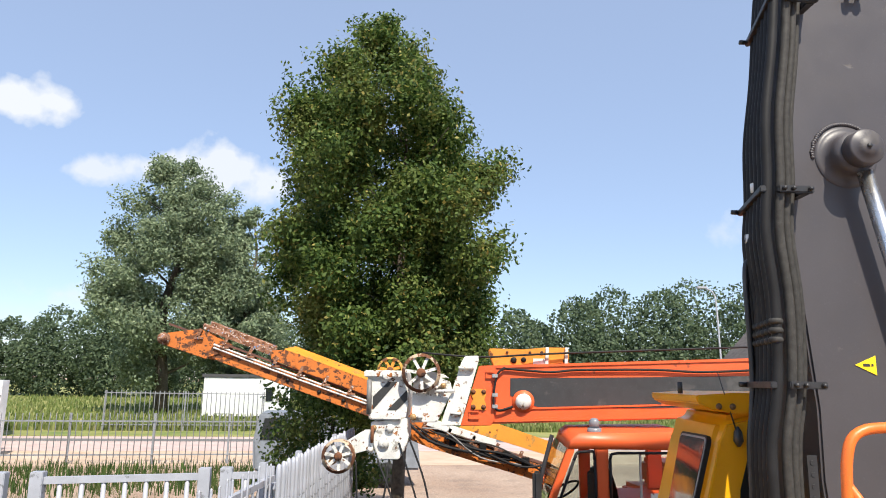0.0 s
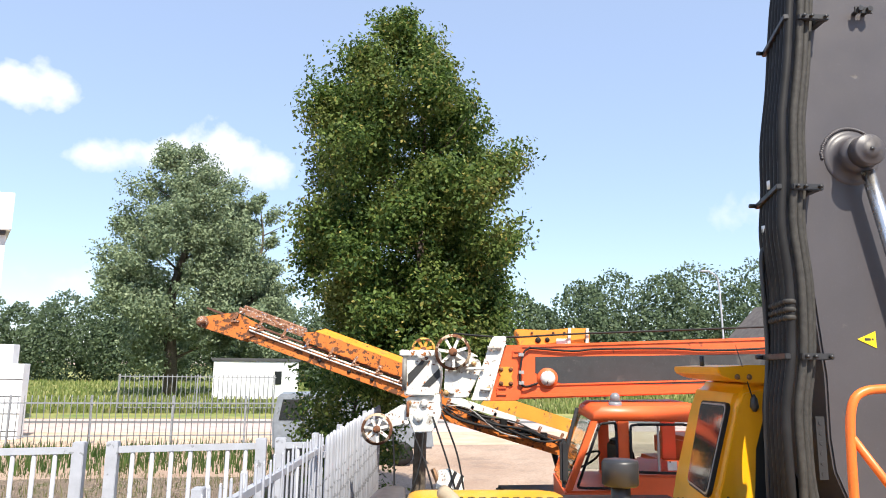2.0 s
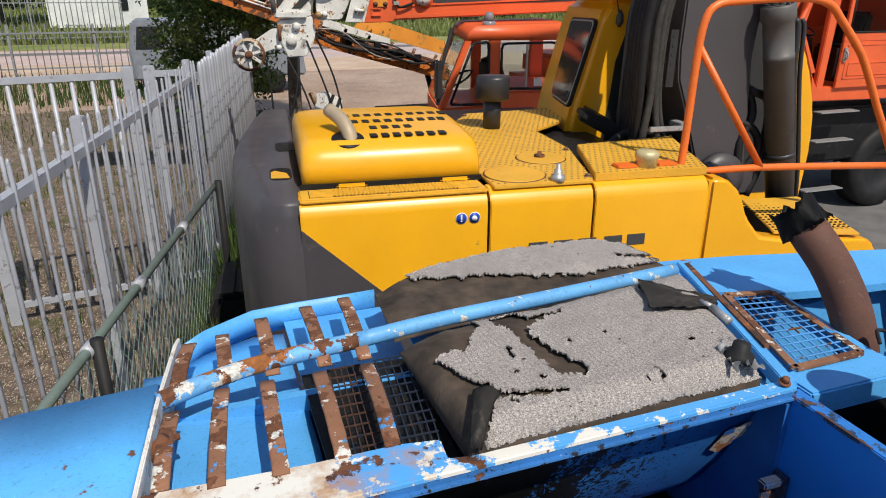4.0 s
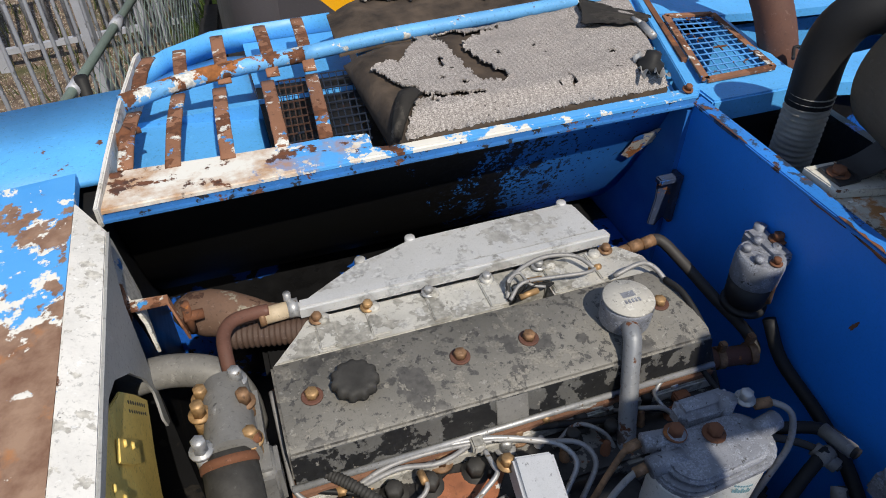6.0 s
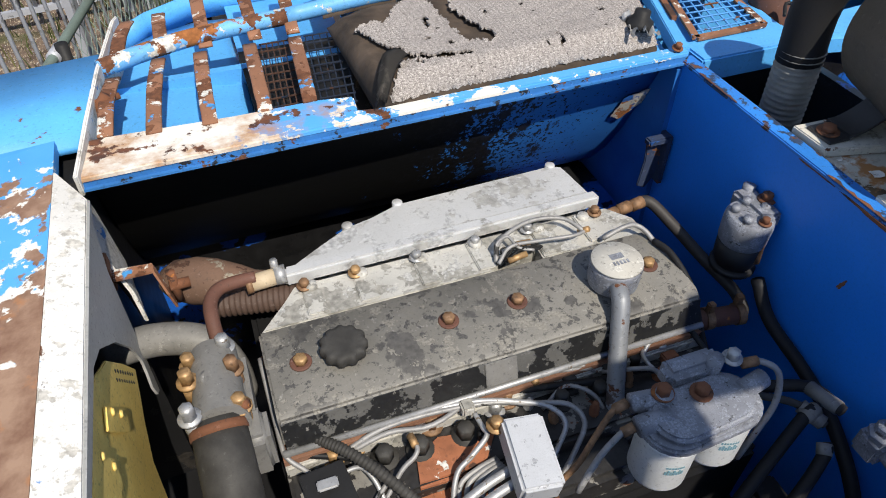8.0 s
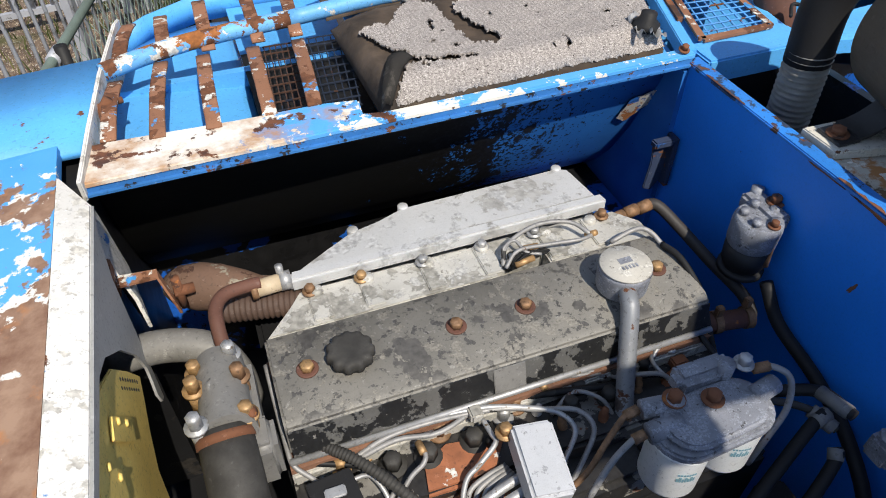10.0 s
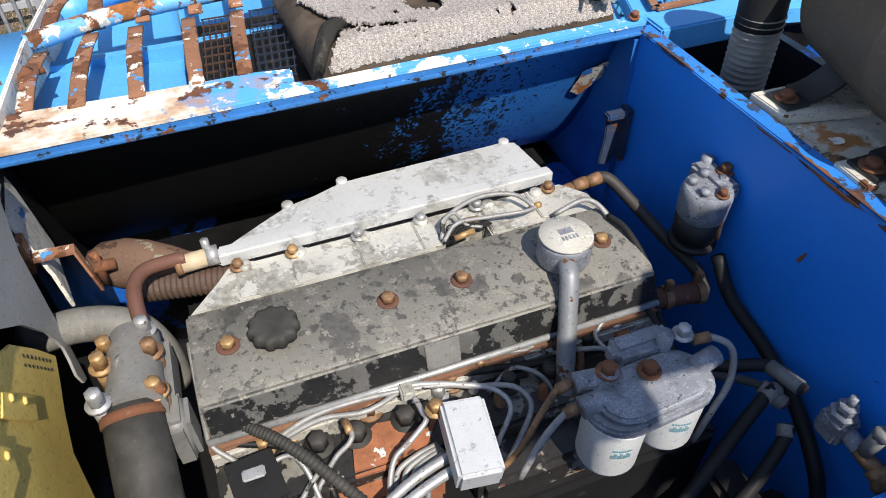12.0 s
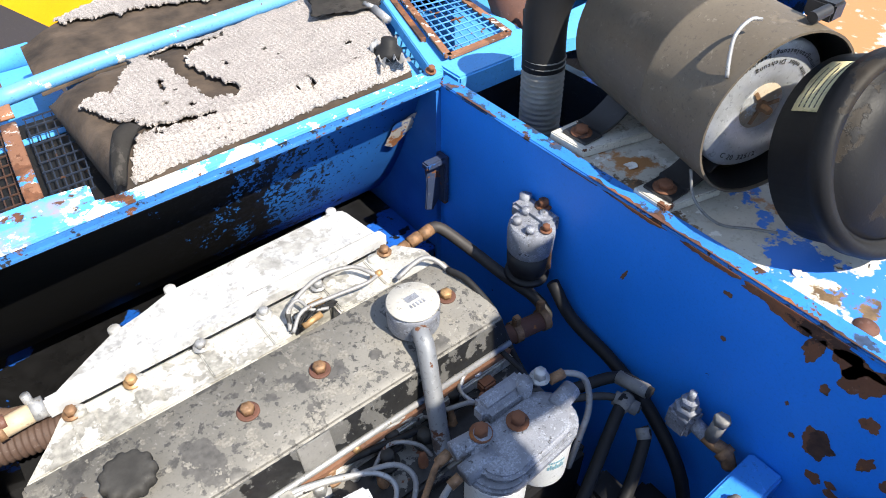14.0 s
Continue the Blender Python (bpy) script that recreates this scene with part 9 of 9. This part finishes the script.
def bar_panel(a, b, h, gap, label):
    a, b = Vector(a), Vector(b)
    fe = thing("fence_panel", a, label, "fence", group="bar fence panels")
    way = (b - a).normalized()
    for z in (0.16, h):
        bm = B()
        strip(bm, a + Vector((0, 0, z)), b + Vector((0, 0, z)), 0.05, 0.055)
        part("rail", bm, M["galv"], fe)
    mesh = finish("bar", cyl(B(), (0, 0, 0.16), (0, 0, h), 0.02, seg=8), M["galv"])
    for i in range(int((b - a).length / gap) + 1):
        ob = new("bar", mesh)
        ob.parent = fe
        ob.location = way * gap * i
    for p in (a, b):
        bm = B()
        box(bm, p - Vector((0.05, 0.05, p.z)), p + Vector((0.05, 0.05, h + 0.10)), 0.006)
        part("post", bm, M["galv"], fe)


for a, b in (((-6.3, 6.45, 0), (-4.3, 6.75, 0)), ((-4.2, 6.77, 0), (-2.05, 7.07, 0)), ((-1.78, 7.11, 0), (-0.5, 7.31, 0)), ((-0.32, 7.34, 0), (0.04, 7.38, 0))):
    bar_panel(a, b, 2.22, 0.165, "galvanised bar fence panel across the plot")

# ---- low chain-link fence with a pipe on top ----
cl = thing("chain_link_fence", (-0.6, 3.4, 0), "green chain-link fence with a grey top pipe", "fence")
p0, p1 = Vector((-1.15, 0.9, 1.45)), Vector((0.13, 6.15, 1.45))
bm = B()
tube(bm, [p0, p1], 0.024, 10)
part("top_pipe", bm, M["green_pipe"], cl)
bm = B()
n = 120
for i in range(-26, n, 2):
    for d in (1, -1):
        s0, s1 = i / n, (i + 26) / n
        if d < 0:
            s0, s1 = s1, s0
        q0, q1 = p0.lerp(p1, s0), p0.lerp(p1, s1)
        if min(s0, s1) >= 0 and max(s0, s1) <= 1:
            tube(bm, [q0 - Vector((0, 0, 0.02)), q1 - Vector((0, 0, 1.4))], 0.0021, 3)
tagged(part("wire_mesh", bm, worn("green_wire", (0.20, 0.27, 0.24), [], 0.5), cl), kind="stuff")
for s in (0.1, 0.48, 0.99):
    q = p0.lerp(p1, s)
    bm = B()
    cyl(bm, (q.x + 0.04, q.y, 0), (q.x + 0.04, q.y, 1.5), 0.03)
    part("post", bm, M["rubber"], cl)
for s in (0.3, 0.483, 0.62, 0.8):
    q = p0.lerp(p1, s)
    bm = B()
    cyl(bm, q - Vector((0.012, 0.05, 0)), q + Vector((0.012, 0.05, 0)), 0.032)
    part("pipe_clamp", bm, M["galv"], cl)
bm = B()
bm2 = turned(box(B(), (-0.22, -0.16, 0), (0.22, 0.16, 0.02), 0.004), Matrix.Translation((1.0, 8.6, 1.02)) @ Euler((0.5, 0.2, 0.3)).to_matrix().to_4x4())
bm.free()
single("tilted_board", bm2, M["crane_white"], "white board propped by the fence", "board", (1.0, 8.6, 1.0))
bm = B()
for k in range(4):
    tube(bm, [(0.5 + 0.05 * k, 8.5, 0), (0.75 + 0.1 * k, 8.55, 0.6), (1.0, 8.6, 1.02)], 0.025, 6)
single("prop_poles", bm, M["crane_white"], "thin white poles leaning together", "pole", (0.75, 8.55, 0))


# ---- ground, road, far things ----
bm = B()
bmesh.ops.create_grid(bm, x_segments=2, y_segments=2, size=900)
tagged(single("ground", bm, M["ground"]), "dry sandy yard ground with stones and weeds", "ground", kind="structure")


def slab(name, pts, z, material, label):
    bm = B()
    prism(bm, [(x, y, z - 0.2) for x, y in pts], (0, 0, 0.2))
    tagged(single(name, bm, material, kind="structure"), label, name.split("_")[0])


slab("road", [(-90, 33.5), (90, 30.5), (90, 37.5), (-90, 40.5)], 0.012, M["road"], "pale pinkish brick road beyond the fence")
slab("road_strip", [(-90, 37.9), (90, 34.9), (90, 36.2), (-90, 39.2)], 0.018, M["asphalt"], "grey strip along the road")
slab("pavement", [(-90, 28.5), (90, 25.5), (90, 30.45), (-90, 33.45)], 0.010, M["pavement"], "pale sandy verge beside the road")
slab("ground_field", [(-300, 41), (300, 38), (400, 420), (-400, 420)], 0.02, M["field"], "rough green and straw-coloured field")
slab("ground_plot", [(-9, -3), (-1.55, -3), (-1.05, 1.0), (0.9, 12), (0.3, 20), (-9, 20)], 0.006, M["soil"], "dark soil with dry litter inside the fence")
slab("pavement_yard", [(6.2, 2.0), (40, 2.0), (40, 14), (6.8, 14)], 0.008, M["asphalt"], "grey asphalt yard under the crane")


def blades(name, spots, h, label, material, lean=0.35, w=0.012):
    """Grass as many thin blades."""
    vs, fs = [], []
    for x, y, z, k in spots:
        a, b = random.uniform(0, 6.283), random.uniform(0, lean)
        hh = h * k * random.uniform(0.5, 1.2)
        t = Vector((math.cos(a), math.sin(a), 0))
        s = Vector((-t.y, t.x, 0)) * w * k
        p = Vector((x, y, z))
        n = len(vs)
        vs += [p - s, p + s, p + t * b * hh * 0.4 + s * 0.7 + Vector((0, 0, hh * 0.6)), p + t * b * hh + Vector((0, 0, hh)), p + t * b * hh * 0.4 - s * 0.7 + Vector((0, 0, hh * 0.6))]
        fs += [(n, n + 1, n + 2, n + 4), (n + 4, n + 2, n + 3)]
    mesh = bpy.data.meshes.new(name)
    mesh.from_pydata(vs, [], fs)
    mesh.materials.append(material)
    tagged(new(name, mesh), label, "grass", kind="stuff")


spots = []
for _ in range(3000):
    y = random.uniform(0.5, 12)
    x = -1.27 + 0.19 * y + random.gauss(0.28, 0.22)
    spots.append((x, y, 0, 1))
blades("weeds", spots, 0.42, "rough weeds growing along the fence", M["grass"])
spots = []
for _ in range(9000):
    y = random.uniform(0.8, 8.5)
    spots.append((-1.27 + 0.19 * y + random.gauss(0.36, 0.16), y, 0, 1))
blades("fence_weeds", spots, 0.62, "dense green weeds at the fence foot", M["weed"], 0.5, 0.014)
spots = [(random.uniform(-9, 0.0), random.uniform(2, 26), 0, 1) for _ in range(14000)]
spots = [s for s in spots if s[0] < -1.5 + 0.19 * s[1] and noise.noise((s[0] * 0.5, s[1] * 0.5, 0)) > -0.1]
blades("plot_grass", spots, 0.17, "patchy dry grass on the fenced plot", M["grass"], 0.8, 0.007)
spots = [(random.uniform(-30, -1), random.uniform(20.5, 26.5), 0, 1.6) for _ in range(6000)]
blades("verge_grass", spots, 0.22, "overgrown grass by the road fence", M["weed"])
spots = [(random.uniform(-60, 40), 43 + 60 * random.random() ** 2, 0, 3) for _ in range(26000)]
blades("field_grass", spots, 0.16, "tall field grass, green and straw", M["field_grass"], w=0.03)


def tree(name, at, profile, n, leaf, material, label, trunk=0.2, seed=0, clump=26, spread=0.34, squash=0.7, lean=0.0, category="tree"):
    """A tapered trunk with limbs, and a crown of leaf clumps inside an uneven envelope. profile: (height, radius)."""
    rng = np.random.default_rng(seed)
    base = Vector(at)
    tr = thing(name, at, label, category)
    zs = np.array([p[0] for p in profile], float)
    rs = np.array([p[1] for p in profile], float)
    top = zs[-1]
    bm = B()
    bend = [base + Vector((rng.normal(0, 0.03 * trunk * 6 * i), rng.normal(0, 0.03 * trunk * 6 * i), top * 0.92 * i / 6)) for i in range(7)]
    tube(bm, bend, trunk, 10, 3, lambda s: 1.0 - 0.9 * s)
    for i in range(14):
        h = zs[0] + (top * 0.85 - zs[0]) * (i + 0.5) / 14
        a = i * 2.4
        r = float(np.interp(h, zs, rs)) * 0.75
        s = min(h * 0.97 / (top * 0.92), 0.99) * 6
        o = bend[int(s)].lerp(bend[min(int(s) + 1, 6)], s % 1)
        d = Vector((math.cos(a), math.sin(a), 0))
        tube(bm, [o, o + d * r * 0.5 + Vector((0, 0, r * 0.25)), o + d * r + Vector((0, 0, r * 0.5))], trunk * 0.28 * (1 - 0.6 * h / top), 6, 3, lambda s: 1 - 0.8 * s)
    part("trunk", bm, M["bark"], tr)
    # boughs: flattened shells of leaves inside the envelope, and a thin filling of leaves between them
    pos, face = [], []
    size0 = rs.max()
    made = 0
    while made < n:
        h = rng.uniform(zs[0], top)
        rc = float(np.interp(h, zs, rs))
        if rng.uniform() > rc / size0 + 0.08:
            continue
        made += 1
        a = rng.uniform(0, 2 * math.pi)
        rough = 1 + 0.26 * noise.noise((math.cos(a) * 1.5 + seed, math.sin(a) * 1.5, h * 8 / top)) + 0.14 * noise.noise((math.cos(a) * 4 + seed, math.sin(a) * 4, h * 20 / top))
        rb = size0 * spread * rng.uniform(0.35, 1.3) * (0.55 + 0.45 * rc / size0)
        far = max(0.0, rc * rough - rb * 0.5) * math.sqrt(rng.uniform(0.2, 1.0))
        c = np.array([math.cos(a) * far + lean * (h / top) ** 2, math.sin(a) * far, h])
        if noise.noise(Vector(c) * (2.6 / size0) + Vector((seed * 5.0, 0, 0))) < -0.2:
            continue
        k = int(clump * (rb / (size0 * spread)) ** 2) + 6
        d = rng.normal(0, 1, (k, 3))
        d /= np.linalg.norm(d, axis=1, keepdims=True)
        lump = np.array([1 + 0.42 * noise.noise(Vector(q) * 2.3 + Vector((made * 3.0, seed, 0))) for q in d])[:, None]
        long = np.array([math.cos(a), math.sin(a), rng.uniform(0.2, 1.1)])
        long /= np.linalg.norm(long)
        shell = d * rb * lump * rng.uniform(0.35, 1.12, (k, 1)) * (1, 1, squash)
        shell += np.outer(shell @ long, long) * rng.uniform(0.2, 0.8)
        pos.append(c + shell)
        face.append(d * 0.7 + (0, 0, 0.3) + rng.normal(0, 0.7, (k, 3)))
    pos, face = np.concatenate(pos), np.concatenate(face)
    k, m = len(pos), 1
    t = np.cross(face, rng.normal(0, 1, (k * m, 3)))
    t /= np.linalg.norm(t, axis=1, keepdims=True)
    b = np.cross(t, face)
    b /= np.linalg.norm(b, axis=1, keepdims=True)
    size = leaf * rng.uniform(0.6, 1.25, (k * m, 1))
    quad = np.stack([pos - t * size * 0.5, pos + b * size * 0.28, pos + t * size * 0.5, pos - b * size * 0.28], 1).reshape(-1, 3)
    mesh = bpy.data.meshes.new("crown")
    q = len(pos)
    mesh.vertices.add(4 * q)
    mesh.vertices.foreach_set("co", quad.ravel())
    mesh.loops.add(4 * q)
    mesh.loops.foreach_set("vertex_index", np.arange(4 * q))
    mesh.polygons.add(q)
    mesh.polygons.foreach_set("loop_start", np.arange(0, 4 * q, 4))
    mesh.update()
    mesh.materials.append(material)
    ob = new("crown", mesh)
    ob.parent = tr
    return tr


tree("alder_tree", (1.80, 13.4, 0), [(2.5, 1.1), (3.2, 1.75), (4.6, 2.1), (6.0, 2.12), (7.1, 1.95), (8.1, 1.6), (9.0, 1.05), (9.6, 0.6), (9.95, 0.25)], 430, 0.092, M["leaf"], "tall dark-green alder tree behind the crane head", 0.14, 12, 820, 0.21, 0.9, lean=-0.7)
tree("willow_tree", (-13.2, 62, 0), [(2.6, 4.0), (5.5, 5.2), (9.5, 6.2), (14.0, 5.9), (18.0, 4.4), (20.6, 2.8), (21.6, 1.0)], 330, 0.30, M["willow"], "pale grey-green willow tree", 0.6, 8, 560, 0.19, 0.95)
tree("willow_tree", (-7.2, 64, 0), [(2.0, 3.2), (5.0, 4.2), (9.5, 3.9), (13.5, 2.9), (16.5, 1.8), (18.0, 0.8)], 190, 0.30, M["willow"], "smaller pale willow beside the alder", 0.5, 11, 560, 0.2, 0.95)
tree("alder_tree", (0.62, 14.9, 0), [(0.2, 0.85), (1.2, 1.25), (2.2, 1.35), (3.2, 1.0), (3.8, 0.5)], 120, 0.10, M["leaf"], "low alder growth at the tree's foot", 0.08, 5, 220, 0.3)


def wood(name, x0, x1, y, h, n, seed, label, leaf=0.5):
    """A far wood: one object of many crowns."""
    rng = np.random.default_rng(seed)
    quads = []
    for i in range(n):
        x = x0 + (x1 - x0) * (i + rng.uniform(0.2, 0.8)) / n
        yy = y + rng.uniform(-4, 6)
        hh = h(x) * rng.uniform(0.86, 1.06)
        r = hh * rng.uniform(0.26, 0.36)
        for cx, cy, cz, cr in [(0, 0, hh * 0.66, r), (r * 0.5, -r * 0.3, hh * 0.45, r * 0.85), (-r * 0.5, -r * 0.4, hh * 0.42, r * 0.85), (0.1, -r * 0.3, hh * 0.24, r * 0.9), (0, 0, hh * 0.84, r * 0.55), (r * 0.3, -r * 0.3, hh * 0.12, r * 0.8)]:
            k = int(1300 * (cr / r) ** 2)
            d = rng.normal(0, 1, (k, 3))
            d /= np.linalg.norm(d, axis=1, keepdims=True)
            d[:, 1] = -np.abs(d[:, 1]) * np.sign(rng.uniform(-0.35, 1, k))
            lump = np.array([1 + 0.25 * noise.noise(Vector(v) * 2.6 + Vector((i, cz, 0))) for v in d])[:, None]
            p = np.array([x + cx, yy + cy, cz]) + d * cr * lump * rng.uniform(0.8, 1.03, (k, 1))
            t = rng.normal(0, 1, (k, 3))
            t /= np.linalg.norm(t, axis=1, keepdims=True)
            b = np.cross(t, d + rng.normal(0, 0.5, (k, 3)))
            b /= np.linalg.norm(b, axis=1, keepdims=True)
            s = leaf * rng.uniform(0.5, 1.2, (k, 1))
            quads.append(np.stack([p - t * s * 0.5, p + b * s * 0.33, p + t * s * 0.5, p - b * s * 0.33], 1))
    co = np.concatenate(quads).reshape(-1, 3)
    co[:, 2] = np.maximum(co[:, 2], 0.1)
    q = len(co) // 4
    mesh = bpy.data.meshes.new(name)
    mesh.vertices.add(4 * q)
    mesh.vertices.foreach_set("co", co.ravel())
    mesh.loops.add(4 * q)
    mesh.loops.foreach_set("vertex_index", np.arange(4 * q))
    mesh.polygons.add(q)
    mesh.polygons.foreach_set("loop_start", np.arange(0, 4 * q, 4))
    mesh.update()
    mesh.materials.append(M["wood_leaf"])
    tagged(new(name, mesh), label, "woodland", kind="stuff")


wood("woodland", -75, 24, 108, lambda x: 13.5 - 2.0 * (x > -25), 26, 1, "dark green wood across the field")
wood("woodland", 20, 66, 78, lambda x: 11.2 + 4.0 * min(1, max(0, (x - 22) / 14)), 14, 2, "dark green wood behind the roofs")
wood("woodland", 52, 110, 58, lambda x: 13.6, 16, 4, "green wood behind the red cab")
wood("shrubs", -2, 30, 62, lambda x: 4.5, 11, 6, "light green shrubs along the road", 0.36)

# shed, building, van, house, lamp
sh = thing("white_shed", (-6.0, 55, 0), "white clad site shed with a dark flat roof", "shed")
bm = B()
prism(bm, [(-8.8, 55.6, 0.2), (-5.5, 55.0, 0.2), (-2.5, 57.6, 0.2), (-5.7, 58.6, 0.2)], (0, 0, 2.85), 0.02)
part("wall", bm, M["shed"], sh)
bm = B()
prism(bm, [(-8.95, 55.55, 3.05), (-5.5, 54.9, 3.05), (-2.35, 57.6, 3.05), (-5.7, 58.75, 3.05)], (0, 0, 0.24), 0.02)
part("roof", bm, M["dark_roof"], sh)
bm = B()
prism(bm, [(-7.9, 55.42, 0.4), (-6.7, 55.20, 0.4), (-6.7, 55.20, 1.6), (-7.9, 55.42, 1.6)], (0, -0.03, 0))
part("door", bm, M["shed"], sh)
bm = B()
prism(bm, [(-4.25, 56.06, 1.3), (-3.75, 56.49, 1.3), (-3.75, 56.49, 2.3), (-4.25, 56.06, 2.3)], (0.02, -0.03, 0))
part("window", bm, M["glass"], sh)
wb = thing("white_building", (-20, 33, 0), "white building with a flat overhanging roof", "building")
bm = B()
prism(bm, [(-30, 33.6, 0), (-14.95, 33.6, 0), (-16.7, 37, 0), (-30, 37, 0)], (0, 0, 8.55))
part("wall", bm, worn("pale_render", (0.62, 0.54, 0.30), [], 0.7, scale=0.6), wb)
bm = B()
prism(bm, [(-31, 33.0, 8.7), (-14.2, 33.0, 8.7), (-16.4, 37.5, 8.7), (-31, 37.5, 8.7)], (0, 0, 1.7), 0.03)
part("roof", bm, M["shed"], wb)
bm = B()
prism(bm, [(-30.5, 33.2, 8.55), (-14.5, 33.2, 8.55), (-16.5, 37.2, 8.55), (-30.5, 37.2, 8.55)], (0, 0, 0.15))
part("soffit", bm, M["dark_roof"], wb)
bm = B()
prism(bm, [(-14.95, 33.5, 3.4), (-14.6, 33.5, 3.4), (-14.75, 33.8, 3.4), (-14.95, 33.8, 3.4)], (0, 0, 5.15))
part("corner_trim", bm, M["shed"], wb)
bm = B()
box(bm, (-30, 30, 0), (-12.3, 30.6, 3.6), 0.02)
box(bm, (-15, 29.4, 0), (-11.6, 30, 2.85), 0.02)
part("annex_wall", bm, M["shed"], wb)
bm = B()
for z in (0.3, 0.95, 1.6, 2.25):
    box(bm, (-15, 29.385, z), (-11.6, 29.4, z + 0.03))
part("cladding_joint", bm, M["dark_roof"], wb)
van = thing("parked_van", (0.2, 22, 0), "grey van parked behind the tree", "van")
bm = B()
prism(bm, [(-1.5, 21.6, 0.5), (-1.55, 21.6, 1.3), (-1.4, 21.6, 2.1), (2.6, 21.6, 2.15), (3.2, 21.6, 1.3), (3.3, 21.6, 0.5)], (0, 1.8, 0), 0.06)
part("body", bm, M["grey_van"], van)
for x in (-0.8, 2.3):
    bm = B()
    lathe(bm, (x, 21.75, 0.36), (0, -1, 0), [(0.2, 0), (0.34, 0), (0.36, 0.05), (0.36, 0.16), (0.2, 0.18)], 24)
    part("wheel", bm, M["rubber"], van)
bm = B()
prism(bm, [(-1.35, 21.585, 1.35), (-1.25, 21.585, 1.95), (-0.6, 21.585, 1.95), (-0.6, 21.585, 1.35)], (0, 0.01, 0))
part("window", bm, M["glass"], van)
hs = thing("house", (33.2, 40, 0), "house with a steep dark tiled roof and white gable", "house")
bm = B()
box(bm, (29.8, 40, 0), (36.2, 48, 4.4))
part("wall", bm, M["brick"], hs)
bm = B()
prism(bm, [(28.9, 39.6, 4.5), (31.8, 39.6, 7.4), (31.8, 48.4, 7.4), (28.9, 48.4, 4.5)], (0.1, 0, 0.16))
prism(bm, [(31.8, 39.6, 7.4), (36.2, 39.6, 4.2), (36.2, 48.4, 4.2), (31.8, 48.4, 7.4)], (0.1, 0, 0.16))
part("roof", bm, M["tile"], hs)
bm = B()
prism(bm, [(29.6, 39.9, 4.5), (31.8, 39.9, 6.6), (34.0, 39.9, 4.5)], (0, 0.1, 0))
part("gable", bm, M["white"], hs)
bm = B()
box(bm, (30.6, 39.86, 4.5), (31.8, 39.9, 5.3))
part("window", bm, M["glass"], hs)
lp = thing("street_lamp", (25.4, 42, 0), "tall grey street lamp with a bent arm", "street lamp")
bm = B()
tube(bm, [(25.45, 42, 0), (25.3, 42, 5), (25.2, 42, 8.2), (25.0, 42, 9.0), (24.4, 42, 9.3)], 0.07, 8, 5, lambda s: 1 - 0.4 * s)
part("pole", bm, M["galv"], lp)
bm = B()
box(bm, (23.9, 41.85, 9.22), (24.6, 42.15, 9.36), 0.04)
part("lamp_head", bm, M["galv"], lp)
palisade("road_fence", (-16.0, 27.2, 0), (-1.2, 27.6, 0), 1.72, 0.22, 0.03, (2.4, 4.9, 7.6, 10.4, 13.0), "dark palisade fence along the road", (0.85, 0.18), M["dull_galv"])
palisade("gate_fence", (-12.0, 43, 0), (-3.1, 43, 0), 2.2, 0.26, 0.05, (0.05, 4.4, 8.8), "tall grey gate and fence across the road", (0.95, 0.15), M["dull_galv"])
